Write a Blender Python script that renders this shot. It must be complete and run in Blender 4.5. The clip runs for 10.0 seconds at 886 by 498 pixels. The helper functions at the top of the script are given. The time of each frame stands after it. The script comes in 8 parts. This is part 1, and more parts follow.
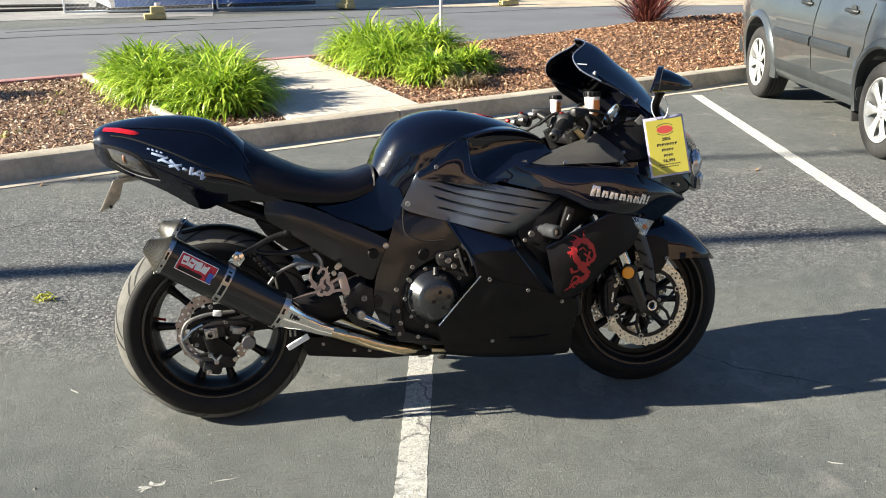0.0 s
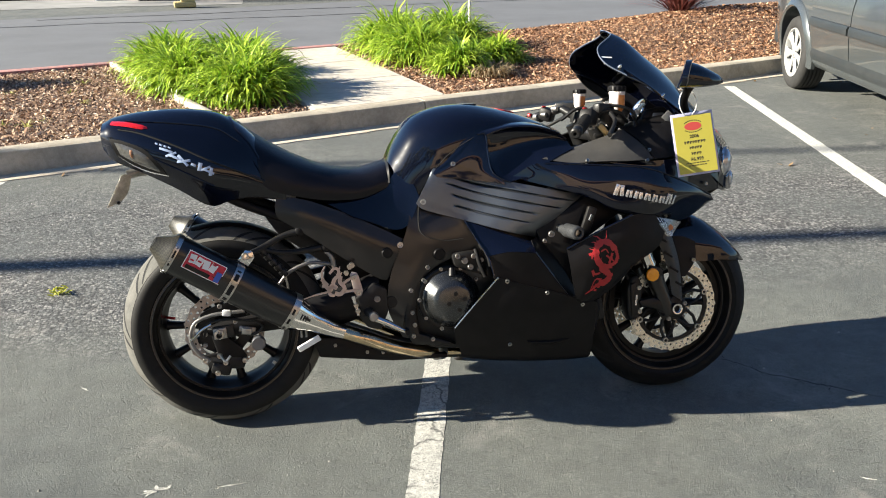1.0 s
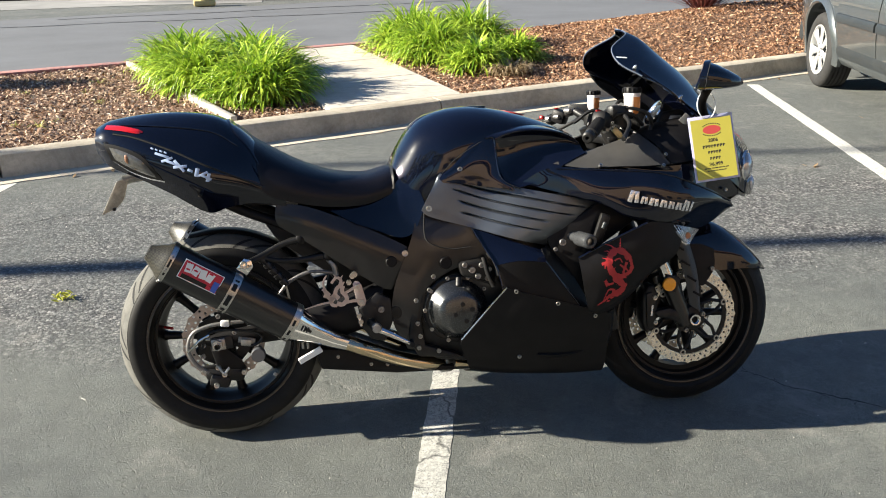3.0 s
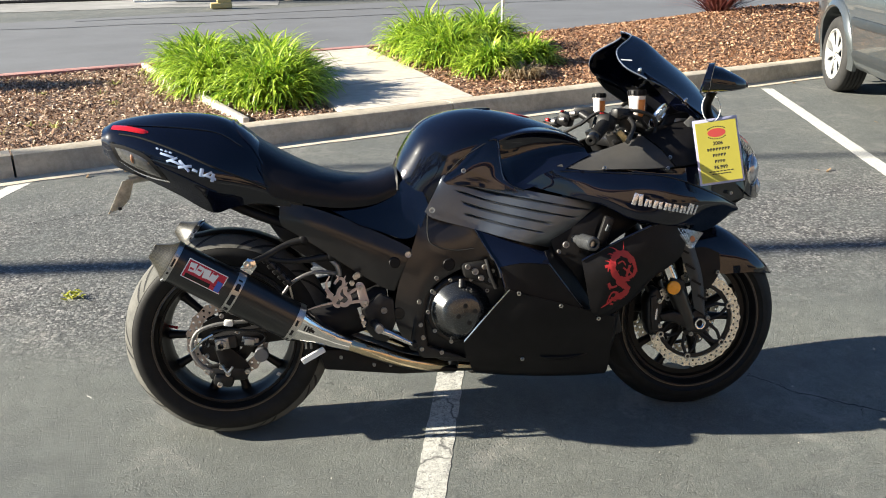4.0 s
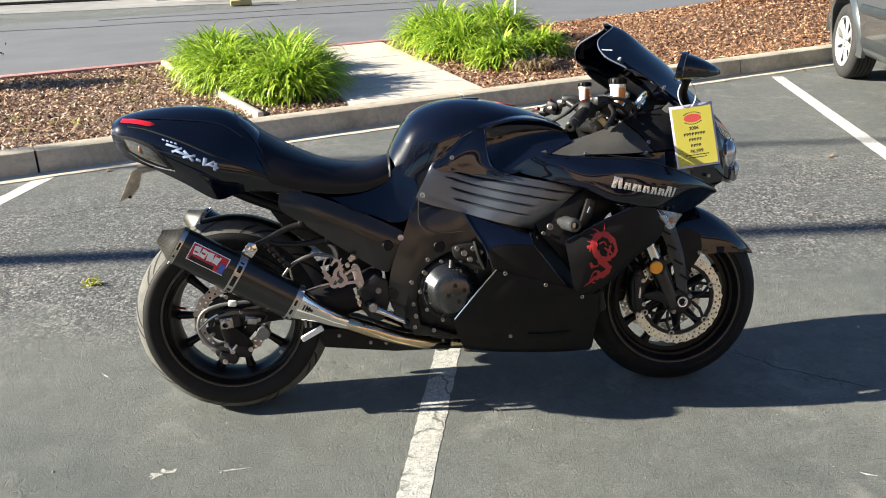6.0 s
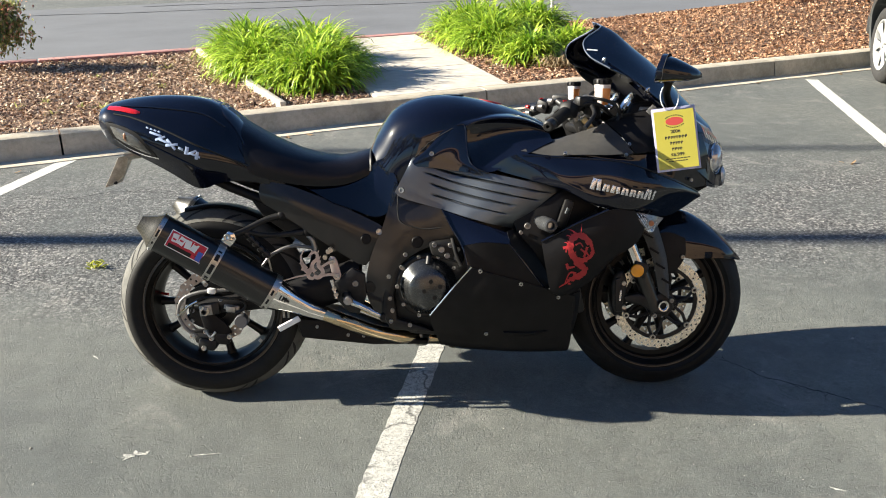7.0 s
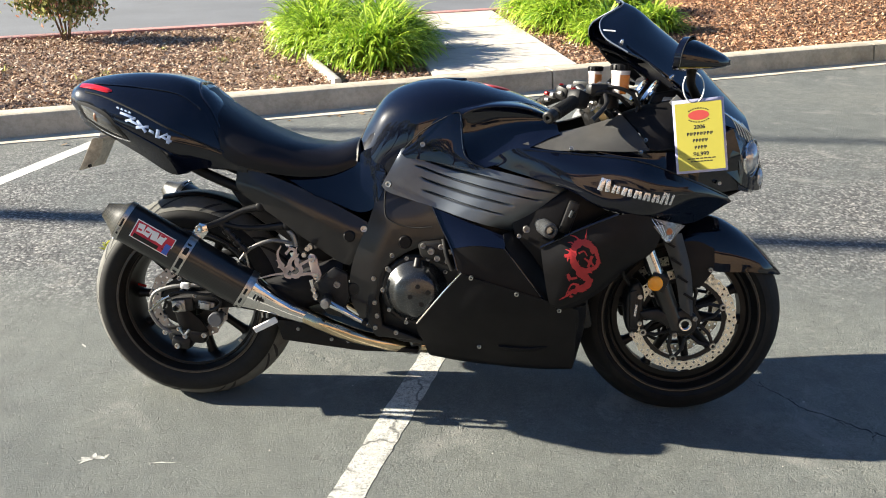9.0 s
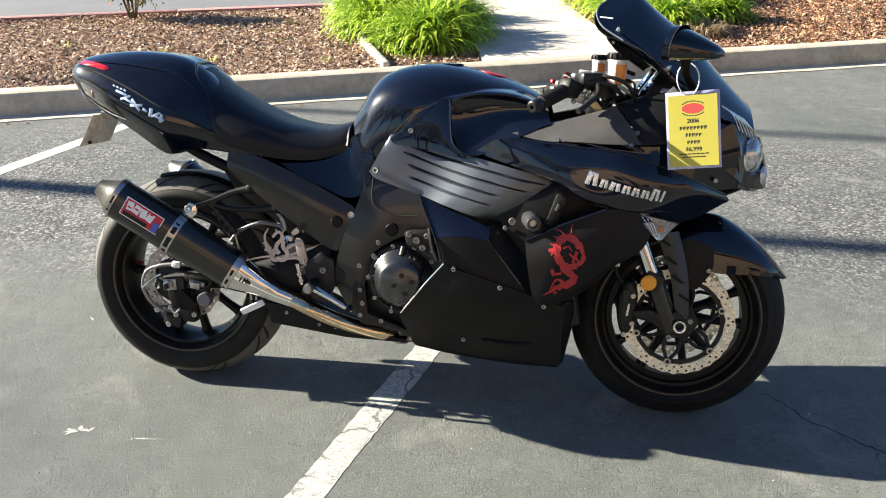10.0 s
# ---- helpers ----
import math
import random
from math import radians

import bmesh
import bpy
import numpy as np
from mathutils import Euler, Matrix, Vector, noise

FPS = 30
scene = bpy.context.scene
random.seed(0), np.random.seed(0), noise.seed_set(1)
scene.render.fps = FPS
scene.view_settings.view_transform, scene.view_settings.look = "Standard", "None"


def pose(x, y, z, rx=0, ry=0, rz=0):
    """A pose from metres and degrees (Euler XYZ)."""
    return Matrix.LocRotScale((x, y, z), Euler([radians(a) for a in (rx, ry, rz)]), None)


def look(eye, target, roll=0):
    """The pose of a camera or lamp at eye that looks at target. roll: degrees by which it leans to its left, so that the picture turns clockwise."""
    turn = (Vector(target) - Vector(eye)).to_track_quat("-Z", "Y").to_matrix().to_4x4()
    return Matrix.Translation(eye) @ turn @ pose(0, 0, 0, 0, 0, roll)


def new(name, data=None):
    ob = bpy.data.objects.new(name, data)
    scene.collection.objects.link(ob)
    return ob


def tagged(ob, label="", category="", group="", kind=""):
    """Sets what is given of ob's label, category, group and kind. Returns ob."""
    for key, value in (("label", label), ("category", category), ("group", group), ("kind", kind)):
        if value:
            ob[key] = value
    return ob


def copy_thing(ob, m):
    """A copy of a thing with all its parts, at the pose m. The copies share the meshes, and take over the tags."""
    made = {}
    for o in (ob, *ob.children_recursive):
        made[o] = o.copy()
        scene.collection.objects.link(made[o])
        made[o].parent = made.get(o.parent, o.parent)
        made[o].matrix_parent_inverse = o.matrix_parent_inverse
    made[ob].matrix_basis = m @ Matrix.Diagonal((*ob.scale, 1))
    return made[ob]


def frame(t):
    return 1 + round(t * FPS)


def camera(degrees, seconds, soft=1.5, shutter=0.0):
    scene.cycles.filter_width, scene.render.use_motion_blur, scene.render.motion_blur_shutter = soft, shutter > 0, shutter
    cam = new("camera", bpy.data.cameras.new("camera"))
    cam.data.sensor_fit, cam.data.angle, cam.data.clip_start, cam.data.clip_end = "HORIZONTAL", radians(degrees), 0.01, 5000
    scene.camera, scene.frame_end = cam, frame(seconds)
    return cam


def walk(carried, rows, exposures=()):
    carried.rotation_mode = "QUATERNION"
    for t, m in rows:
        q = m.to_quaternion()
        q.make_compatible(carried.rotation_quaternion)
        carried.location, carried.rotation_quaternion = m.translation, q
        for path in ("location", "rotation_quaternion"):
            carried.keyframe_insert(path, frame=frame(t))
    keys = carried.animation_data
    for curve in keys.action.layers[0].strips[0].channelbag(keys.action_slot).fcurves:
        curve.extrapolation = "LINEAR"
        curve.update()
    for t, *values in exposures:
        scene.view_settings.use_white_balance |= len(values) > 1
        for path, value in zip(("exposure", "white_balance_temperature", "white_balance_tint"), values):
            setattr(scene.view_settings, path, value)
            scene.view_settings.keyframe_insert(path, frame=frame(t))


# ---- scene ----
import itertools
# ---------------- camera ----------------
cam = camera(52.7, 10.0, 1.0)
PATH = [
    (0, (-0.599, -2.76, 1.49), (-0.181, -0.917, 0.834), -0.3),
    (0.5, (-0.569, -2.713, 1.492), (-0.184, -0.867, 0.825), -0.4),
    (1, (-0.537, -2.665, 1.489), (-0.185, -0.817, 0.81), -0.4),
    (1.5, (-0.516, -2.625, 1.487), (-0.176, -0.777, 0.8), -0.3),
    (2, (-0.498, -2.591, 1.482), (-0.164, -0.744, 0.792), -0.6),
    (2.5, (-0.491, -2.563, 1.484), (-0.168, -0.714, 0.796), -0.8),
    (4, (-0.438, -2.573, 1.479), (-0.167, -0.71, 0.802), -0.7),
    (4.5, (-0.462, -2.614, 1.493), (-0.189, -0.752, 0.815), -1.1),
    (5, (-0.489, -2.677, 1.502), (-0.212, -0.816, 0.822), -1.7),
    (5.5, (-0.469, -2.715, 1.497), (-0.208, -0.852, 0.819), -2.1),
    (6, (-0.356, -2.735, 1.495), (-0.14, -0.87, 0.806), -1.8),
    (6.2, (-0.292, -2.739, 1.506), (-0.104, -0.876, 0.804), -1.7),
    (7.3, (-0.129, -2.76, 1.494), (-0.018, -0.89, 0.794), -0.6),
    (7.5, (-0.113, -2.731, 1.483), (-0.003, -0.86, 0.785), -0.5),
    (8, (-0.046, -2.619, 1.486), (0.015, -0.752, 0.771), -0.6),
    (8.5, (0.026, -2.523, 1.47), (0.035, -0.667, 0.724), -0.9),
    (9, (0.155, -2.47, 1.462), (0.065, -0.616, 0.716), -0.9),
    (9.5, (0.321, -2.433, 1.461), (0.131, -0.589, 0.711), 0.1),
    (10, (0.396, -2.397, 1.449), (0.14, -0.57, 0.676), -0.6),
]
walk(cam, [(t, look(eye, target, roll)) for t, eye, target, roll in PATH], exposures=[(0.0, 1.55), (6.0, 1.59), (8.0, 1.70), (10.0, 1.86)])

# ---------------- world and light ----------------
# Low sun from the tail side of the motorcycle and slightly from behind it.
SUN_EL, SUN_AZ = 24.5, 174.5          # degrees above the ground; direction to the sun, counter-clockwise from +x
world = bpy.data.worlds.new("sky")
scene.world = world
world.use_nodes = True
wn = world.node_tree
sky = wn.nodes.new("ShaderNodeTexSky")
sky.sky_type = "NISHITA"
sky.sun_disc = False
sky.dust_density = 0.4
sky.ozone_density = 6.0
sky.sun_elevation = radians(SUN_EL)
sky.sun_rotation = radians(90 - SUN_AZ)
wn.links.new(sky.outputs["Color"], wn.nodes["Background"].inputs["Color"])
wn.nodes["Background"].inputs["Strength"].default_value = 0.05

sun = new("sun", bpy.data.lights.new("sun", "SUN"))
sun.data.energy = 5.6
sun.data.angle = radians(0.55)
sun.data.color = (1.0, 0.93, 0.78)
sun_way = Vector((math.cos(radians(SUN_EL)) * math.cos(radians(SUN_AZ)), math.cos(radians(SUN_EL)) * math.sin(radians(SUN_AZ)), math.sin(radians(SUN_EL))))
sun.matrix_world = look(sun_way * 30, (0, 0, 0))


# ---------------- material tools ----------------
def node(nt, kind, **given):
    n = nt.nodes.new(kind)
    for key, value in given.items():
        if key in n.inputs:
            n.inputs[key].default_value = value
    return n


def coords(nt, scale=1.0):
    c = nt.nodes.new("ShaderNodeNewGeometry")
    if scale == 1.0:
        return c.outputs["Position"]
    m = nt.nodes.new("ShaderNodeVectorMath")
    m.operation = "SCALE"
    m.inputs["Scale"].default_value = scale
    nt.links.new(c.outputs["Position"], m.inputs[0])
    return m.outputs[0]


def local(nt):
    return nt.nodes.new("ShaderNodeTexCoord").outputs["Object"]


def ramp(nt, source, stops):
    r = nt.nodes.new("ShaderNodeValToRGB")
    e = r.color_ramp.elements
    while len(e) < len(stops):
        e.new(0.5)
    for s, (pos, col) in zip(e, stops):
        s.position = pos
        s.color = (*col, 1) if len(col) == 3 else col
    nt.links.new(source, r.inputs[0])
    return r.outputs[0]


def grey(v):
    return (v, v, v)


def noise_tex(nt, vec, scale, detail=4, rough=0.6, distort=0.0):
    n = node(nt, "ShaderNodeTexNoise", Scale=scale, Detail=detail, Roughness=rough, Distortion=distort)
    nt.links.new(vec, n.inputs["Vector"])
    return n.outputs["Fac"]


def mixed(nt, fac, a, b, how="MIX"):
    m = nt.nodes.new("ShaderNodeMix")
    m.data_type, m.blend_type = "RGBA", how
    for socket, value in ((m.inputs[0], fac), (m.inputs[6], a), (m.inputs[7], b)):
        if isinstance(value, (int, float)):
            socket.default_value = value
        elif isinstance(value, tuple):
            socket.default_value = (*value, 1)
        else:
            nt.links.new(value, socket)
    return m.outputs[2]


def bumped(nt, bsdf, height, strength=0.3, distance=0.01):
    b = node(nt, "ShaderNodeBump", Strength=strength, Distance=distance)
    nt.links.new(height, b.inputs["Height"])
    nt.links.new(b.outputs[0], bsdf.inputs["Normal"])


def material(name, base=(0.5, 0.5, 0.5), rough=0.5, metal=0.0, coat=0.0, coat_rough=0.03, spec=0.5,
             vary=0.0, scale=30.0, fine=0.0, fine_scale=400.0, dust=0.0, spread=0.0, rough_vary=0.1, coat_ior=1.5):
    """A painted, moulded or cast surface: base colour with stains at two scales, uneven gloss, fine relief and a film of dust."""
    m = bpy.data.materials.new(name)
    m.use_nodes = True
    nt = m.node_tree
    b = nt.nodes["Principled BSDF"]
    for key, value in (("Roughness", rough), ("Metallic", metal), ("Coat Weight", coat), ("Coat Roughness", coat_rough), ("Coat IOR", coat_ior), ("Specular IOR Level", spec)):
        b.inputs[key].default_value = value
    p = coords(nt)
    big = noise_tex(nt, p, scale, 5, 0.65)
    small = noise_tex(nt, p, fine_scale, 3, 0.7)
    lo, hi = tuple(c * (1 - vary) for c in base), tuple(min(1, c * (1 + vary)) for c in base)
    col = ramp(nt, big, [(0.3, lo), (0.7, hi)])
    if spread:
        rnd = nt.nodes.new("ShaderNodeNewGeometry").outputs["Random Per Island"]
        col = mixed(nt, 1.0, col, ramp(nt, rnd, [(0.0, grey(1 - spread)), (1.0, grey(1.0))]), "MULTIPLY")
    if dust:
        d = noise_tex(nt, p, scale * 0.4, 6, 0.7)
        col = mixed(nt, ramp(nt, d, [(0.42, grey(0)), (0.8, grey(dust))]), col, (0.33, 0.29, 0.24))
    nt.links.new(col, b.inputs["Base Color"])
    r = ramp(nt, small, [(0.2, grey(max(0.0, rough - rough_vary))), (0.8, grey(min(1.0, rough + rough_vary)))])
    nt.links.new(r, b.inputs["Roughness"])
    if fine:
        bumped(nt, b, small, fine, 0.002)
    return m


def asphalt_material():
    """Worn parking-lot asphalt: pale aggregate in dark binder, a weathered coarse band by the kerb and oil stains."""
    m = bpy.data.materials.new("asphalt")
    m.use_nodes = True
    nt = m.node_tree
    b = nt.nodes["Principled BSDF"]
    p = coords(nt)
    sep = nt.nodes.new("ShaderNodeSeparateXYZ")
    nt.links.new(p, sep.inputs[0])
    wob = noise_tex(nt, p, 0.7, 4, 0.6)
    # distance towards the kerb, with an uneven edge
    dist = nt.nodes.new("ShaderNodeMath"); dist.operation = "MULTIPLY_ADD"
    nt.links.new(wob, dist.inputs[0]); dist.inputs[1].default_value = 1.6
    nt.links.new(sep.outputs["Y"], dist.inputs[2])
    band = nt.nodes.new("ShaderNodeMapRange")
    for key, value in (("From Min", 1.35), ("From Max", 1.9)):
        band.inputs[key].default_value = value
    nt.links.new(dist.outputs[0], band.inputs["Value"])
    band2 = nt.nodes.new("ShaderNodeMapRange")
    for key, value in (("From Min", 3.0), ("From Max", 3.9), ("To Min", 1.0), ("To Max", 0.25)):
        band2.inputs[key].default_value = value
    nt.links.new(dist.outputs[0], band2.inputs["Value"])
    both = nt.nodes.new("ShaderNodeMath"); both.operation = "MULTIPLY"
    nt.links.new(band.outputs[0], both.inputs[0]); nt.links.new(band2.outputs[0], both.inputs[1])
    coarse = both.outputs[0]
    stones = node(nt, "ShaderNodeTexVoronoi", Scale=72.0, Randomness=1.0)
    nt.links.new(p, stones.inputs["Vector"])
    stones2 = node(nt, "ShaderNodeTexVoronoi", Scale=150.0, Randomness=1.0)
    nt.links.new(p, stones2.inputs["Vector"])
    fine = noise_tex(nt, p, 330.0, 3, 0.75)
    mid = noise_tex(nt, p, 9.0, 8, 0.78)
    wide = noise_tex(nt, p, 1.1, 6, 0.62, 0.4)
    smooth_col = ramp(nt, fine, [(0.3, (0.05, 0.053, 0.05)), (0.5, (0.124, 0.131, 0.122)), (0.7, (0.25, 0.262, 0.235))])
    # shallow dents and pinholes in the smooth strip, larger patches more and less worn
    dent_noise = noise_tex(nt, p, 46.0, 3, 0.55, 1.2)
    worn = ramp(nt, noise_tex(nt, p, 2.3, 4, 0.6), [(0.38, grey(0.25)), (0.62, grey(1.0))])
    dents = mixed(nt, 1.0, ramp(nt, dent_noise, [(0.585, grey(0)), (0.66, grey(1))]), worn, "MULTIPLY")
    chips = mixed(nt, 1.0, ramp(nt, noise_tex(nt, p, 60.0, 2, 0.5, 0.8), [(0.63, grey(0)), (0.7, grey(1))]), worn, "MULTIPLY")
    smooth_col = mixed(nt, mixed(nt, 0.45, grey(0), dents), smooth_col, (0.06, 0.062, 0.058))
    smooth_col = mixed(nt, mixed(nt, 0.4, grey(0), chips), smooth_col, (0.26, 0.262, 0.235))
    stone_tint = nt.nodes.new("ShaderNodeSeparateColor")
    nt.links.new(stones.outputs["Color"], stone_tint.inputs[0])
    stone_col = ramp(nt, stone_tint.outputs[0], [(0.0, (0.066, 0.067, 0.068)), (0.4, (0.14, 0.141, 0.14)), (0.75, (0.222, 0.22, 0.214)), (1.0, (0.35, 0.343, 0.322))])
    stone_col = mixed(nt, ramp(nt, stones.outputs["Distance"], [(0.3, grey(0)), (0.75, grey(0.8))]), stone_col, (0.04, 0.04, 0.042))
    amount = nt.nodes.new("ShaderNodeMath"); amount.operation = "MULTIPLY"; amount.use_clamp = True
    nt.links.new(coarse, amount.inputs[0])
    nt.links.new(ramp(nt, wide, [(0.35, grey(0.35)), (0.6, grey(1.0))]), amount.inputs[1])
    col = mixed(nt, amount.outputs[0], smooth_col, stone_col)
    col = mixed(nt, 1.0, col, ramp(nt, wide, [(0.25, (0.72, 0.74, 0.78)), (0.5, (1.0, 1.0, 1.0)), (0.75, (1.16, 1.14, 1.1))]), "MULTIPLY")
    col = mixed(nt, 1.0, col, ramp(nt, mid, [(0.28, grey(0.78)), (0.7, grey(1.15))]), "MULTIPLY")
    pits = ramp(nt, noise_tex(nt, p, 24.0, 6, 0.72, 0.3), [(0.36, grey(0.62)), (0.47, grey(1.04))])
    col = mixed(nt, amount.outputs[0], col, mixed(nt, 1.0, col, pits, "MULTIPLY"))
    # pale dusty scuffs
    scuff = noise_tex(nt, p, 2.6, 7, 0.72, 0.8)
    col = mixed(nt, ramp(nt, scuff, [(0.56, grey(0)), (0.74, grey(0.55))]), col, (0.31, 0.295, 0.27))
    nt.links.new(col, b.inputs["Base Color"])
    b.inputs["Roughness"].default_value = 0.88
    b.inputs["Specular IOR Level"].default_value = 0.35
    grain = mixed(nt, 0.4, noise_tex(nt, p, 105.0, 3, 0.65, 0.4), ramp(nt, stones2.outputs["Distance"], [(0, grey(1)), (0.7, grey(0))]))
    smooth_h = mixed(nt, 0.5, mixed(nt, 0.3, fine, grain), grey(0.5))
    smooth_h = mixed(nt, mixed(nt, 0.8, grey(0), dents), smooth_h, grey(0.12))
    rough_h = mixed(nt, 0.6, ramp(nt, stones.outputs["Distance"], [(0, grey(1)), (0.6, grey(0))]), ramp(nt, noise_tex(nt, p, 24.0, 6, 0.72, 0.3), [(0.36, grey(0)), (0.56, grey(1))]))
    bumped(nt, b, mixed(nt, amount.outputs[0], smooth_h, rough_h), 0.75, 0.009)
    return m


def worn_paint(name, base, under=(0.1, 0.1, 0.1), keep=0.42, cracked=1.0):
    """Traffic paint rubbed through to the asphalt in specks and along cracks."""
    m = bpy.data.materials.new(name)
    m.use_nodes = True
    nt = m.node_tree
    b = nt.nodes["Principled BSDF"]
    p = coords(nt)
    grain = noise_tex(nt, p, 150.0, 4, 0.8)
    wear = noise_tex(nt, p, 22.0, 6, 0.75)
    both = mixed(nt, 0.35, grain, wear)
    mask = ramp(nt, both, [(keep - 0.05, grey(0)), (keep + 0.05, grey(1))])
    dirt = noise_tex(nt, p, 5.0, 5, 0.7)
    paint = mixed(nt, ramp(nt, dirt, [(0.35, grey(0.4)), (0.65, grey(0))]), base, tuple(c * 0.65 for c in base))
    paint = mixed(nt, ramp(nt, noise_tex(nt, p, 60.0, 5, 0.8), [(0.4, grey(0.75)), (0.58, grey(0))]), paint, tuple(c * 0.5 for c in base))
    # branching cracks
    warp = nt.nodes.new("ShaderNodeVectorMath"); warp.operation = "MULTIPLY_ADD"
    wcol = node(nt, "ShaderNodeTexNoise", Scale=9.0, Detail=5)
    nt.links.new(p, wcol.inputs["Vector"])
    nt.links.new(wcol.outputs["Color"], warp.inputs[0]); warp.inputs[1].default_value = (0.16, 0.16, 0); nt.links.new(p, warp.inputs[2])
    crack = node(nt, "ShaderNodeTexVoronoi", Scale=6.0)
    crack.feature = "DISTANCE_TO_EDGE"
    nt.links.new(warp.outputs[0], crack.inputs["Vector"])
    line = mixed(nt, 1.0, ramp(nt, crack.outputs["Distance"], [(0.0, grey(0.95 * cracked)), (0.04, grey(0))]), ramp(nt, noise_tex(nt, p, 2.2, 3), [(0.42, grey(0)), (0.5, grey(1))]), "MULTIPLY")
    paint = mixed(nt, line, paint, (0.05, 0.05, 0.05))
    nt.links.new(mixed(nt, mask, under, paint), b.inputs["Base Color"])
    b.inputs["Roughness"].default_value = 0.8
    bumped(nt, b, mixed(nt, 0.5, grain, mask), 0.4, 0.004)
    return m


def concrete_material(name, base, stain=0.5, scale=6.0):
    m = bpy.data.materials.new(name)
    m.use_nodes = True
    nt = m.node_tree
    b = nt.nodes["Principled BSDF"]
    p = coords(nt)
    big = noise_tex(nt, p, scale * 0.35, 6, 0.65, 0.6)
    mid = noise_tex(nt, p, scale * 4, 5, 0.7)
    fine = noise_tex(nt, p, 260.0, 3, 0.75)
    col = ramp(nt, big, [(0.3, tuple(c * (1 - stain) for c in base)), (0.62, base)])
    col = mixed(nt, 1.0, col, ramp(nt, mid, [(0.25, (0.78, 0.76, 0.72)), (0.6, (1.05, 1.05, 1.05))]), "MULTIPLY")
    col = mixed(nt, 1.0, col, ramp(nt, fine, [(0.2, grey(0.8)), (0.75, grey(1.08))]), "MULTIPLY")
    nt.links.new(col, b.inputs["Base Color"])
    b.inputs["Roughness"].default_value = 0.9
    bumped(nt, b, mixed(nt, 0.6, mid, fine), 0.35, 0.006)
    return m


def leaf_material(name, dark, light, rough=0.45):
    """Leaves that differ one by one and let a little light through."""
    m = bpy.data.materials.new(name)
    m.use_nodes = True
    nt = m.node_tree
    b = nt.nodes["Principled BSDF"]
    rnd = nt.nodes.new("ShaderNodeNewGeometry").outputs["Random Per Island"]
    col = ramp(nt, rnd, [(0.0, dark), (0.75, light), (0.97, tuple(min(1, c * 1.35 + 0.05) for c in light))])
    col = mixed(nt, 1.0, col, ramp(nt, noise_tex(nt, coords(nt), 14.0), [(0.3, grey(0.75)), (0.7, grey(1.1))]), "MULTIPLY")
    nt.links.new(col, b.inputs["Base Color"])
    b.inputs["Roughness"].default_value = rough
    t = nt.nodes.new("ShaderNodeBsdfTranslucent")
    nt.links.new(col, t.inputs["Color"])
    s = nt.nodes.new("ShaderNodeMixShader")
    s.inputs[0].default_value = 0.34
    nt.links.new(b.outputs[0], s.inputs[1])
    nt.links.new(t.outputs[0], s.inputs[2])
    nt.links.new(s.outputs[0], nt.nodes["Material Output"].inputs["Surface"])
    return m


def chip_material():
    m = bpy.data.materials.new("bark_chips")
    m.use_nodes = True
    nt = m.node_tree
    b = nt.nodes["Principled BSDF"]
    rnd = nt.nodes.new("ShaderNodeNewGeometry").outputs["Random Per Island"]
    col = ramp(nt, rnd, [(0.0, (0.05, 0.028, 0.018)), (0.25, (0.17, 0.095, 0.06)), (0.55, (0.33, 0.2, 0.125)), (0.82, (0.5, 0.35, 0.235)), (1.0, (0.68, 0.55, 0.41))])
    grain = noise_tex(nt, coords(nt), 220.0, 3, 0.7)
    col = mixed(nt, 1.0, col, ramp(nt, grain, [(0.25, grey(0.7)), (0.75, grey(1.1))]), "MULTIPLY")
    # paler, greyer chips on the tail side, redder on the nose side
    sep = nt.nodes.new("ShaderNodeSeparateXYZ")
    nt.links.new(coords(nt), sep.inputs[0])
    side = nt.nodes.new("ShaderNodeMapRange")
    side.inputs["From Min"].default_value, side.inputs["From Max"].default_value = -1.5, 2.5
    nt.links.new(sep.outputs["X"], side.inputs["Value"])
    col = mixed(nt, side.outputs[0], mixed(nt, 1.0, col, (1.3, 1.34, 1.36), "MULTIPLY"), mixed(nt, 1.0, col, (1.17, 0.97, 0.8), "MULTIPLY"))
    nt.links.new(col, b.inputs["Base Color"])
    b.inputs["Roughness"].default_value = 0.85
    bumped(nt, b, grain, 0.4, 0.004)
    return m


# ---------------- mesh tools ----------------
from mathutils.bvhtree import BVHTree


def mesh_object(name, bm, mat, smooth=True, angle=40):
    me = bpy.data.meshes.new(name)
    bmesh.ops.recalc_face_normals(bm, faces=bm.faces)
    if smooth:
        for f in bm.faces:
            f.smooth = True
        lim = radians(angle)
        for e in bm.edges:
            if len(e.link_faces) == 2 and e.link_faces[0].normal.length > 0 and e.link_faces[1].normal.length > 0 and e.calc_face_angle(0) > lim:
                e.smooth = False
    bm.to_mesh(me)
    bm.free()
    me.materials.append(mat)
    return new(name, me)


def part(name, bm, mat, parent, label="", smooth=True, angle=40):
    ob = mesh_object(name, bm, mat, smooth, angle)
    ob.parent = parent
    if label:
        ob["label"] = label
    return ob


def thing(name, m, label, category, group="", kind=""):
    ob = new(name)
    ob.empty_display_size = 0.1
    ob.matrix_world = m
    return tagged(ob, label, category, group, kind)


def raw_object(name, verts, faces, mat, smooth=False):
    me = bpy.data.meshes.new(name)
    me.from_pydata([tuple(v) for v in verts], [], [tuple(f) for f in faces])
    me.update()
    me.materials.append(mat)
    if smooth:
        me.polygons.foreach_set("use_smooth", [True] * len(me.polygons))
    return new(name, me)


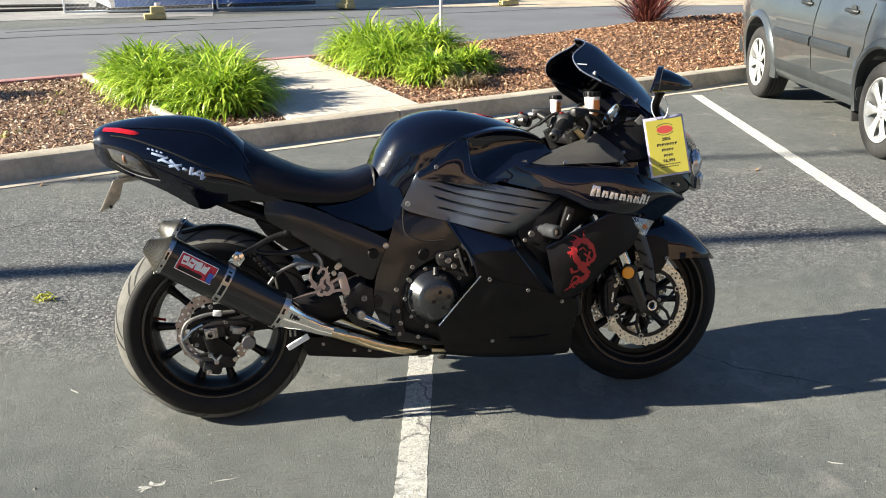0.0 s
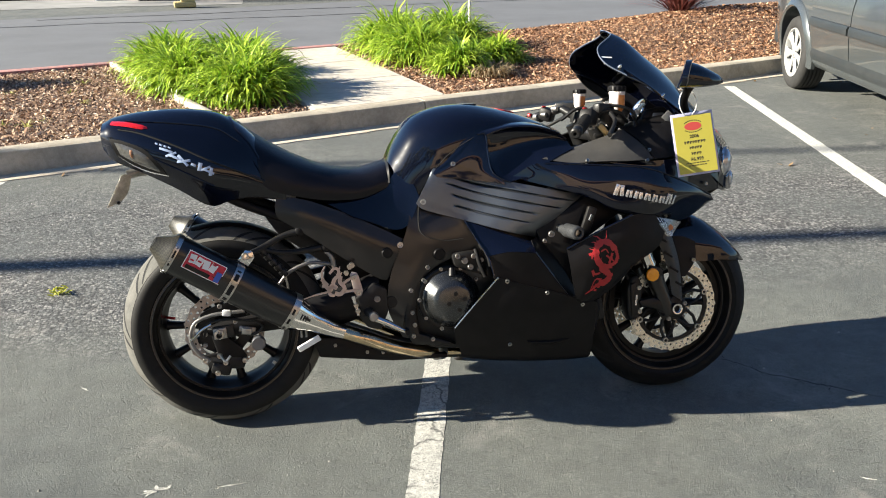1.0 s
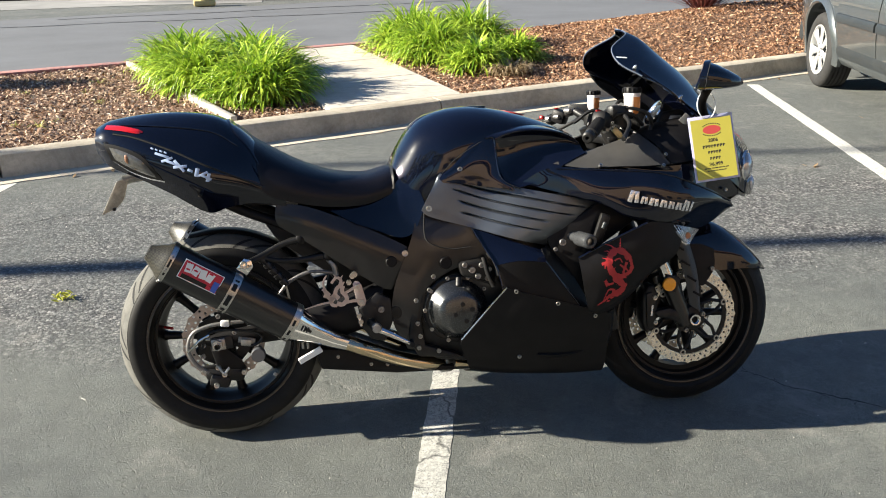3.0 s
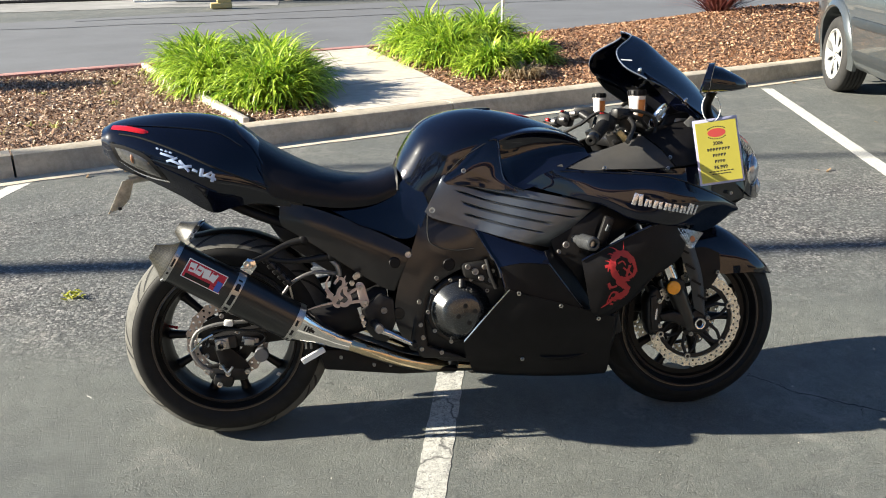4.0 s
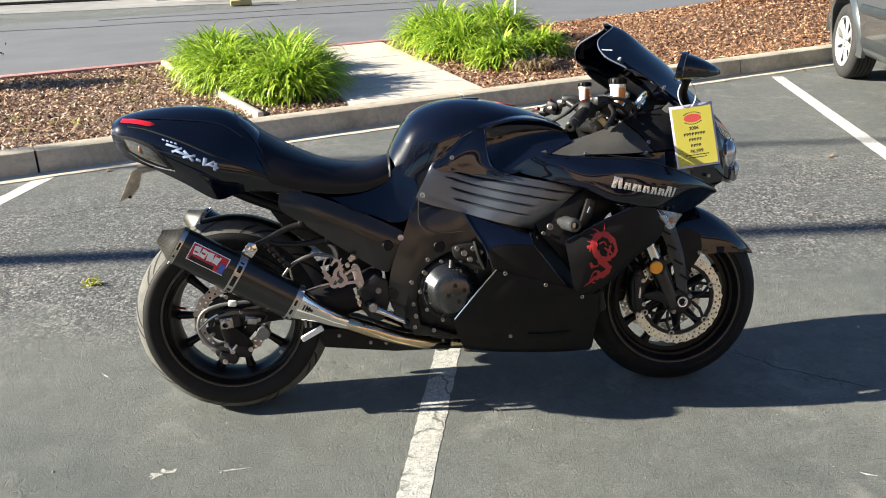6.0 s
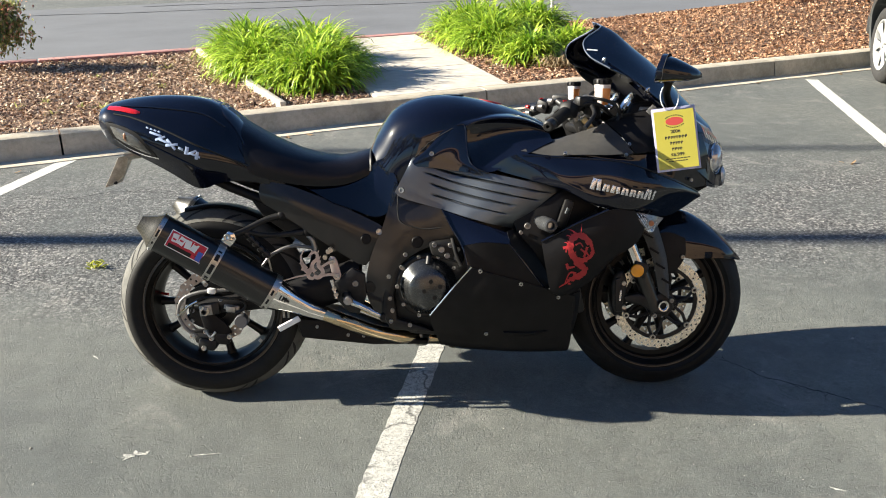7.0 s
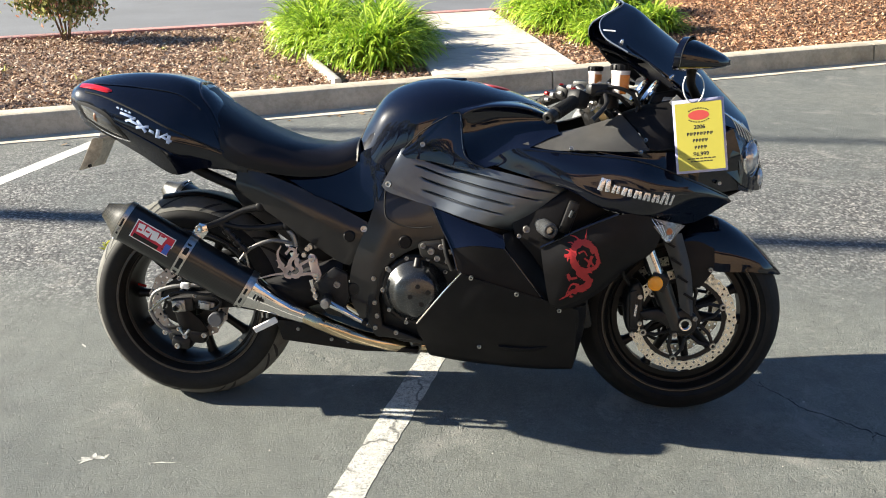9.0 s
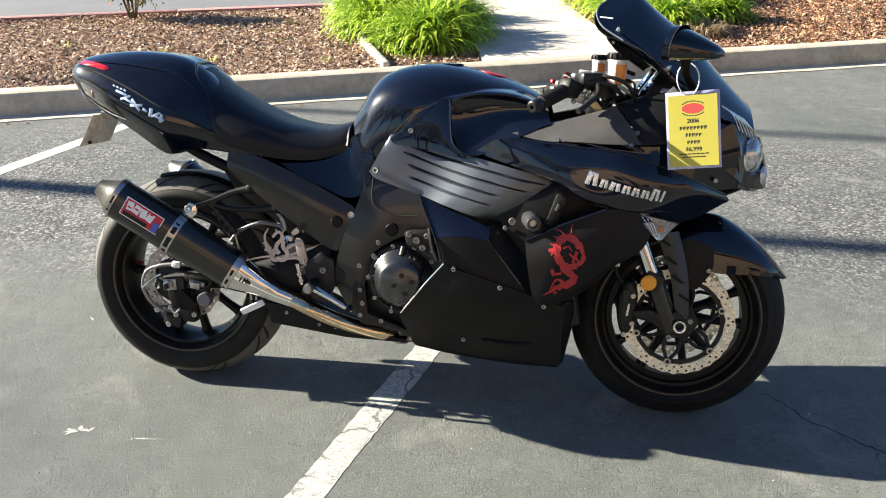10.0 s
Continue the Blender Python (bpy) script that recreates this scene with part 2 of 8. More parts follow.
def add(bm, other, m=None):
    """Joins another bmesh into bm, placed by m."""
    if m is not None:
        bmesh.ops.transform(other, matrix=m, verts=other.verts)
    me = bpy.data.meshes.new("tmp")
    other.to_mesh(me)
    other.free()
    bm.from_mesh(me)
    bpy.data.meshes.remove(me)
    return bm


def box(sx, sy, sz, m=None, bevel=0.0, seg=2):
    bm = bmesh.new()
    bmesh.ops.create_cube(bm, size=1.0)
    bmesh.ops.scale(bm, vec=(sx, sy, sz), verts=bm.verts)
    if bevel:
        bmesh.ops.bevel(bm, geom=bm.edges[:], offset=bevel, segments=seg, profile=0.5, affect="EDGES", clamp_overlap=True)
    if m is not None:
        bmesh.ops.transform(bm, matrix=m, verts=bm.verts)
    return bm


def lathe(profile, seg=32, m=None):
    """Turns (radius, along) pairs round the y axis; open ends of radius 0 close by themselves."""
    bm = bmesh.new()
    rings = []
    for r, h in profile:
        if r < 1e-6:
            rings.append([bm.verts.new((0, h, 0))])
        else:
            rings.append([bm.verts.new((r * math.cos(2 * math.pi * k / seg), h, r * math.sin(2 * math.pi * k / seg))) for k in range(seg)])
    for a, b in zip(rings, rings[1:]):
        for k in range(seg):
            j = (k + 1) % seg
            if len(a) == 1 and len(b) == 1:
                continue
            if len(a) == 1:
                bm.faces.new((a[0], b[k], b[j]))
            elif len(b) == 1:
                bm.faces.new((a[k], b[0], a[j]))
            else:
                bm.faces.new((a[k], b[k], b[j], a[j]))
    if m is not None:
        bmesh.ops.transform(bm, matrix=m, verts=bm.verts)
    return bm


def catmull(points, n, closed=False):
    """n points along a smooth curve through the given ones."""
    p = [Vector(q) for q in points]
    c = len(p)
    out = []
    spans = c if closed else c - 1
    for k in range(n):
        s = k * spans / (n if closed else n - 1)
        i = min(int(s), spans - 1)
        f = s - i
        if closed:
            a, b, d, e = p[(i - 1) % c], p[i % c], p[(i + 1) % c], p[(i + 2) % c]
        else:
            b, d = p[i], p[i + 1]
            a = p[i - 1] if i > 0 else b * 2 - d
            e = p[i + 2] if i + 2 < c else d * 2 - b
        out.append(0.5 * ((2 * b) + (d - a) * f + (2 * a - 5 * b + 4 * d - e) * f * f + (3 * b - a - 3 * d + e) * f ** 3))
    return out


def tube(points, r, seg=10, n=0, caps=True):
    """A round bar along a smooth curve; r is one radius or one for each given point."""
    pts = catmull(points, n) if n else [Vector(q) for q in points]
    c = len(pts)
    if isinstance(r, (int, float)):
        radii = [r] * c
    else:
        radii = [r[min(int(k * (len(r) - 1) / max(1, c - 1)), len(r) - 2)] * (1 - (k * (len(r) - 1) / (c - 1)) % 1) + r[min(int(k * (len(r) - 1) / (c - 1)) + 1, len(r) - 1)] * ((k * (len(r) - 1) / (c - 1)) % 1) if k < c - 1 else r[-1] for k in range(c)]
    bm = bmesh.new()
    up = Vector((0, 0, 1))
    rings = []
    side = None
    for k, q in enumerate(pts):
        d = (pts[min(k + 1, c - 1)] - pts[max(k - 1, 0)]).normalized()
        if side is None:
            side = d.cross(up if abs(d.dot(up)) < 0.95 else Vector((1, 0, 0))).normalized()
        side = (side - d * side.dot(d)).normalized()
        other = d.cross(side)
        rings.append([bm.verts.new(q + (side * math.cos(2 * math.pi * j / seg) + other * math.sin(2 * math.pi * j / seg)) * radii[k]) for j in range(seg)])
    for a, b in zip(rings, rings[1:]):
        for j in range(seg):
            bm.faces.new((a[j], a[(j + 1) % seg], b[(j + 1) % seg], b[j]))
    if caps:
        bm.faces.new(rings[0][::-1])
        bm.faces.new(rings[-1])
    return bm


def loft(rings, closed=True, caps=True):
    bm = bmesh.new()
    rows = [[bm.verts.new(p) for p in ring] for ring in rings]
    c = len(rows[0])
    for a, b in zip(rows, rows[1:]):
        for j in range(c if closed else c - 1):
            bm.faces.new((a[j], a[(j + 1) % c], b[(j + 1) % c], b[j]))
    if closed and caps:
        bm.faces.new(rows[0][::-1])
        bm.faces.new(rows[-1])
    return bm


def surf(curves, nu=16, nv=16, thick=0.0, closed=False, mirror=False):
    """A smooth skin through a few control curves (each a short list of points), thickened inwards by thick."""
    along = [catmull(c, nu, closed) for c in curves]
    cols = [catmull([a[k] for a in along], nv) for k in range(nu)]
    rings = [[cols[k][v] for k in range(nu)] for v in range(nv)]
    if mirror:
        rings = [[Vector((p.x, -p.y, p.z)) for p in r] for r in rings]
    bm = loft(rings, closed, False)
    if thick:
        bmesh.ops.recalc_face_normals(bm, faces=bm.faces)
        bmesh.ops.solidify(bm, geom=bm.faces[:], thickness=thick)
    return bm


def plate(outline, y0, y1, m=None, bevel=0.0, seg=2):
    """A flat plate from an outline in x and z, between two values of y."""
    bm = bmesh.new()
    f = bm.faces.new([bm.verts.new((x, y0, z)) for x, z in outline])
    out = bmesh.ops.extrude_face_region(bm, geom=[f])
    bmesh.ops.translate(bm, vec=(0, y1 - y0, 0), verts=[v for v in out["geom"] if isinstance(v, bmesh.types.BMVert)])
    bmesh.ops.recalc_face_normals(bm, faces=bm.faces)
    if bevel:
        bmesh.ops.bevel(bm, geom=bm.edges[:], offset=bevel, segments=seg, profile=0.5, affect="EDGES", clamp_overlap=True)
    if m is not None:
        bmesh.ops.transform(bm, matrix=m, verts=bm.verts)
    return bm


def skin_hit(ob, x, z, side=-1):
    """The point and outward normal of a part's skin at x and z, seen from its right (-1) or left (1)."""
    key = ob.name
    if key not in SKINS:
        me = ob.data
        SKINS[key] = BVHTree.FromPolygons([v.co.copy() for v in me.vertices], [tuple(p.vertices) for p in me.polygons])
    place, normal, _, _ = SKINS[key].ray_cast(Vector((x, side * 2.0, z)), Vector((0, -side, 0)))
    if place is None:
        place, normal, _, _ = SKINS[key].find_nearest(Vector((x, side * 0.3, z)))
    if normal.y * side < 0:
        normal = -normal
    return place, normal


SKINS = {}


def on_skin(ob, x, z, lift=0.001, side=-1, spin=0.0):
    """A pose lying on a part's skin: its -y looks outwards, z up the skin; spin turns it in the skin."""
    place, normal = skin_hit(ob, x, z, side)
    up = (Vector((0, 0, 1)) - normal * normal.z).normalized()
    m = Matrix((up.cross(normal) * -1, -normal, up)).transposed()
    if m.determinant() < 0:
        m = Matrix((up.cross(normal), -normal, up)).transposed()
    m = m.to_4x4()
    m.translation = place + normal * lift
    return m @ pose(0, 0, 0, 0, spin, 0)


def baked(ob):
    """Applies the modifiers of ob to its mesh."""
    graph = bpy.context.evaluated_depsgraph_get()
    graph.update()
    me = bpy.data.meshes.new_from_object(ob.evaluated_get(graph))
    ob.modifiers.clear()
    ob.data = me
    return ob


def cut(ob, cutters):
    """Cuts the given bmeshes out of the mesh of ob."""
    tools = []
    bpy.context.view_layer.update()
    for bm in cutters:
        bmesh.ops.recalc_face_normals(bm, faces=bm.faces)
        me = bpy.data.meshes.new("cutter")
        bm.to_mesh(me)
        bm.free()
        tool = new("cutter", me)
        tool.matrix_world = ob.matrix_world
        mod = ob.modifiers.new("cut", "BOOLEAN")
        mod.operation, mod.solver, mod.object = "DIFFERENCE", "EXACT", tool
        tools.append(tool)
    baked(ob)
    for tool in tools:
        bpy.data.objects.remove(tool)
    return ob

# ---------------- the place: kerb frame ----------------
# u runs along the kerb, n away from the parking bays over the planting bed to the street.
KERB_ANGLE = 21.2
KERB = pose(-2.34, 3.32, 0, 0, 0, KERB_ANGLE)


def kerb_point(u, n, z=0.0):
    return KERB @ Vector((u, n, z))


asphalt = asphalt_material()
fresh_paint = worn_paint("cleaner_traffic_paint", (0.69, 0.68, 0.625), (0.24, 0.24, 0.22), 0.4, 0.15)
white_paint = worn_paint("white_traffic_paint", (0.63, 0.62, 0.565), (0.19, 0.19, 0.18), keep=0.455)
red_paint = worn_paint("red_kerb_paint", (0.48, 0.2, 0.18), (0.35, 0.27, 0.24), 0.45)
kerb_concrete = concrete_material("kerb_concrete", (0.6, 0.53, 0.42), 0.42)
lip_concrete = concrete_material("gutter_concrete", (0.62, 0.54, 0.42), 0.3, 9.0)
walk_concrete = concrete_material("walk_concrete", (0.58, 0.53, 0.46), 0.22, 3.0)
chips_mat = chip_material()
soil = material("soil", (0.2, 0.125, 0.08), 0.95, vary=0.45, scale=60, fine=0.6, fine_scale=180)
dirt = material("dry_dirt", (0.42, 0.35, 0.26), 0.95, vary=0.3, scale=1.5, fine=0.5, fine_scale=40)
street_asphalt = material("street_asphalt", (0.125, 0.13, 0.14), 0.9, vary=0.14, scale=0.8, fine=0.4, fine_scale=150)


def ground_height(x, y):
    """The lot is level but for a shallow dip under the front wheel."""
    return -0.034 * math.exp(-((x - 0.95) / 0.62) ** 2 - ((y + 0.05) / 0.6) ** 2)


def ground_sheet():
    """One sheet to the horizon, finer near the bays."""
    bm = bmesh.new()
    edges = [-900, -300, -90, -30, -12, -6, -3.5] + [-2 + 0.125 * k for k in range(33)] + [2.6, 3.5, 6, 12, 30, 90, 300, 900]
    grid = [[bm.verts.new((x, y, ground_height(x, y))) for x in edges] for y in edges]
    for j in range(len(edges) - 1):
        for i in range(len(edges) - 1):
            bm.faces.new((grid[j][i], grid[j][i + 1], grid[j + 1][i + 1], grid[j + 1][i]))
    ob = mesh_object("ground", bm, asphalt, smooth=True)
    tagged(ob, "worn grey parking lot asphalt with pale aggregate", "asphalt ground", kind="structure")


ground_sheet()


def painted_stripe(a, b, width, jag, paint, name="parking_stripe"):
    """A stripe of traffic paint with slightly ragged edges, lying on the asphalt."""
    a, b = Vector((*a, 0)), Vector((*b, 0))
    d = (b - a).normalized()
    s = Vector((-d.y, d.x, 0))
    n = int((b - a).length / 0.03)
    rnd = random.Random(jag)
    verts, faces = [], []
    for k in range(n + 1):
        p = a + (b - a) * k / n
        for side in (-1, 1):
            w = width / 2 + rnd.uniform(-0.003, 0.002)
            for z in (-0.002, 0.0012):
                q = p + s * side * w
                verts.append((q.x, q.y, ground_height(q.x, q.y) + z))
        if k:
            i = (k - 1) * 4
            j = k * 4
            faces += [(i + 1, i + 3, j + 3, j + 1), (i, j, j + 1, i + 1), (i + 2, i + 3, j + 3, j + 2)]
    ob = raw_object(name, verts, faces, paint)
    tagged(ob, "worn white painted parking bay line on asphalt", "parking line", "parking bay lines", "structure")


painted_stripe((-0.862, -3.30), (0.965, 4.24), 0.092, 1, white_paint)
painted_stripe((1.635, -3.70), (3.855, 5.40), 0.108, 2, fresh_paint)
painted_stripe((-3.72, -2.6), (-2.24, 3.25), 0.105, 3, fresh_paint)


def kerb():
    """Battered concrete kerb in cast lengths with open joints, a pale gutter strip at its foot."""
    top = thing("kerb", KERB, "pale cast concrete kerb with stained face and joints", "kerb", kind="structure")
    stops = [-9.0, -6.05, -3.1, 0.0, 3.25, 6.35, 9.4, 12.4, 15.4]
    for a, b in zip(stops, stops[1:]):
        a, b = a + 0.007, b - 0.007
        prof = [(-0.015, -0.05), (-0.012, 0.0), (0.008, 0.125), (0.016, 0.142), (0.032, 0.15), (0.16, 0.152), (0.165, 0.145), (0.165, -0.05)]
        rings = []
        steps = max(2, int((b - a) / 0.25))
        for k in range(steps + 1):
            x = a + (b - a) * k / steps
            w = [0.004 * math.sin(x * 3.1 + j) * (j in (2, 3, 4)) for j in range(len(prof))]
            rings.append([(x, n + w[j], z + 0.3 * w[j]) for j, (n, z) in enumerate(prof)])
        part("kerb_stone", loft(rings), kerb_concrete, top, angle=30)
    gut = bmesh.new()
    for a, b in zip(stops, stops[1:]):
        rings = []
        for k in range(31):
            x = a + (b - a) * k / 30
            e = -0.186 + 0.008 * math.sin(x * 7.3) + 0.006 * math.sin(x * 19.0)
            rings.append([(x, -0.016, -0.03), (x, -0.016, 0.006), (x, e + 0.004, 0.006), (x, e, 0.0), (x, e, -0.03)])
        add(gut, loft(rings))
    part("gutter_strip", gut, lip_concrete, top, "pale narrow concrete gutter strip", angle=30)


kerb()


def street_kerb():
    top = thing("street_kerb", KERB, "street side kerb with faded red paint", "kerb", kind="structure")
    for a in range(-12, 24, 3):
        part("kerb_stone", box(2.99, 0.15, 0.2, pose(a + 1.5, 3.73, 0.06), 0.015), red_paint, top)


street_kerb()


def bed_height(u, n):
    """The planting bed swells to a low mound on the nose side."""
    rise = 0.30 * math.exp(-((u - 10.0) / 3.6) ** 2) * math.exp(-((n - 2.3) / 1.3) ** 2)
    rise += 0.05 * math.exp(-((u + 0.5) / 2.0) ** 2) * math.exp(-((n - 2.0) / 1.0) ** 2)
    return 0.125 + rise + 0.012 * noise.noise(Vector((u * 1.7, n * 1.7, 0)))


WALK_L = lambda n: 2.32 + 0.16 * n       # edges of the concrete path across the bed
WALK_R = lambda n: 3.52 + 0.185 * n


def planting_bed():
    for name, a, b in (("planting_bed", lambda n: -9.0, WALK_L), ("planting_bed", WALK_R, lambda n: 18.0)):
        verts, faces = [], []
        nu, nn = 120, 24
        for j in range(nn + 1):
            n = 0.15 + (3.66 - 0.15) * j / nn
            for i in range(nu + 1):
                u = a(n) + (b(n) - a(n)) * i / nu
                p = kerb_point(u, n, bed_height(u, n) - 0.012)
                verts.append(p)
        for j in range(nn):
            for i in range(nu):
                k = j * (nu + 1) + i
                faces.append((k, k + 1, k + nu + 2, k + nu + 1))
        ob = raw_object(name, verts, faces, soil, True)
        tagged(ob, "planting bed of dark soil under bark mulch", "planting bed", kind="structure")


planting_bed()


def litter():
    """Dried paint blots, a fallen leaf and grit lying on the asphalt."""
    rnd = random.Random(3)

    def blot(x, y, rx, ry, turn, name, mat, label, category):
        pts = []
        for k in range(18):
            a = 2 * math.pi * k / 18
            r = rnd.uniform(0.2, 1.0) * (1.7 if k % 4 == 0 else 1.0)
            pts.append((rx * r * math.cos(a), ry * r * math.sin(a)))
        bm = plate(pts, 0.0, 0.0008)
        bmesh.ops.transform(bm, matrix=pose(x, y, ground_height(x, y) + 0.0006, 0, 0, turn) @ pose(0, 0, 0.0008, -90), verts=bm.verts)
        ob = mesh_object(name, bm, mat, False)
        tagged(ob, label, category, kind="")

    blot(-0.94, -0.41, 0.042, 0.019, 15, "paint_blot", white_paint, "dried white paint blot on the asphalt", "paint blot")
    blot(-0.90, -0.40, 0.009, 0.006, 60, "paint_blot", white_paint, "dried white paint blot on the asphalt", "paint blot")
    blot(-0.735, -0.428, 0.035, 0.003, 4, "paint_blot", white_paint, "thin dried white paint smear on the asphalt", "paint blot")
    blot(-1.24, 0.25, 0.022, 0.003, -50, "paint_blot", white_paint, "small dried white paint fleck on the asphalt", "paint blot")
    blot(1.07, -0.75, 0.02, 0.005, -30, "paint_blot", white_paint, "small dried white paint fleck on the asphalt", "paint blot")
    verts, faces = [], []
    for _ in range(26):
        c = Vector((-1.5 + rnd.gauss(0, 0.022), 1.17 + rnd.gauss(0, 0.018), rnd.uniform(0.004, 0.022)))
        r = Euler((rnd.uniform(-0.8, 0.8), rnd.uniform(-0.8, 0.8), rnd.uniform(0, 6.28))).to_matrix()
        k = len(verts)
        for q in ((-0.02, 0, 0), (0, -0.007, 0.002), (0.02, 0, 0), (0, 0.007, 0.002)):
            verts.append(c + r @ Vector(q))
        faces.append((k, k + 1, k + 2, k + 3))
    ob = raw_object("fallen_leaf_sprig", verts, faces, leaf_material("fallen_leaf", (0.4, 0.42, 0.05), (0.65, 0.65, 0.1)))
    tagged(ob, "small yellow-green sprig of leaves fallen on asphalt", "leaf")
    verts, faces = [], []
    for _ in range(900):
        x, y = rnd.uniform(-3.2, 4.2), rnd.uniform(-1.6, 3.4)
        s = rnd.uniform(0.001, 0.0035) * (1.8 if rnd.random() < 0.05 else 1)
        k = len(verts)
        z = ground_height(x, y)
        for q in ((-s, 0, 0), (0, -s, 0), (s, 0, 0), (0, s, 0), (s * 0.2, s * 0.1, s * 1.1)):
            verts.append((x + q[0] * rnd.uniform(0.7, 1.3), y + q[1] * rnd.uniform(0.7, 1.3), z + q[2]))
        faces += [(k, k + 1, k + 4), (k + 1, k + 2, k + 4), (k + 2, k + 3, k + 4), (k + 3, k, k + 4)]
    ob = raw_object("grit", verts, faces, material("grit", (0.42, 0.4, 0.36), 0.9, spread=0.7))
    tagged(ob, "loose grit and crumbs scattered on the asphalt", "grit", kind="stuff")


litter()


def asphalt_crack(points, width, seed):
    """A ragged hairline crack: a thin dark seam with small side branches."""
    rnd = random.Random(seed)
    dark = material("crack_shadow", (0.012, 0.012, 0.013), 0.95)
    line = catmull([(x, y, 0) for x, y in points], 60)
    verts, faces = [], []

    def seam(pts, w0):
        for k, q in enumerate(pts):
            d = (pts[min(k + 1, len(pts) - 1)] - pts[max(k - 1, 0)]).normalized()
            side = Vector((-d.y, d.x, 0))
            q = q + side * rnd.uniform(-0.005, 0.005)
            w = w0 * rnd.uniform(0.25, 1.0) * math.sin(math.pi * (0.06 + 0.88 * k / (len(pts) - 1)))
            for e in (-1, 1):
                p = q + side * w * e
                verts.append((p.x, p.y, ground_height(p.x, p.y) + 0.0007))
            if k:
                i = len(verts)
                faces.append((i - 4, i - 3, i - 1, i - 2))

    seam(line, width)
    for k in range(8, 56, 11):
        a = rnd.uniform(0, 6.28)
        seam([line[k] + Vector((math.cos(a), math.sin(a), 0)) * 0.012 * j for j in range(5)], width * 0.5)
    ob = raw_object("asphalt_crack", verts, faces, dark)
    tagged(ob, "thin dark crack running through the asphalt", "crack", "asphalt cracks", "structure")


asphalt_crack([(0.99, 0.13), (1.045, 0.07), (1.10, 0.0), (1.13, -0.055), (1.205, -0.12), (1.265, -0.18), (1.325, -0.235), (1.42, -0.33), (1.6, -0.46)], 0.0042, 4)
asphalt_crack([(-2.3, 2.35), (-2.0, 2.28), (-1.75, 2.4), (-1.45, 2.36), (-1.2, 2.5)], 0.005, 6)


def dry_leaves():
    """Curled brown leaves blown along the gutter and under the car."""
    rnd = random.Random(8)
    spots = [(3.98, 3.37), (3.79, 3.18), (4.37, 3.67), (3.92, 3.78), (2.70, 2.52), (2.77, 2.50), (-0.86, 3.63), (2.74, 2.46)]
    for _ in range(46):
        u = rnd.uniform(-4, 9)
        q = kerb_point(u, -0.2 - abs(rnd.gauss(0, 0.07)))
        spots.append((q.x, q.y))
    verts, faces = [], []
    for x, y in spots:
        l = rnd.uniform(0.012, 0.03)
        m = pose(x, y, ground_height(x, y) + 0.006, rnd.uniform(-20, 20), rnd.uniform(-20, 20), rnd.uniform(0, 360))
        k = len(verts)
        for p in ((-l, 0, 0.003), (-l * 0.3, -l * 0.4, 0), (l * 0.4, -l * 0.35, 0), (l, 0, 0.005), (l * 0.4, l * 0.35, 0.004), (-l * 0.3, l * 0.4, 0.004)):
            verts.append(m @ Vector(p))
        faces += [(k, k + 1, k + 2, k + 3), (k, k + 3, k + 4, k + 5)]
    ob = raw_object("dry_leaf_litter", verts, faces, leaf_material("brown_litter", (0.16, 0.09, 0.04), (0.45, 0.3, 0.16), 0.7))
    tagged(ob, "dry brown leaves blown along the gutter", "leaf litter", kind="stuff")


dry_leaves()


def mulch():
    """Loose bark chips, each a bent sliver lying at its own angle."""
    rng = np.random.default_rng(7)
    verts, faces = [], []

    def scatter(count, u0, u1, n0, n1, size):
        base = rng.uniform((u0, n0), (u1, n1), (count, 2))
        for (u, n) in base:
            if WALK_L(n) - 0.02 < u < WALK_R(n) + 0.02:
                continue
            l = size * rng.uniform(0.45, 1.5)
            w = l * rng.uniform(0.2, 0.5)
            h = bed_height(u, n) + rng.uniform(-0.008, 0.016)
            r = Euler((rng.normal(0, 0.45), rng.normal(0, 0.45), rng.uniform(0, 6.28))).to_matrix()
            c = kerb_point(u, n, h)
            t = l * 0.12
            k = len(verts)
            for q in ((-l / 2, -w / 3, 0), (0, -w / 2, t), (l / 2, -w / 4, 0), (l / 2, w / 4, 0), (0, w / 2, t), (-l / 2, w / 3, 0)):
                verts.append(c + r @ Vector(q))
            faces.append((k, k + 1, k + 4, k + 5))
            faces.append((k + 1, k + 2, k + 3, k + 4))

    scatter(62000, -4.6, 2.6, 0.17, 3.66, 0.029)
    scatter(52000, 3.3, 9.5, 0.17, 3.66, 0.032)
    scatter(12000, 9.5, 14.0, 0.17, 3.66, 0.05)
    scatter(2500, -9.0, -4.6, 0.17, 3.66, 0.07)
    # a few strays on the kerb and in the gutter
    ob = raw_object("bark_mulch", verts, faces, chips_mat)
    tagged(ob, "reddish brown bark chip mulch covering the bed", "mulch", kind="stuff")


mulch()


def concrete_path():
    rows = []
    for n0, n1 in ((0.172, 1.30), (1.308, 2.46), (2.468, 3.65)):
        rings = []
        for n in (n0, n1):
            rings.append([(WALK_L(n), n, 0.05), (WALK_L(n), n, 0.15), (WALK_R(n), n, 0.15), (WALK_R(n), n, 0.05)])
        slab = loft(rings)
        bmesh.ops.bevel(slab, geom=slab.edges[:], offset=0.006, segments=2, affect="EDGES")
        rows.append(slab)
    top = thing("concrete_path", KERB, "sunlit pale concrete path crossing the planting bed", "path", kind="structure")
    for slab in rows:
        part("slab", slab, walk_concrete, top)
    strip = box(0.05, 3.4, 0.16, pose(1.6, 1.9, 0.1), 0.008)
    ob = mesh_object("bed_edging", strip, walk_concrete)
    ob.matrix_world = KERB
    tagged(ob, "narrow pale concrete edging strip between mulch and plants", "edging", kind="structure")


concrete_path()


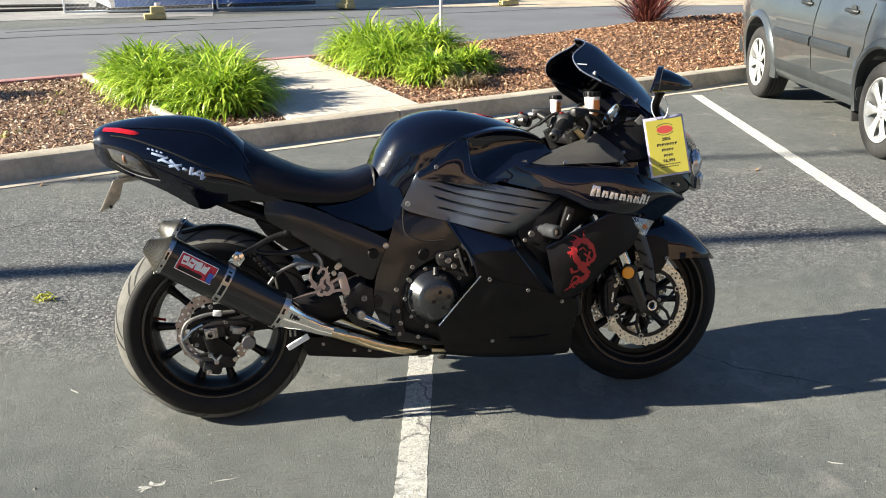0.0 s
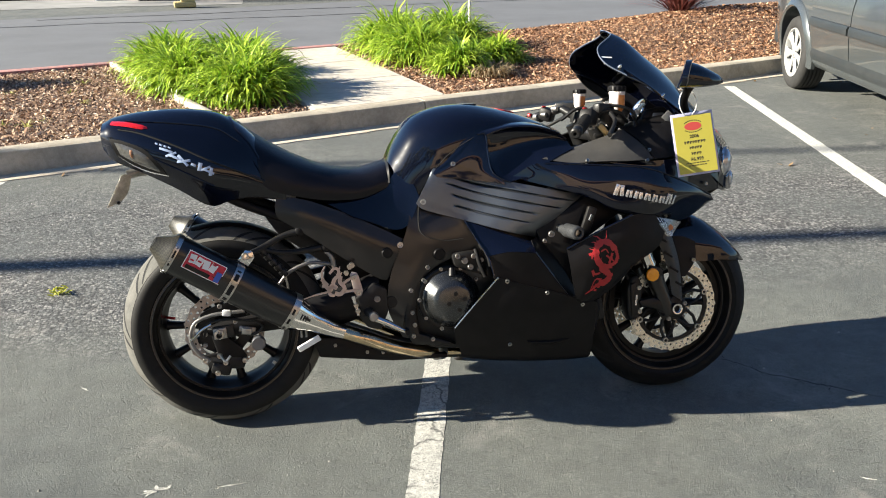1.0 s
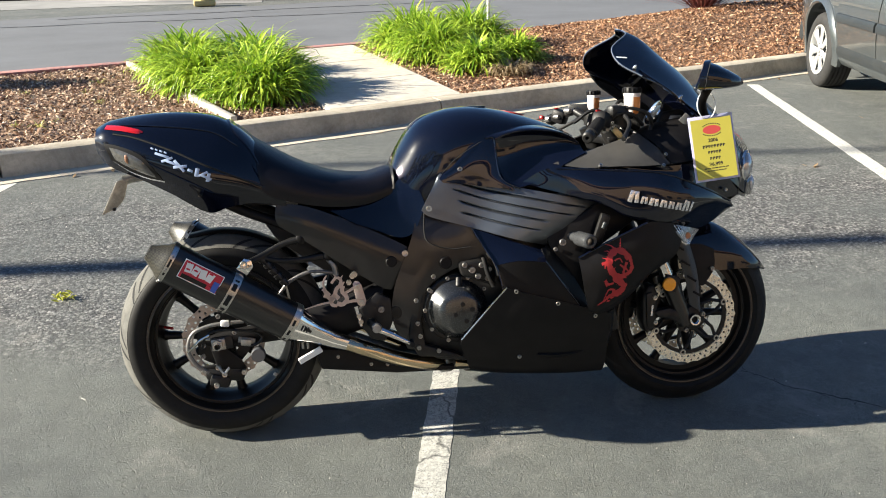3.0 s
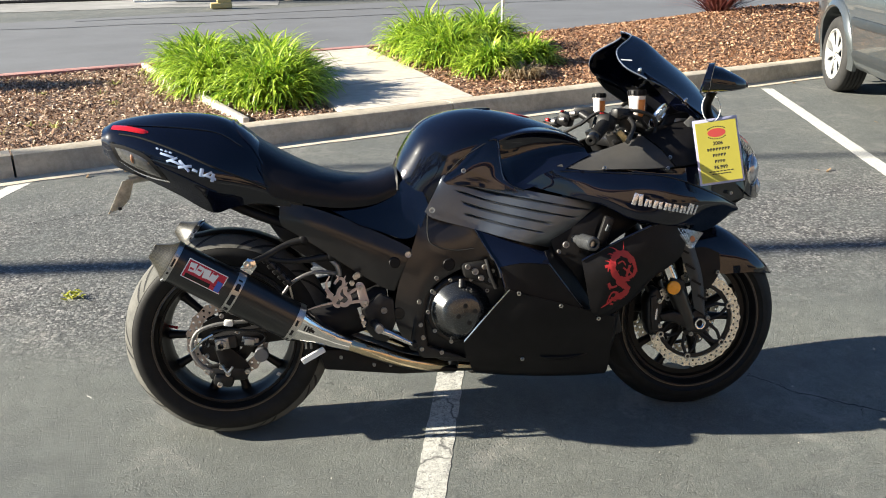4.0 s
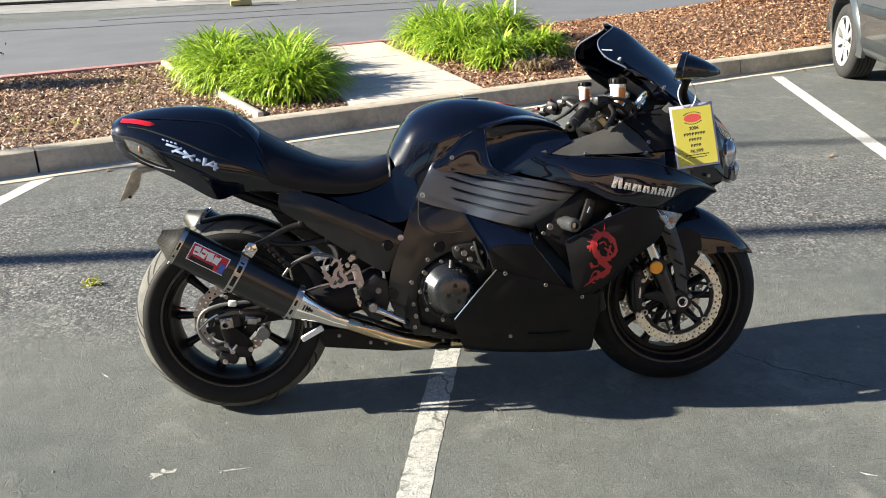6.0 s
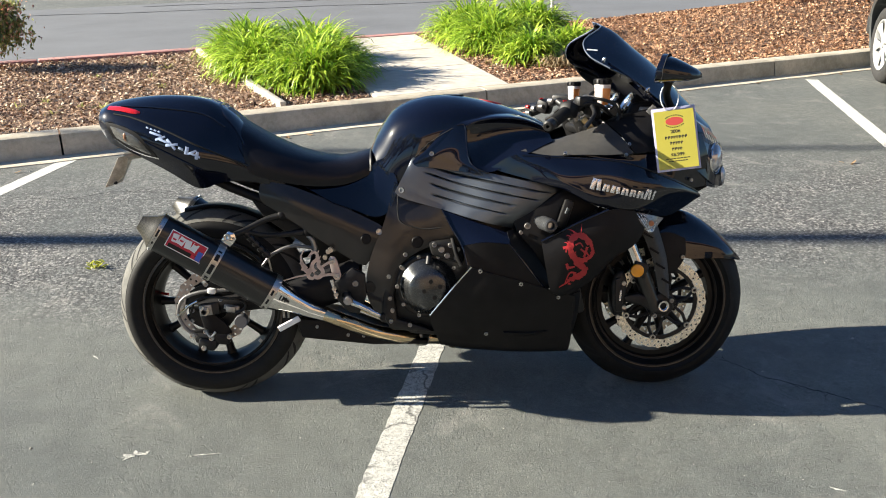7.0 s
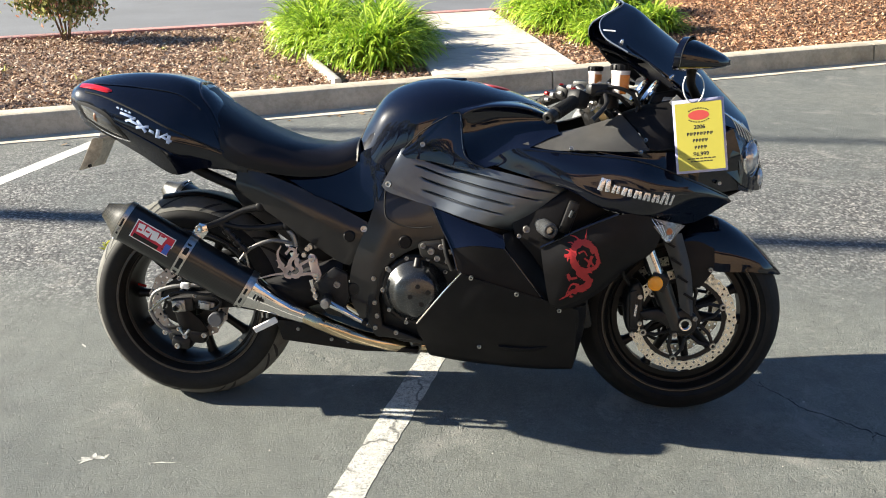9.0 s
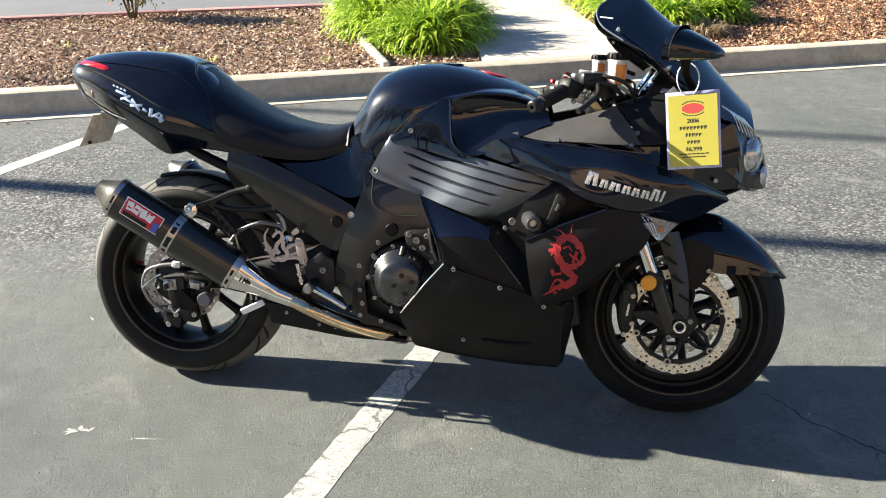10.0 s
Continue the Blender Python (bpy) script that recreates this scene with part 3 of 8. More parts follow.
# ---------------- plants ----------------
grass_leaf = leaf_material("strap_leaf", (0.11, 0.25, 0.015), (0.48, 0.62, 0.065), 0.34)
dry_leaf = leaf_material("dry_leaf", (0.2, 0.14, 0.08), (0.42, 0.32, 0.18), 0.7)
red_leaf = leaf_material("red_leaf", (0.05, 0.012, 0.012), (0.19, 0.05, 0.04))
shrub_leaf = leaf_material("shrub_leaf", (0.07, 0.11, 0.03), (0.3, 0.3, 0.1))
bloom_leaf = leaf_material("bloom", (0.45, 0.16, 0.1), (0.75, 0.45, 0.33), 0.6)
wood = material("bark", (0.16, 0.11, 0.07), 0.9, vary=0.4, scale=25, fine=0.6, fine_scale=120)


def blades(count, radius, height, seed, width=0.0135, droop=1.0, inner=0.0, upright=1.0):
    """Arching strap leaves out of one crown: each a tapered, folded ribbon."""
    rng = np.random.default_rng(seed)
    verts, faces = [], []
    for _ in range(count):
        a = rng.uniform(0, 2 * math.pi)
        start = radius * 0.55 * math.sqrt(rng.uniform(inner, 1))
        tilt = rng.uniform(0.1, 1.0)
        l = height * rng.uniform(0.75, 1.35)
        out = Vector((math.cos(a), math.sin(a), 0))
        b = a + rng.normal(0, 0.5)
        lean = Vector((math.cos(b), math.sin(b), 0))
        side = Vector((-lean.y, lean.x, 0))
        p = out * start
        w = width * rng.uniform(0.7, 1.3)
        ang = math.radians(88 - 38 * tilt * upright)
        k0 = len(verts)
        steps = 6
        for s in range(steps + 1):
            f = s / steps
            ww = w * (0.55 + 0.9 * f) if f < 0.4 else w * (0.91 if f < 0.75 else max(0.06, 3.6 * (1 - f)))
            fold = Vector((0, 0, 0.35 * ww))
            verts.append(p - side * ww + fold)
            verts.append(p + side * ww + fold)
            if s:
                k = k0 + 2 * s
                faces.append((k - 2, k - 1, k + 1, k))
            step = l / steps
            p = p + (lean * math.cos(ang) + Vector((0, 0, math.sin(ang)))) * step
            ang -= droop * rng.uniform(0.12, 0.42) * (0.4 + 1.3 * f)
    return verts, faces


def crown_blades(rng, centre, count, length, width, verts, faces):
    """One crown: strap leaves fanning out of a point, the outer ones lying lower, tips nodding."""
    a0 = rng.uniform(0, 6.28)
    for i in range(count):
        f0 = (i + 0.5) / count
        a = a0 + i * 2.4 + rng.normal(0, 0.25)
        lean = Vector((math.cos(a), math.sin(a), 0))
        side = Vector((-lean.y, lean.x, 0))
        ang = math.radians(84 - 66 * f0 ** 0.8 + rng.normal(0, 8))
        l = length * rng.uniform(0.72, 1.15)
        w = width * rng.uniform(0.75, 1.2)
        p = centre + lean * 0.012
        bend = rng.uniform(1.3, 2.8) / 7
        k0 = len(verts)
        for t in range(8):
            f = t / 7
            ww = w * min(1.0, 0.55 + 1.2 * f) * (1.0 if f < 0.6 else max(0.05, ((1 - f) / 0.4) ** 0.7))
            fold = Vector((0, 0, 0.3 * ww))
            verts += [p - side * ww + fold, p, p + side * ww + fold]
            if t:
                k = k0 + 3 * t
                faces += [(k - 3, k - 2, k + 1, k), (k - 2, k - 1, k + 2, k + 1)]
            p = p + (lean * math.cos(ang) + Vector((0, 0, math.sin(ang)))) * (l / 7)
            ang -= bend * (0.5 + 2.2 * f * f)


def strap_plant(u, n, ru, rn, height, crowns, seed, label):
    """A clump of many crowns over an oval patch, taller in its middle."""
    z = bed_height(u, n) - 0.02
    top = thing("strap_leaf_plant", KERB @ pose(u, n, z), label, "plant", "strap leaf plants")
    rng = np.random.default_rng(seed)
    verts, faces, dv, df = [], [], [], []
    for k in range(crowns):
        r = math.sqrt((k + 0.5) / crowns)
        a = k * 2.39996 + rng.normal(0, 0.2)
        c = Vector((0.8 * ru * r * math.cos(a), 0.8 * rn * r * math.sin(a), rng.uniform(0.0, 0.05) + 0.13 * (1 - r)))
        crown_blades(rng, c, int(rng.integers(34, 44)), height * rng.uniform(1.05, 1.32) * (1.15 - 0.28 * r), 0.0105, verts, faces)
        if r > 0.6:
            crown_blades(rng, c + Vector((0, 0, -0.03)), 5, height * 0.5, 0.006, dv, df)
    ob = raw_object("leaves", verts, faces, grass_leaf, False)
    ob.parent = top
    ob = raw_object("dry_leaves", dv, df, dry_leaf, True)
    ob.parent = top
    tagged(ob, "dry tan leaves at the foot")


lush = "lush bright green strap leaf clump in the mulch"
for k, (u, n, ru, rn, h, c) in enumerate([(2.06, 0.96, 0.36, 0.28, 0.37, 38), (2.24, 1.42, 0.44, 0.34, 0.42, 42), (1.80, 1.72, 0.28, 0.38, 0.37, 34), (1.98, 2.7, 0.36, 0.46, 0.40, 40), (2.5, 2.35, 0.34, 0.4, 0.38, 32),
                                          (4.34, 1.98, 0.32, 0.36, 0.38, 36), (4.55, 2.8, 0.42, 0.4, 0.43, 40), (5.1, 2.5, 0.38, 0.42, 0.42, 36)]):
    strap_plant(u, n, ru, rn, h, c, 100 + k, lush)
strap_plant(4.34, 1.2, 0.24, 0.2, 0.27, 20, 131, "smaller green strap leaf clump with dry base by the path")
strap_plant(4.95, 1.45, 0.44, 0.17, 0.235, 20, 132, "smaller green strap leaf clump with dry base by the path")


def weeds():
    """Small green and straw sprouts coming up through the mulch."""
    rng = np.random.default_rng(17)
    verts, faces = [], []
    spots = [(0.43, 2.16), (-0.03, 1.22), (0.21, 0.9), (0.0, 0.77), (-0.24, 1.08), (0.51, 0.95), (0.9, 1.46), (0.88, 1.95), (0.35, 0.78), (1.2, 0.6), (-0.8, 1.6), (1.1, 2.5)]
    for u, n in spots:
        c = KERB @ Vector((u, n, bed_height(u, n)))
        crown_blades(rng, c, int(rng.integers(6, 12)), rng.uniform(0.05, 0.1), 0.005, verts, faces)
    ob = raw_object("weed_sprouts", verts, faces, leaf_material("weed_leaf", (0.2, 0.24, 0.05), (0.52, 0.5, 0.16)))
    tagged(ob, "small yellow-green weed sprouts coming up through mulch", "weeds", kind="stuff")


weeds()


def dry_tuft():
    top = thing("dry_tuft", KERB @ pose(4.5, 0.85, bed_height(4.5, 0.85)), "withered brown tuft of old strap leaves", "plant")
    v, f = blades(350, 0.32, 0.17, 9, 0.006, 1.8)
    ob = raw_object("dry_leaves", v, f, dry_leaf, True)
    ob.parent = top


dry_tuft()


def red_plant():
    u, n = 8.98, 2.76
    top = thing("spiky_red_plant", KERB @ pose(u, n, bed_height(u, n) - 0.02), "spiky dark red sword leaf plant on the mound", "plant")
    v, f = blades(240, 0.22, 0.6, 77, 0.012, 0.35, 0.0, 1.9)
    ob = raw_object("leaves", v, f, red_leaf, True)
    ob.parent = top


red_plant()


def shrub():
    """A small shrub with pinkish young growth: forked stems and single leaves."""
    u, n = -0.42, 3.35
    top = thing("flowering_shrub", KERB @ pose(u, n, bed_height(u, n) - 0.02), "small shrub with green leaves and salmon blossoms", "shrub")
    rng = np.random.default_rng(5)
    stems = bmesh.new()
    tips = []
    for k in range(9):
        a = k * 0.7
        end = Vector((0.22 * math.cos(a) * rng.uniform(0.4, 1), 0.22 * math.sin(a) * rng.uniform(0.4, 1), rng.uniform(0.35, 0.62)))
        add(stems, tube([(0.02 * math.cos(a), 0.02 * math.sin(a), 0), end * 0.5 + Vector((0, 0, 0.06)), end], [0.011, 0.007, 0.003], 6, 6))
        for _ in range(4):
            t = end + Vector(rng.normal(0, 0.08, 3))
            tips.append(t)
            add(stems, tube([end * 0.7, (end * 0.7 + t) / 2 + Vector((0, 0, 0.02)), t], [0.005, 0.002], 5, 4))
    part("stem", stems, wood, top)
    for name, mat, count, size in (("leaves", shrub_leaf, 3600, 0.024), ("blossom", bloom_leaf, 1300, 0.02)):
        verts, faces = [], []
        for _ in range(count):
            c = tips[rng.integers(len(tips))] + Vector(rng.normal(0, 0.075, 3))
            if c.z < 0.12:
                c.z = 0.12 + abs(c.z) * 0.2
            r = Euler(rng.uniform(0, 6.28, 3)).to_matrix()
            l = size * rng.uniform(0.6, 1.5)
            k = len(verts)
            for q in ((-l, 0, 0), (0, -l * 0.5, l * 0.15), (l, 0, 0), (0, l * 0.5, l * 0.15)):
                verts.append(c + r @ Vector(q))
            faces.append((k, k + 1, k + 2, k + 3))
        ob = raw_object(name, verts, faces, mat)
        ob.parent = top


shrub()


def marker_pole():
    top = thing("marker_pole", KERB @ pose(6.05, 3.55, 0.1), "thin white painted metal pole standing behind the plants", "pole")
    part("shaft", tube([(0, 0, 0), (0, 0, 2.6)], 0.021, 14), material("white_enamel", (0.75, 0.75, 0.72), 0.4, vary=0.06, scale=8), top)
    part("collar", lathe([(0.0, 0), (0.05, 0), (0.05, 0.03), (0.028, 0.05), (0.0, 0.05)], 16, pose(0, 0, 0, 90)), kerb_concrete, top)


marker_pole()


# ---------------- across the street ----------------
def street():
    ob = mesh_object("street", box(200, 7.6, 0.05, pose(0, 7.6, -0.02)), street_asphalt, False)
    ob.matrix_world = KERB
    tagged(ob, "smooth grey street asphalt beyond the planting bed", "street", kind="structure")
    verts, faces = [], []
    for i in range(70):
        x = -0.9 + 1.0 * i
        edge = 17.95 + 0.12 * math.sin(x * 1.7) + 0.06 * math.sin(x * 5.1) - 0.25 * max(0.0, x - 3.9) ** 0.9
        verts += [(x, edge, 0.008), (x + 0.05, edge + 0.2, 0.03), (x - 0.6, 60, 0.05)]
        if i:
            k = 3 * i
            faces += [(k - 3, k, k + 1, k - 2), (k - 2, k + 1, k + 2, k - 1)]
    ob = raw_object("dirt_lot", verts, faces, dirt)
    tagged(ob, "dry pale dirt lot across the street", "dirt ground", kind="structure")
    shoulder = material("dusty_shoulder", (0.24, 0.235, 0.225), 0.95, vary=0.2, scale=1.2, fine=0.4, fine_scale=80)
    verts, faces = [], []
    for i in range(40):
        x = -20 + i
        verts += [(x, 15.9 + 0.1 * math.sin(x * 1.3) + 0.055 * (x + 20), 0.007), (x, 60, 0.007)]
        if i and x < -0.5:
            k = 2 * i
            faces.append((k - 2, k, k + 1, k - 1))
    ob = raw_object("street_shoulder", verts, faces, shoulder)
    tagged(ob, "pale dusty shoulder across the street", "shoulder", kind="structure")
    tar = material("tar", (0.04, 0.04, 0.042), 0.7, vary=0.2, scale=3)
    for n0, n1, u0, u1 in ((10.9, 8.9, 2.0, 16.0), (10.3, 8.3, 0.0, 9.0)):
        pts = [kerb_point(u0 + (u1 - u0) * k / 20, n0 + (n1 - n0) * k / 20 + 0.06 * math.sin(k * 1.3), 0.009) for k in range(21)]
        v, f = [], []
        for k, q in enumerate(pts):
            s = Vector((0.0, 0.035 + 0.015 * math.sin(k * 2.1), 0))
            v += [q - s, q + s]
            if k:
                f.append((2 * k - 2, 2 * k - 1, 2 * k + 1, 2 * k))
        ob = raw_object("tar_seam", v, f, tar)
        tagged(ob, "dark tar seam sealing a crack in the street", "tar seam", kind="structure")


street()

galvanised = material("galvanised_steel", (0.62, 0.63, 0.64), 0.42, 0.9, vary=0.12, scale=20)
yellow_plastic = material("faded_yellow_plastic", (0.48, 0.38, 0.16), 0.6, vary=0.15, scale=8, dust=0.3)


def fence_panel(fence, m):
    """A hire fence panel: tube frame and chain link wires."""
    top = part("fence_panel", tube([(0, 0, 0.08), (0, 0, 1.9), (3.0, 0, 1.9), (3.0, 0, 0.08), (0, 0, 0.08)], 0.02, 8), galvanised, fence)
    wires = bmesh.new()
    for k in range(-18, 30):
        for s in (1, -1):
            a, b = 0.1 * k, 0.1 * k + 1.75
            lo, hi = max(a, 0.02), min(b, 2.98)
            if hi - lo > 0.05:
                z0, z1 = (lo - a + 0.1, hi - a + 0.1)
                if s < 0:
                    z0, z1 = 1.95 - z0, 1.95 - z1
                add(wires, tube([(lo, -0.012 * s, z0), (hi, -0.012 * s, z1)], 0.002, 4))
    ob = part("chain_link", wires, galvanised, top)
    tagged(ob, kind="stuff")
    top.matrix_local = m


def container():
    """A steel storage container: white end, blue ribbed side; dark bars draw its base shade."""
    top = thing("storage_container", pose(-3.15, 18.2, 0, 0, 0, 14), "blue and white steel storage container behind the site fence", "container")
    part("body", box(4.6, 2.3, 2.3, pose(2.3, 1.15, 1.265), 0.02), material("white_steel", (0.68, 0.7, 0.72), 0.5, vary=0.1, scale=4), top)
    blue = material("blue_steel", (0.07, 0.17, 0.5), 0.55, vary=0.15, scale=5)
    for k in range(23):
        part("side_rib", box(0.12, 0.05, 2.1, pose(0.2 + 0.19 * k, -0.02, 1.18), 0.012), blue, top)
    part("side_sheet", box(4.4, 0.02, 2.14, pose(2.3, -0.006, 1.195), 0.004), blue, top)
    for y in (0.15, 2.1):
        part("base_shade_bar", box(4.7, 0.2, 0.11, pose(2.3, y, 0.055), 0.02), dark_rail_shade, top)
    part("corner_post", box(0.12, 0.12, 2.36, pose(0.02, 0.02, 1.42), 0.01), galvanised, top)


# dark of the fence rails, and of the bars drawing the container's base shade
dark_rail_shade = material("dark_rail_and_shade", (0.03, 0.027, 0.025), 0.85, vary=0.3, scale=10)


def ground_rails():
    """Long fence rails lying on the ground."""
    for pts in ([(-12.0, 18.2, 0.05), (-7.0, 18.7, 0.06), (-3.0, 18.9, 0.07)], [(-6.2, 20.6, 0.05), (-3.9, 20.4, 0.05)], [(-0.5, 21.4, 0.5), (4.5, 22.4, 0.5), (9.0, 22.6, 0.5)]):
        bm = tube(pts, 0.035, 8, 12)
        ob = mesh_object("fence_rail", bm, dark_rail_shade)
        tagged(ob, "dark long rail of the site fence", "fence rail", "site fence rails")


container()
ground_rails()


def far_side():
    fence = thing("site_fence", pose(-3.0, 17.75, 0.0, 0, 0, 4), "chain link site fence panels standing across the street", "fence")
    for k in range(2):
        fence_panel(fence, pose(3.1 * k - 1.0, 0, 0))
    block = thing("weight_block", pose(-2.14, 16.3, 0.01, 0, 0, 8), "weathered yellow plastic barrier block beside the street", "barrier block", "barrier blocks")
    bm = box(0.42, 0.24, 0.11, pose(0.04, 0, 0.055), 0.025)
    add(bm, box(0.28, 0.2, 0.17, pose(0.1, 0, 0.165), 0.035))
    part("base", bm, yellow_plastic, block)
    part("socket", lathe([(0.0, 0), (0.045, 0), (0.045, 0.07), (0.03, 0.07), (0.03, 0.02), (0.0, 0.02)], 14, pose(0.1, 0, 0.245, 90)), galvanised, block)
    copy_thing(block, pose(1.86, 17.9, 0.03, 0, 0, -60))
    copy_thing(block, pose(5.6, 17.75, 0.03, 0, 0, 10))


far_side()


# ---------------- what stands out of view but shades or is mirrored ----------------
def utility_pole(x, y, r, height, label):
    top = thing("utility_pole", pose(x, y, 0), label, "pole", "poles whose shadows cross the bays")
    part("shaft", tube([(0, 0, 0), (0, 0, height * 0.5), (0, 0, height)], [r * 1.15, r, r * 0.85], 16), wood, top)


utility_pole(-13.0, 2.65, 0.085, 13.0, "tall slim wooden utility pole")
utility_pole(-17.0, 4.81, 0.05, 14.5, "tall thin pole beyond the bays")

stucco = concrete_material("tan_stucco", (0.52, 0.36, 0.24), 0.15, 4.0)
roof_mat = material("roof_tile", (0.3, 0.16, 0.1), 0.85, vary=0.2, scale=3)
glass_dark = material("dark_window_glass", (0.02, 0.025, 0.03), 0.05, spec=0.7)


def shop_building():
    """A long building behind the camera, which the paint mirrors."""
    top = thing("shop_building", pose(9.5, -13.5, 0, 0, 0, 20), "tan stucco shop building facing the parking lot", "building")
    part("wall", box(28, 8, 6.6, pose(-3.0, -4, 3.3), 0.03), stucco, top)
    part("roof", box(28.8, 8.8, 0.35, pose(-3.0, -4, 6.77), 0.05), roof_mat, top)
    for k in range(5):
        w = part("window", box(2.4, 0.1, 1.6, pose(-13.6 + 5.4 * k, 0.02, 1.7), 0.01), glass_dark, top)
        part("sill", box(2.6, 0.2, 0.1, pose(-13.6 + 5.4 * k, 0.08, 0.85), 0.01), stucco, w)


shop_building()


def shade_tree(x, y, height, spread, seed):
    """A broad street tree up-sun of the bays: trunk, forked limbs and a loose crown of single leaves."""
    top = thing("street_tree", pose(x, y, 0), "broad green street tree at the far end of the lot", "tree", "street trees")
    rng = np.random.default_rng(seed)
    limbs = tube([(0, 0, 0), (0.05, 0.02, height * 0.22), (0, 0, height * 0.42)], [0.17, 0.13, 0.11], 12, 8)
    clumps = []
    for k in range(16):
        a = k * 2.4
        r = spread * (0.3 + 0.7 * rng.uniform())
        end = Vector((r * math.cos(a), r * math.sin(a), height * rng.uniform(0.5, 0.97)))
        add(limbs, tube([(0, 0, height * 0.36), (end.x * 0.45, end.y * 0.45, height * 0.36 + (end.z - height * 0.36) * 0.6), end], [0.08, 0.05, 0.015], 7, 7))
        clumps.append(end)
    part("trunk", limbs, wood, top)
    verts, faces = [], []
    for _ in range(5200):
        c = clumps[rng.integers(len(clumps))] + Vector(rng.normal(0, 0.34, 3))
        r = Euler(rng.uniform(0, 6.28, 3)).to_matrix()
        l = 0.09 * rng.uniform(0.6, 1.4)
        k = len(verts)
        for q in ((-l, 0, 0), (0, -l * 0.45, l * 0.1), (l, 0, 0), (0, l * 0.45, l * 0.1)):
            verts.append(c + r @ Vector(q))
        faces.append((k, k + 1, k + 2, k + 3))
    ob = raw_object("crown", verts, faces, shrub_leaf)
    ob.parent = top


shade_tree(-15.0, -5.2, 7.6, 2.4, 21)
shade_tree(-13.0, -9.6, 7.4, 2.5, 22)
shade_tree(-18.5, -8.2, 8.4, 2.6, 23)
shade_tree(-7.0, -14.6, 7.6, 2.6, 24)
shade_tree(-10.6, -12.0, 7.8, 2.8, 25)

# ---------------- motorcycle: materials ----------------
# Built upright in its own frame: x forwards, y to its left, z up, rear axle at x = -0.735; it leans on its side stand.
BIKE = pose(-0.73, -0.03, 0, 0, 0, -0.8) @ pose(0, 0, 0, 0, 1.15, 0) @ pose(0, 0, 0, -10, 0, 0) @ pose(0.73, 0, 0)
gloss = material("gloss_black_paint", (0.002, 0.0029, 0.0085), 0.3, coat=1.0, coat_rough=0.01, spec=0.035, vary=0.25, scale=6, fine_scale=60, rough_vary=0.05, coat_ior=1.53)
satin = material("satin_black_panel", (0.145, 0.158, 0.175), 0.44, 0.95, vary=0.08, scale=10, fine=0.03, fine_scale=900, rough_vary=0.04)
stem_black = material("mirror_stem_black", (0.002, 0.002, 0.0022), 0.6, spec=0.1)
satin_trim = material("satin_black_trim", (0.012, 0.012, 0.012), 0.35, vary=0.2, scale=20, spec=0.4)
matte = material("matte_black_plastic", (0.0075, 0.007, 0.0075), 0.46, vary=0.3, scale=18, fine=0.1, fine_scale=500, dust=0.006, spec=0.18)
frame_black = material("frame_black", (0.01, 0.0082, 0.008), 0.4, vary=0.3, scale=16, fine=0.06, fine_scale=600, dust=0.012, spec=0.3, coat=0.6, coat_rough=0.16)
grey_plastic = material("grained_grey_plastic", (0.03045, 0.02973, 0.029), 0.55, vary=0.2, scale=20, fine=0.35, fine_scale=420, dust=0.08)
engine_black = material("engine_black", (0.012, 0.012, 0.0125), 0.42, 0.25, vary=0.4, scale=30, fine=0.15, fine_scale=300, dust=0.05, spec=0.35)
engine_grey = material("clutch_grey", (0.075, 0.078, 0.08), 0.24, 0.85, vary=0.15, scale=25, fine=0.06)
seat_vinyl = material("seat_vinyl", (0.004, 0.004, 0.0075), 0.4, spec=0.3, vary=0.2, scale=20, fine=0.25, fine_scale=650, rough_vary=0.06)
rubber = material("tyre_rubber", (0.008, 0.0078, 0.0075), 0.65, vary=0.35, scale=20, fine=0.2, fine_scale=300, dust=0.02, spec=0.25)
tread_rubber = material("scuffed_tread", (0.085, 0.084, 0.076), 0.85, vary=0.25, scale=30, fine=0.3, fine_scale=260, dust=0.2)
groove_black = material("tread_groove", (0.012, 0.012, 0.012), 0.9)
rim_paint = material("dark_rim_paint", (0.008, 0.007, 0.0065), 0.38, vary=0.25, scale=25, dust=0.03, spec=0.2)
rim_lip = material("bronze_rim_lip", (0.095, 0.085, 0.075), 0.38, 0.8, vary=0.2, scale=30)
steel = material("bare_steel", (0.5, 0.49, 0.47), 0.32, 1.0, vary=0.2, scale=60, fine=0.05)
dull_steel = material("dull_steel", (0.33, 0.325, 0.31), 0.42, 0.9, vary=0.3, scale=50, fine=0.08)
chrome = material("polished_steel", (0.72, 0.7, 0.68), 0.1, 1.0, vary=0.06, scale=30, rough_vary=0.05)
gold_steel = material("heat_tinted_steel", (0.62, 0.5, 0.33), 0.16, 1.0, vary=0.2, scale=14, rough_vary=0.06)
disc_steel = material("brake_disc_steel", (0.84, 0.78, 0.66), 0.3, 0.85, vary=0.1, scale=50, fine=0.06, fine_scale=900)
old_disc = material("used_disc_steel", (0.36, 0.31, 0.28), 0.4, 0.75, vary=0.2, scale=50)
alloy = material("cast_alloy", (0.3, 0.29, 0.28), 0.45, 0.85, vary=0.25, scale=40, fine=0.1)
pink_steel = material("cut_steel_plate", (0.52, 0.43, 0.4), 0.38, 0.6, vary=0.12, scale=30)
hose_grey = material("braided_hose", (0.19, 0.185, 0.18), 0.4, 0.5, vary=0.2, scale=200, fine=0.3, fine_scale=900)
silver_badge = material("silver_badge", (0.72, 0.72, 0.74), 0.25, 0.85, vary=0.05)
red_decal = material("red_decal", (0.38, 0.018, 0.022), 0.45, vary=0.15, scale=60)
label_red = material("label_red", (0.55, 0.02, 0.05), 0.35, vary=0.08)
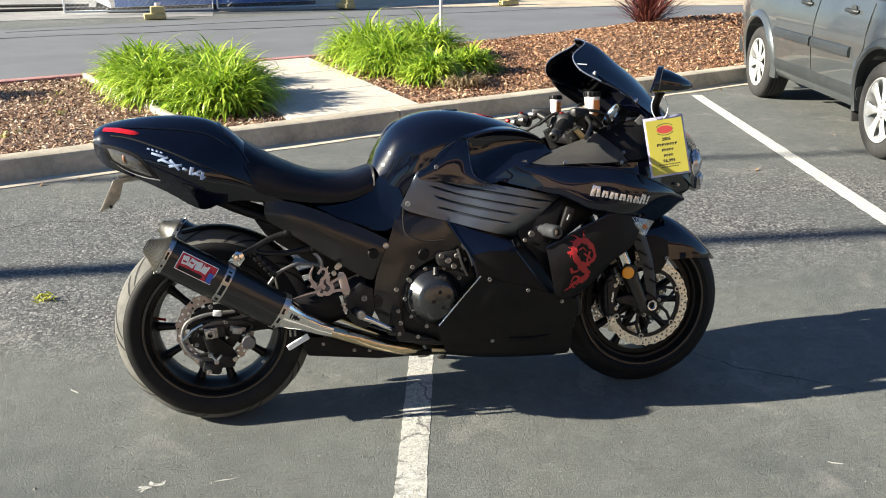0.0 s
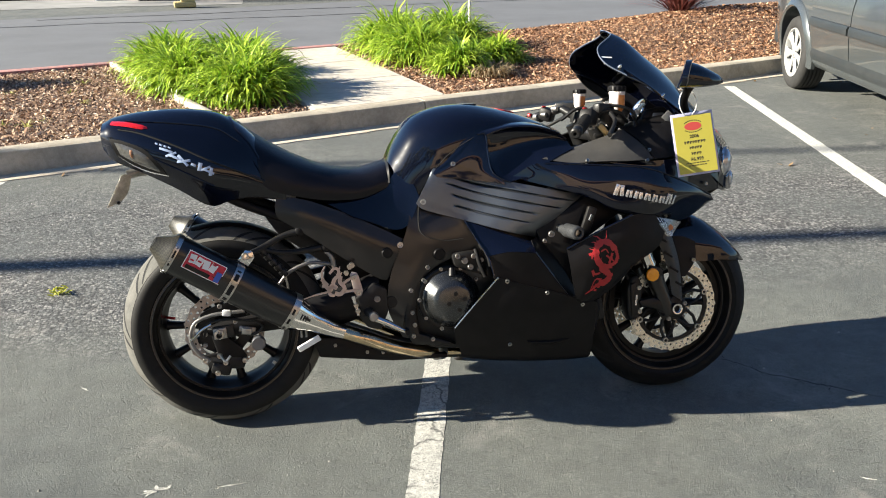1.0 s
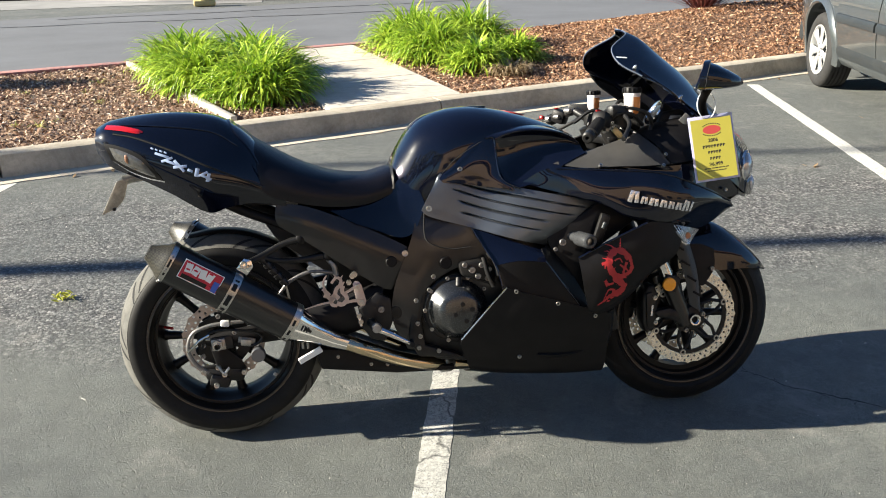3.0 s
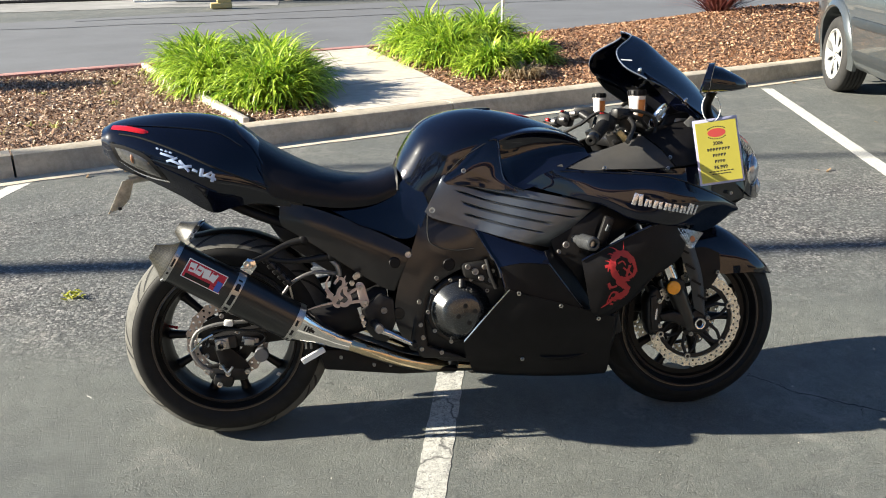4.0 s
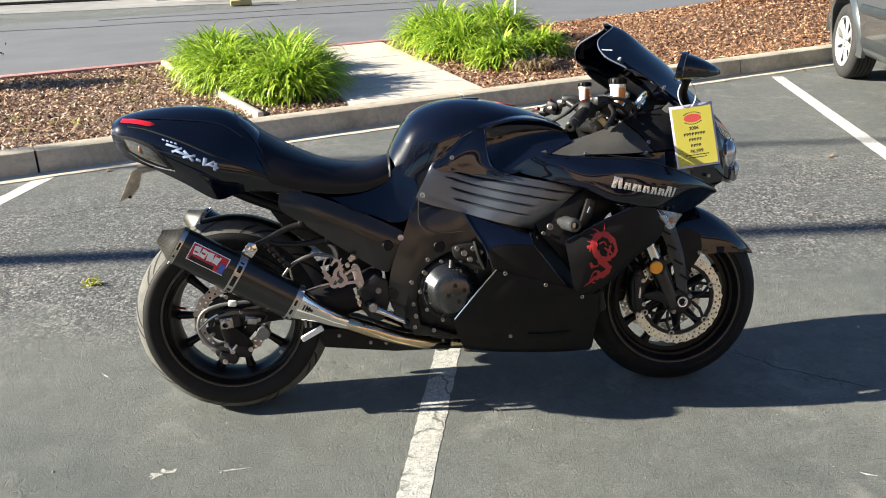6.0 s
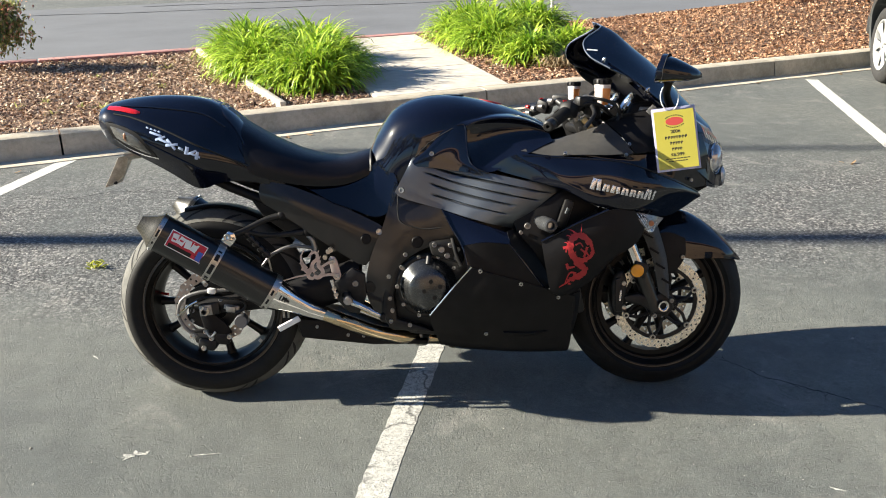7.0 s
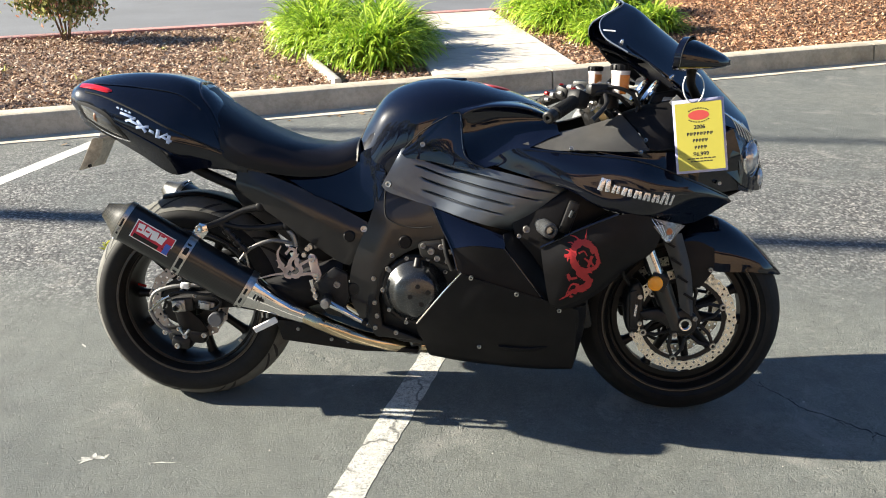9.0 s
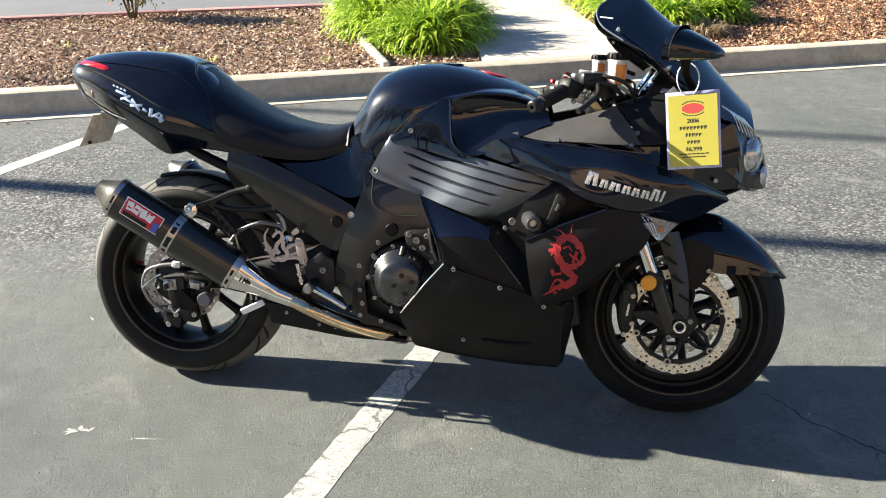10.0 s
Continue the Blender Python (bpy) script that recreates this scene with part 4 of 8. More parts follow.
label_white = material("label_white", (0.8, 0.8, 0.8), 0.4)
label_blue = material("label_blue", (0.05, 0.12, 0.5), 0.4)
orange_lens = material("amber_reflector", (1.0, 0.36, 0.005), 0.15, coat=0.6, vary=0.1, scale=90)
red_lens = material("red_lens", (0.5, 0.01, 0.015), 0.12, coat=0.8, vary=0.1, scale=90)
clear_lens = material("smoked_clear_lens", (0.09, 0.088, 0.083), 0.08, coat=1.0, vary=0.4, scale=60)
screen_mat = material("dark_tinted_screen", (0.0015, 0.0022, 0.0065), 0.4, coat=1.0, coat_rough=0.012, spec=0.0, vary=0.1, coat_ior=1.85)
screen_rim = material("screen_edge_acrylic", (0.12, 0.14, 0.18), 0.25, coat=0.6, vary=0.1)
mirror_glass = material("mirror_glass", (0.85, 0.85, 0.86), 0.03, 1.0)
fluid_cup = material("fluid_cup", (0.88, 0.8, 0.76), 0.3, coat=0.4, vary=0.06)
fluid_orange = material("fluid_orange", (0.85, 0.3, 0.07), 0.3, coat=0.4, vary=0.1)
white_plastic = material("white_plastic", (0.8, 0.8, 0.8), 0.4)
red_anodised = material("red_anodised", (0.45, 0.02, 0.02), 0.3, 0.7)


def carbon_material(name, base, gloss_amount):
    """Woven carbon cloth under lacquer."""
    m = bpy.data.materials.new(name)
    m.use_nodes = True
    nt = m.node_tree
    b = nt.nodes["Principled BSDF"]
    c = node(nt, "ShaderNodeTexChecker", Scale=190.0)
    nt.links.new(local(nt), c.inputs["Vector"])
    c.inputs["Color1"].default_value = (*base, 1)
    c.inputs["Color2"].default_value = (*(v * 0.45 for v in base), 1)
    nt.links.new(c.outputs["Color"], b.inputs["Base Color"])
    b.inputs["Roughness"].default_value = 0.38
    b.inputs["Coat Weight"].default_value = gloss_amount
    b.inputs["Coat Roughness"].default_value = 0.06
    bumped(nt, b, c.outputs["Fac"], 0.12, 0.001)
    return m


carbon = carbon_material("carbon_sleeve", (0.0065, 0.0065, 0.0075), 0.5)
carbon_bright = carbon_material("carbon_end_cap", (0.045, 0.041, 0.03), 0.25)

bike = thing("motorcycle", BIKE, "black sport motorcycle parked on its side stand with price tag", "motorcycle")


def bolt(p, parent=None, r=0.007, way=(0, -1, 0), mat=None, name="bolt"):
    """A socket-head screw facing along way."""
    q = Vector(way).normalized().to_track_quat("-Y", "Z").to_matrix().to_4x4()
    bm = lathe([(r * 0.45, 0.001), (r * 0.5, -0.004), (r * 0.9, -0.0045), (r, -0.003), (r, 0.004), (0, 0.004)], 12)
    add(bm, lathe([(0, 0.001), (r * 0.45, 0.001)], 8))
    bmesh.ops.transform(bm, matrix=Matrix.Translation(p) @ q, verts=bm.verts)
    return part(name, bm, mat or dull_steel, parent or bike)


# ---------------- wheels ----------------
def ring_plate(r_in, r_out, y, thick, petals=0, depth=0.0, seg=120):
    """A flat ring, its rims scalloped when petals are asked for."""
    rings = []
    for s in range(seg):
        a = 2 * math.pi * s / seg
        w = 1 - depth * abs(math.sin(petals * a / 2)) ** 0.6 if petals else 1
        wi = 1 + 0.6 * depth * abs(math.sin(petals * a / 2)) if petals else 1
        rings.append([(r * math.cos(a), yy, r * math.sin(a)) for r, yy in ((r_out * w, y - thick / 2), (r_out * w, y + thick / 2), (r_in * wi, y + thick / 2), (r_in * wi, y - thick / 2))])
    bm = bmesh.new()
    rows = [[bm.verts.new(p) for p in r] for r in rings]
    for i in range(seg):
        a, b = rows[i], rows[(i + 1) % seg]
        for j in range(4):
            bm.faces.new((a[j], a[(j + 1) % 4], b[(j + 1) % 4], b[j]))
    bmesh.ops.recalc_face_normals(bm, faces=bm.faces)
    return bm


def drilled_disc(name, r_in, r_out, y, mat, parent, holes, rows, petals, depth, centre):
    ob = part(name, ring_plate(r_in, r_out, y, 0.005, petals, depth), mat, parent, smooth=False)
    cutters = bmesh.new()
    for k in range(holes):
        a = 2 * math.pi * k / holes
        for j in range(rows):
            f = (j + 0.75) / (rows + 0.5)
            r = r_in + (r_out - r_in) * f
            aa = a + j * math.pi / holes
            add(cutters, lathe([(0, -0.02), (0.004, -0.02), (0.004, 0.02), (0, 0.02)], 8, pose(r * math.cos(aa), y, r * math.sin(aa))))
    cut(ob, [cutters])
    return ob


def wheel(name, x, z, R, half, lip_r, first, label, crown):
    """A cast wheel: hub, barrel, spokes, tyre with rounded crown and dark strips for grooves."""
    centre = pose(x, 0, z)
    h = half
    hub = lathe([(0, -0.055), (0.022, -0.055), (0.03, -0.05), (0.034, -0.03), (0.036, 0.03), (0.03, 0.05), (0, 0.05)], 28)
    top = part(name, hub, rim_paint, bike, label)
    top.matrix_local = centre
    lip = h - 0.012
    q = lip_r - 0.2325
    rim = lathe([(0.231 + q, -lip), (0.2315 + q, -lip - 0.006), (0.224 + q, -lip - 0.007), (0.217 + q, -lip + 0.003), (0.214 + q, -lip + 0.016), (0.205 + q, -lip + 0.018), (0.199 + q, -lip * 0.45), (0.183, -0.024), (0.183, 0.024), (0.205 + q, lip - 0.02), (0.214 + q, lip - 0.004), (0.224 + q, lip + 0.007), (0.2315 + q, lip + 0.006), (0.231 + q, lip), (0.222 + q, lip - 0.005), (0.199, 0.02), (0.199, -0.02), (0.222 + q, -lip + 0.005), (0.231 + q, -lip)], 84)
    part("rim", rim, rim_paint, top)
    for r0 in (lip_r, lip_r - 0.0145):
        d0 = 0.0 if r0 == lip_r else 0.0235
        part("rim_lip", lathe([(r0, -lip - 0.0065 + d0), (r0 + 0.001, -lip - 0.002 + d0), (r0 - 0.0065, -lip - 0.0085 + d0), (r0 - 0.0085, -lip - 0.006 + d0), (r0, -lip - 0.0065 + d0)], 84), rim_lip, top, "worn bronze rim edge")
    for k in range(5):
        for off in (0, 31):
            rings = []
            for f, w, t, yy in ((0.0, 0.02, 0.024, -0.01), (0.3, 0.0135, 0.019, -0.012), (0.65, 0.0115, 0.016, -0.008), (0.9, 0.0135, 0.018, -0.003), (1.0, 0.019, 0.021, 0.0)):
                r = 0.028 + f * 0.16
                rings.append([(r, yy + t * math.sin(q), w * math.cos(q)) for q in [math.pi * 2 * j / 12 for j in range(12)]])
            part("spoke", loft(rings), rim_paint, top).matrix_local = pose(0, 0, 0, 0, -(first + off + 72 * k), 0)
    # tyre: sidewall, then crown
    prof = [(lip_r - 0.0105, -lip + 0.004), (lip_r - 0.0005, -lip), (lip_r + 0.0125, -h + 0.004), (R - 0.055, -h), (R - 0.04, -h + 0.004)]
    n = 12
    edge_r, edge_y = R - 0.04, h - 0.004
    for k in range(1, 2 * n):
        f = -1 + k / n
        prof.append((R - (R - edge_r) * abs(f) ** 2.15, edge_y * f))
    prof += [(R - 0.04, h - 0.004), (R - 0.055, h), (lip_r + 0.0125, h - 0.004), (lip_r - 0.0005, lip), (lip_r - 0.0105, lip - 0.004)]
    part("tyre", lathe(prof, 96), rubber, top)
    scuffed = lathe([(R - (R - edge_r) * abs(f) ** 2.15 + 0.0012, edge_y * f) for f in [-0.93 + 1.86 * k / 18 for k in range(19)]], 96)
    part("tread", scuffed, crown, top, "dusty scuffed tread band")
    # curved grooves: their shade laid on as dark strips, mirrored about the middle, two alternating lengths
    for long in (0, 1):
        for s in (1, -1):
            groove_strip = bmesh.new()
            line = []
            for j in range(11):
                f = 0.06 + 0.84 * j / 10 if long else 0.42 + 0.5 * j / 10
                line.append(Vector((R * (0.36 * (j / 10) ** 1.2 if long else 0.17 * (j / 10)), edge_y * f)))
            rows = []
            for j, q in enumerate(line):
                t = (line[min(j + 1, 10)] - line[max(j - 1, 0)]).normalized()
                half_w = 0.005 * math.sin(math.pi * (0.12 + 0.8 * j / 10)) ** 0.7
                row = []
                for e in (-1, 1):
                    g = q + Vector((-t.y, t.x)) * half_w * e
                    f = min(1.0, abs(g.y) / edge_y)
                    r = R - (R - edge_r) * f ** 2.15 + 0.0017
                    row.append(groove_strip.verts.new((r * math.cos(g.x / R), s * g.y, r * math.sin(g.x / R))))
                rows.append(row)
            for p0, p1 in zip(rows, rows[1:]):
                groove_strip.faces.new((p0[0], p0[1], p1[1], p1[0]))
            bmesh.ops.remove_doubles(groove_strip, verts=groove_strip.verts, dist=1e-5)
            first = part("groove_strip", groove_strip, groove_black, top, smooth=False)
            for k in range(10):
                a0 = 360 * (k + (0.25 if s > 0 else 0) + 0.5 * long) / 10
                ob = first if k == 0 else new("groove_strip", first.data)
                ob.parent = top
                ob.matrix_local = pose(0, 0, 0, 0, -a0, 0)
    return top


RX, RZ, FX, FZ = -0.735, 0.309, 0.735, 0.298
rear_wheel = wheel("rear_wheel", RX, RZ, 0.313, 0.096, 0.224, 179, "black cast rear wheel with wide tyre", tread_rubber)
front_wheel = wheel("front_wheel", FX, FZ, 0.302, 0.062, 0.2325, 211, "black cast front wheel with wave brake discs", rubber)

for s in (-1, 1):
    d = drilled_disc("brake_disc", 0.126, 0.158, s * 0.083, disc_steel, front_wheel, 40, 2, 28, 0.03, FX)
    part("disc_carrier", ring_plate(0.03, 0.058, s * 0.078, 0.008, 6, 0.14), engine_black, d)
    part("carrier_ring", ring_plate(0.114, 0.1255, s * 0.08, 0.007), engine_black, d)
    for k in range(6):
        a = 2 * math.pi * k / 6 + 0.35
        for b in (-0.2, 0.2):
            part("carrier_arm", tube([(0.055 * math.cos(a + 2 * b), s * 0.078, 0.055 * math.sin(a + 2 * b)), (0.09 * math.cos(a + 1.1 * b), s * 0.08, 0.09 * math.sin(a + 1.1 * b)), (0.122 * math.cos(a), s * 0.083, 0.122 * math.sin(a))], 0.0055, 8), engine_black, d)
    for k in range(6):
        a = 2 * math.pi * k / 6 + 0.35
        part("disc_button", lathe([(0.005, -0.003), (0.0055, -0.008), (0.0095, -0.008), (0.0105, -0.006), (0.0105, 0.006), (0.0, 0.006)], 14, pose(0.121 * math.cos(a), s * 0.083, 0.121 * math.sin(a))), steel, d)
rd = drilled_disc("brake_disc", 0.088, 0.125, -0.088, old_disc, rear_wheel, 30, 2, 15, 0.045, RX)
part("disc_carrier", ring_plate(0.045, 0.09, -0.082, 0.006, 5, 0.12), engine_black, rd)
part("valve", tube([(-0.19, -0.02, 0.035), (-0.155, -0.03, 0.03)], [0.004, 0.0045], 8), red_anodised, rear_wheel, "red valve cap")
part("balance_weight", box(0.03, 0.004, 0.012, pose(0.15, -0.06, -0.13, 0, 40, 0), 0.002), dull_steel, rear_wheel)

# ---------------- swingarm, rear brake, chain ----------------
for s in (-1, 1):
    rings = []
    for x, z, hh, w in ((-0.785, 0.316, 0.012, 0.012), (-0.74, 0.318, 0.026, 0.016), (-0.66, 0.328, 0.028, 0.018), (-0.52, 0.348, 0.036, 0.022), (-0.38, 0.37, 0.06, 0.028), (-0.26, 0.41, 0.065, 0.03)):
        rings.append([(x, s * 0.118 + w * math.cos(q) * (1 if abs(math.cos(q)) > 0.5 else 1.2), z + hh * math.sin(q)) for q in [2 * math.pi * j / 14 for j in range(14)]])
    part("swingarm", loft(rings), matte, bike)
part("swingarm_bridge", box(0.1, 0.24, 0.1, pose(-0.36, 0, 0.4), 0.02), frame_black, bike)
part("axle_plate", box(0.062, 0.012, 0.04, pose(-0.735, -0.142, 0.316, 0, -6, 0), 0.005), engine_black, bike)
axle_nut = part("axle_nut", lathe([(0.007, -0.012), (0.0095, -0.017), (0.0095, -0.004), (0.0155, -0.004), (0.0162, 0.006), (0, 0.006)], 6, pose(-0.748, -0.158, 0.312, 0, 20, 0)), steel, bike)
part("axle_washer", box(0.04, 0.006, 0.034, pose(-0.746, -0.150, 0.313, 0, -6, 0), 0.002), dull_steel, axle_nut)
part("chain_adjuster", box(0.05, 0.01, 0.022, pose(-0.665, -0.144, 0.318, 0, 10, 0), 0.004), alloy, bike)
part("swingarm_spool", lathe([(0.0, -0.036), (0.019, -0.036), (0.021, -0.033), (0.021, -0.012), (0.012, -0.01), (0.012, 0.03), (0, 0.03)], 24, pose(-0.633, -0.14, 0.28)), material("spool_grey", (0.16, 0.165, 0.18), 0.35, 0.6), bike)
cal = box(0.115, 0.05, 0.04, pose(-0.735, -0.105, 0.212, 0, 4, 0), 0.014)
add(cal, box(0.06, 0.06, 0.04, pose(-0.75, -0.108, 0.196, 0, 12, 0), 0.012))
rear_cal = part("rear_caliper", cal, engine_black, bike)
for x, z in ((-0.795, 0.228), (-0.678, 0.222), (-0.76, 0.186), (-0.735, 0.218), (-0.752, 0.24)):
    bolt((x, -0.138, z), rear_cal, 0.0085, mat=steel)
part("bleed_pipe", tube([(-0.752, -0.14, 0.245), (-0.735, -0.148, 0.225), (-0.72, -0.145, 0.24)], 0.004, 8, 8), steel, rear_cal)
part("caliper_bracket", plate([(-0.775, 0.30), (-0.76, 0.325), (-0.735, 0.30), (-0.69, 0.262), (-0.67, 0.228), (-0.70, 0.212), (-0.80, 0.218), (-0.81, 0.238), (-0.76, 0.245)], -0.122, -0.11, bevel=0.004), matte, bike)
for pts in ([(-0.835, -0.135, 0.285), (-0.80, -0.14, 0.325), (-0.77, -0.145, 0.33)], [(-0.795, -0.142, 0.30), (-0.775, -0.145, 0.345), (-0.72, -0.15, 0.356), (-0.66, -0.15, 0.35), (-0.60, -0.14, 0.36)], [(-0.69, -0.15, 0.312), (-0.645, -0.152, 0.306), (-0.62, -0.15, 0.326), (-0.64, -0.148, 0.345), (-0.70, -0.146, 0.352)]):
    part("brake_line", tube(pts, 0.0042, 8, 16), steel if pts[0][0] < -0.83 else engine_black, bike)
part("adjuster_block", box(0.03, 0.014, 0.02, pose(-0.667, -0.15, 0.316, 0, 6, 0), 0.003), dull_steel, bike)
for x, z in ((-0.79, 0.31), (-0.792, 0.277), (-0.744, 0.395), (-0.70, 0.345)):
    bolt((x, -0.14, z), bike, 0.007, mat=alloy)
part("brake_hose", tube([(-0.67, -0.148, 0.378), (-0.724, -0.15, 0.376), (-0.772, -0.15, 0.37), (-0.818, -0.15, 0.349), (-0.834, -0.145, 0.30), (-0.815, -0.14, 0.255), (-0.78, -0.135, 0.225)], 0.0058, 10, 30), hose_grey, bike)
part("hose_fitting", box(0.026, 0.018, 0.018, pose(-0.724, -0.151, 0.376, 0, 4, 0), 0.004), white_plastic, bike, "pale hose clip")
part("hose_guide", tube([(-0.835, -0.15, 0.295), (-0.80, -0.154, 0.328), (-0.77, -0.156, 0.345)], 0.0035, 8, 10), chrome, bike)
part("brake_hose", tube([(-0.562, -0.135, 0.455), (-0.53, -0.138, 0.49), (-0.47, -0.135, 0.514), (-0.40, -0.13, 0.506)], 0.0056, 10, 24), hose_grey, bike)
part("hose_elbow", tube([(-0.396, -0.14, 0.50), (-0.402, -0.14, 0.53), (-0.42, -0.138, 0.55)], [0.008, 0.009, 0.007], 10, 12), alloy, bike)
part("brake_line", tube([(-0.535, -0.14, 0.43), (-0.542, -0.145, 0.47), (-0.55, -0.145, 0.495)], 0.0035, 8, 10), steel, bike)
part("chain_guard", plate([(-0.74, 0.42), (-0.5, 0.44), (-0.36, 0.47), (-0.36, 0.45), (-0.5, 0.42), (-0.74, 0.4)], 0.1, 0.13, bevel=0.004), matte, bike)
part("shock_absorber", tube([(-0.42, -0.02, 0.28), (-0.36, -0.02, 0.6)], 0.035, 16), engine_black, bike)
part("suspension_link", box(0.16, 0.09, 0.05, pose(-0.38, 0, 0.235, 0, 8, 0), 0.015), engine_black, bike)

# hugger over the rear tyre
hug = []
for y in (-0.03, -0.02, 0.0, 0.07, 0.085):
    row = []
    for a in (106, 92, 76, 57, 38):
        r = 0.329 - (0.006 if y in (-0.03, 0.085) else 0.0) - abs(y) * 0.08
        row.append((RX + r * math.cos(radians(a)), y, RZ + r * math.sin(radians(a)) * 0.99))
    hug.append(row)
part("rear_hugger", surf(hug, 24, 14, 0.004), matte, bike)

# ---------------- fork and front brake ----------------
STEER = Vector((-math.sin(radians(23)), 0, math.cos(radians(23))))
for s in (-1, 1):
    foot = Vector((0.705, s * 0.108, 0.30))
    lower = tube([foot - STEER * 0.02, foot + STEER * 0.06, foot + STEER * 0.15], [0.027, 0.027, 0.03], 20)
    leg = part("fork_leg", lower, frame_black, bike)
    part("fork_tube", tube([foot + STEER * 0.13, foot + STEER * 0.27], 0.0215, 20), chrome, leg)
    part("fork_upper", tube([foot + STEER * 0.26, foot + STEER * 0.66], 0.027, 20), engine_black, leg)
    # axle clamp and caliper mount
    part("axle_clamp", plate([(0.69, 0.325), (0.725, 0.345), (0.765, 0.325), (0.77, 0.285), (0.745, 0.262), (0.712, 0.268), (0.66, 0.3), (0.61, 0.31), (0.6, 0.33), (0.65, 0.34)], s * 0.098, s * 0.128, bevel=0.006), engine_black, leg)
    # guard with ribs in front of the leg
    guard = surf([[foot + STEER * 0.05 + Vector((0.03, s * 0.02, 0)), foot + STEER * 0.16 + Vector((0.05, s * 0.022, 0)), foot + STEER * 0.285 + Vector((0.052, s * 0.022, 0))],
                  [foot + STEER * 0.03 + Vector((0.05, s * 0.03, 0)), foot + STEER * 0.16 + Vector((0.075, s * 0.03, 0)), foot + STEER * 0.285 + Vector((0.085, s * 0.03, 0))],
                  [foot + STEER * 0.02 + Vector((0.06, s * 0.01, 0)), foot + STEER * 0.16 + Vector((0.1, s * 0.01, 0)), foot + STEER * 0.285 + Vector((0.115, s * 0.005, 0))]], 14, 10, 0.004)
    g = part("fork_guard", guard, grey_plastic, leg)
    for k in range(4):
        c = foot + STEER * (0.09 + 0.055 * k) + Vector((0.066, s * 0.034, 0))
        part("guard_rib", box(0.036, 0.004, 0.008, Matrix.Translation(c + Vector((0, s * -0.003, 0))) @ pose(0, 0, 0, 0, 30, 0), 0.0015), matte, g)
    # radial caliper
    cal = plate([(0.575, 0.41), (0.6, 0.42), (0.615, 0.38), (0.612, 0.31), (0.6, 0.262), (0.575, 0.258), (0.562, 0.3), (0.56, 0.37)], s * 0.06, s * 0.122, bevel=0.012, seg=3)
    add(cal, plate([(0.57, 0.39), (0.59, 0.395), (0.6, 0.28), (0.575, 0.28)], s * 0.12, s * 0.13, bevel=0.004))
    c = part("front_caliper", cal, engine_black, leg)
    part("caliper_badge", box(0.006, 0.002, 0.035, pose(0.589, s * 0.131, 0.335, 0, 6, 0)), silver_badge, c)
    for x, z in ((0.603, 0.295), (0.6, 0.375), (0.583, 0.262)):
        bolt((x, s * 0.126, z), c, 0.0075, (0, s, 0), steel)
    part("reflector_mount", box(0.05, 0.02, 0.05, pose(0.65, s * 0.128, 0.42, 0, 20, 0), 0.006), engine_black, leg)
    ref = part("side_reflector", lathe([(0, -0.006), (0.018, -0.006), (0.021, -0.004), (0.022, 0.002), (0, 0.002)], 28, pose(0.637, s * 0.148, 0.421, 180 if s > 0 else 0)), orange_lens, leg, "round amber reflector")
    part("brake_hose", tube([(0.575, s * 0.1, 0.4), (0.55, s * 0.11, 0.44), (0.555, s * 0.12, 0.5), (0.575, s * 0.11, 0.56)], 0.006, 8, 16), engine_black, leg)
    part("hose_clip", box(0.02, 0.015, 0.012, pose(0.548, s * 0.118, 0.46), 0.003), steel, leg)
axle = part("front_axle", lathe([(0.012, -0.012), (0.013, -0.017), (0.018, -0.017), (0.0195, -0.013), (0.0195, 0.26), (0, 0.26)], 28, pose(0.732, -0.122, 0.298)), frame_black, bike)
part("axle_bore", lathe([(0.0118, -0.02), (0.0138, -0.0215), (0.0178, -0.0215), (0.0185, -0.018), (0.0118, -0.012)], 28, pose(0.732, -0.118, 0.298)), chrome, axle)
for x, z in ((0.76, 0.315), (0.705, 0.265)):
    bolt((x, -0.13, z), axle, 0.0075, mat=dull_steel)
part("lower_yoke", box(0.07, 0.26, 0.04, pose(0.56, 0, 0.645, 0, -23, 0), 0.012), engine_black, bike)
part("upper_yoke", box(0.08, 0.27, 0.03, pose(0.475, 0, 0.885, 0, -23, 0), 0.01), engine_black, bike)

# ---------------- front mudguard ----------------
f = []
for y, g in ((-0.094, 1.0), (-0.088, 0.66), (-0.07, 0.3), (-0.038, 0.07), (0.0, 0.0), (0.038, 0.07), (0.07, 0.3), (0.088, 0.66), (0.094, 1.0)):
    crown = [(0.672, 0.560), (0.74, 0.594), (0.812, 0.599), (0.87, 0.577), (0.94, 0.528), (0.99, 0.478), (1.03, 0.430)]
    skirt = [(0.694, 0.520), (0.755, 0.482), (0.812, 0.450), (0.862, 0.447), (0.915, 0.446), (0.972, 0.439), (1.018, 0.427)]
    taper = (0.98, 1.0, 1.0, 0.97, 0.86, 0.66, 0.25)
    f.append([(c[0] + (k[0] - c[0]) * g, y * w, c[1] + (k[1] - c[1]) * g) for c, k, w in zip(crown, skirt, taper)])
part("front_mudguard", surf(f, 30, 34, 0.004), gloss, bike, "glossy black front mudguard")
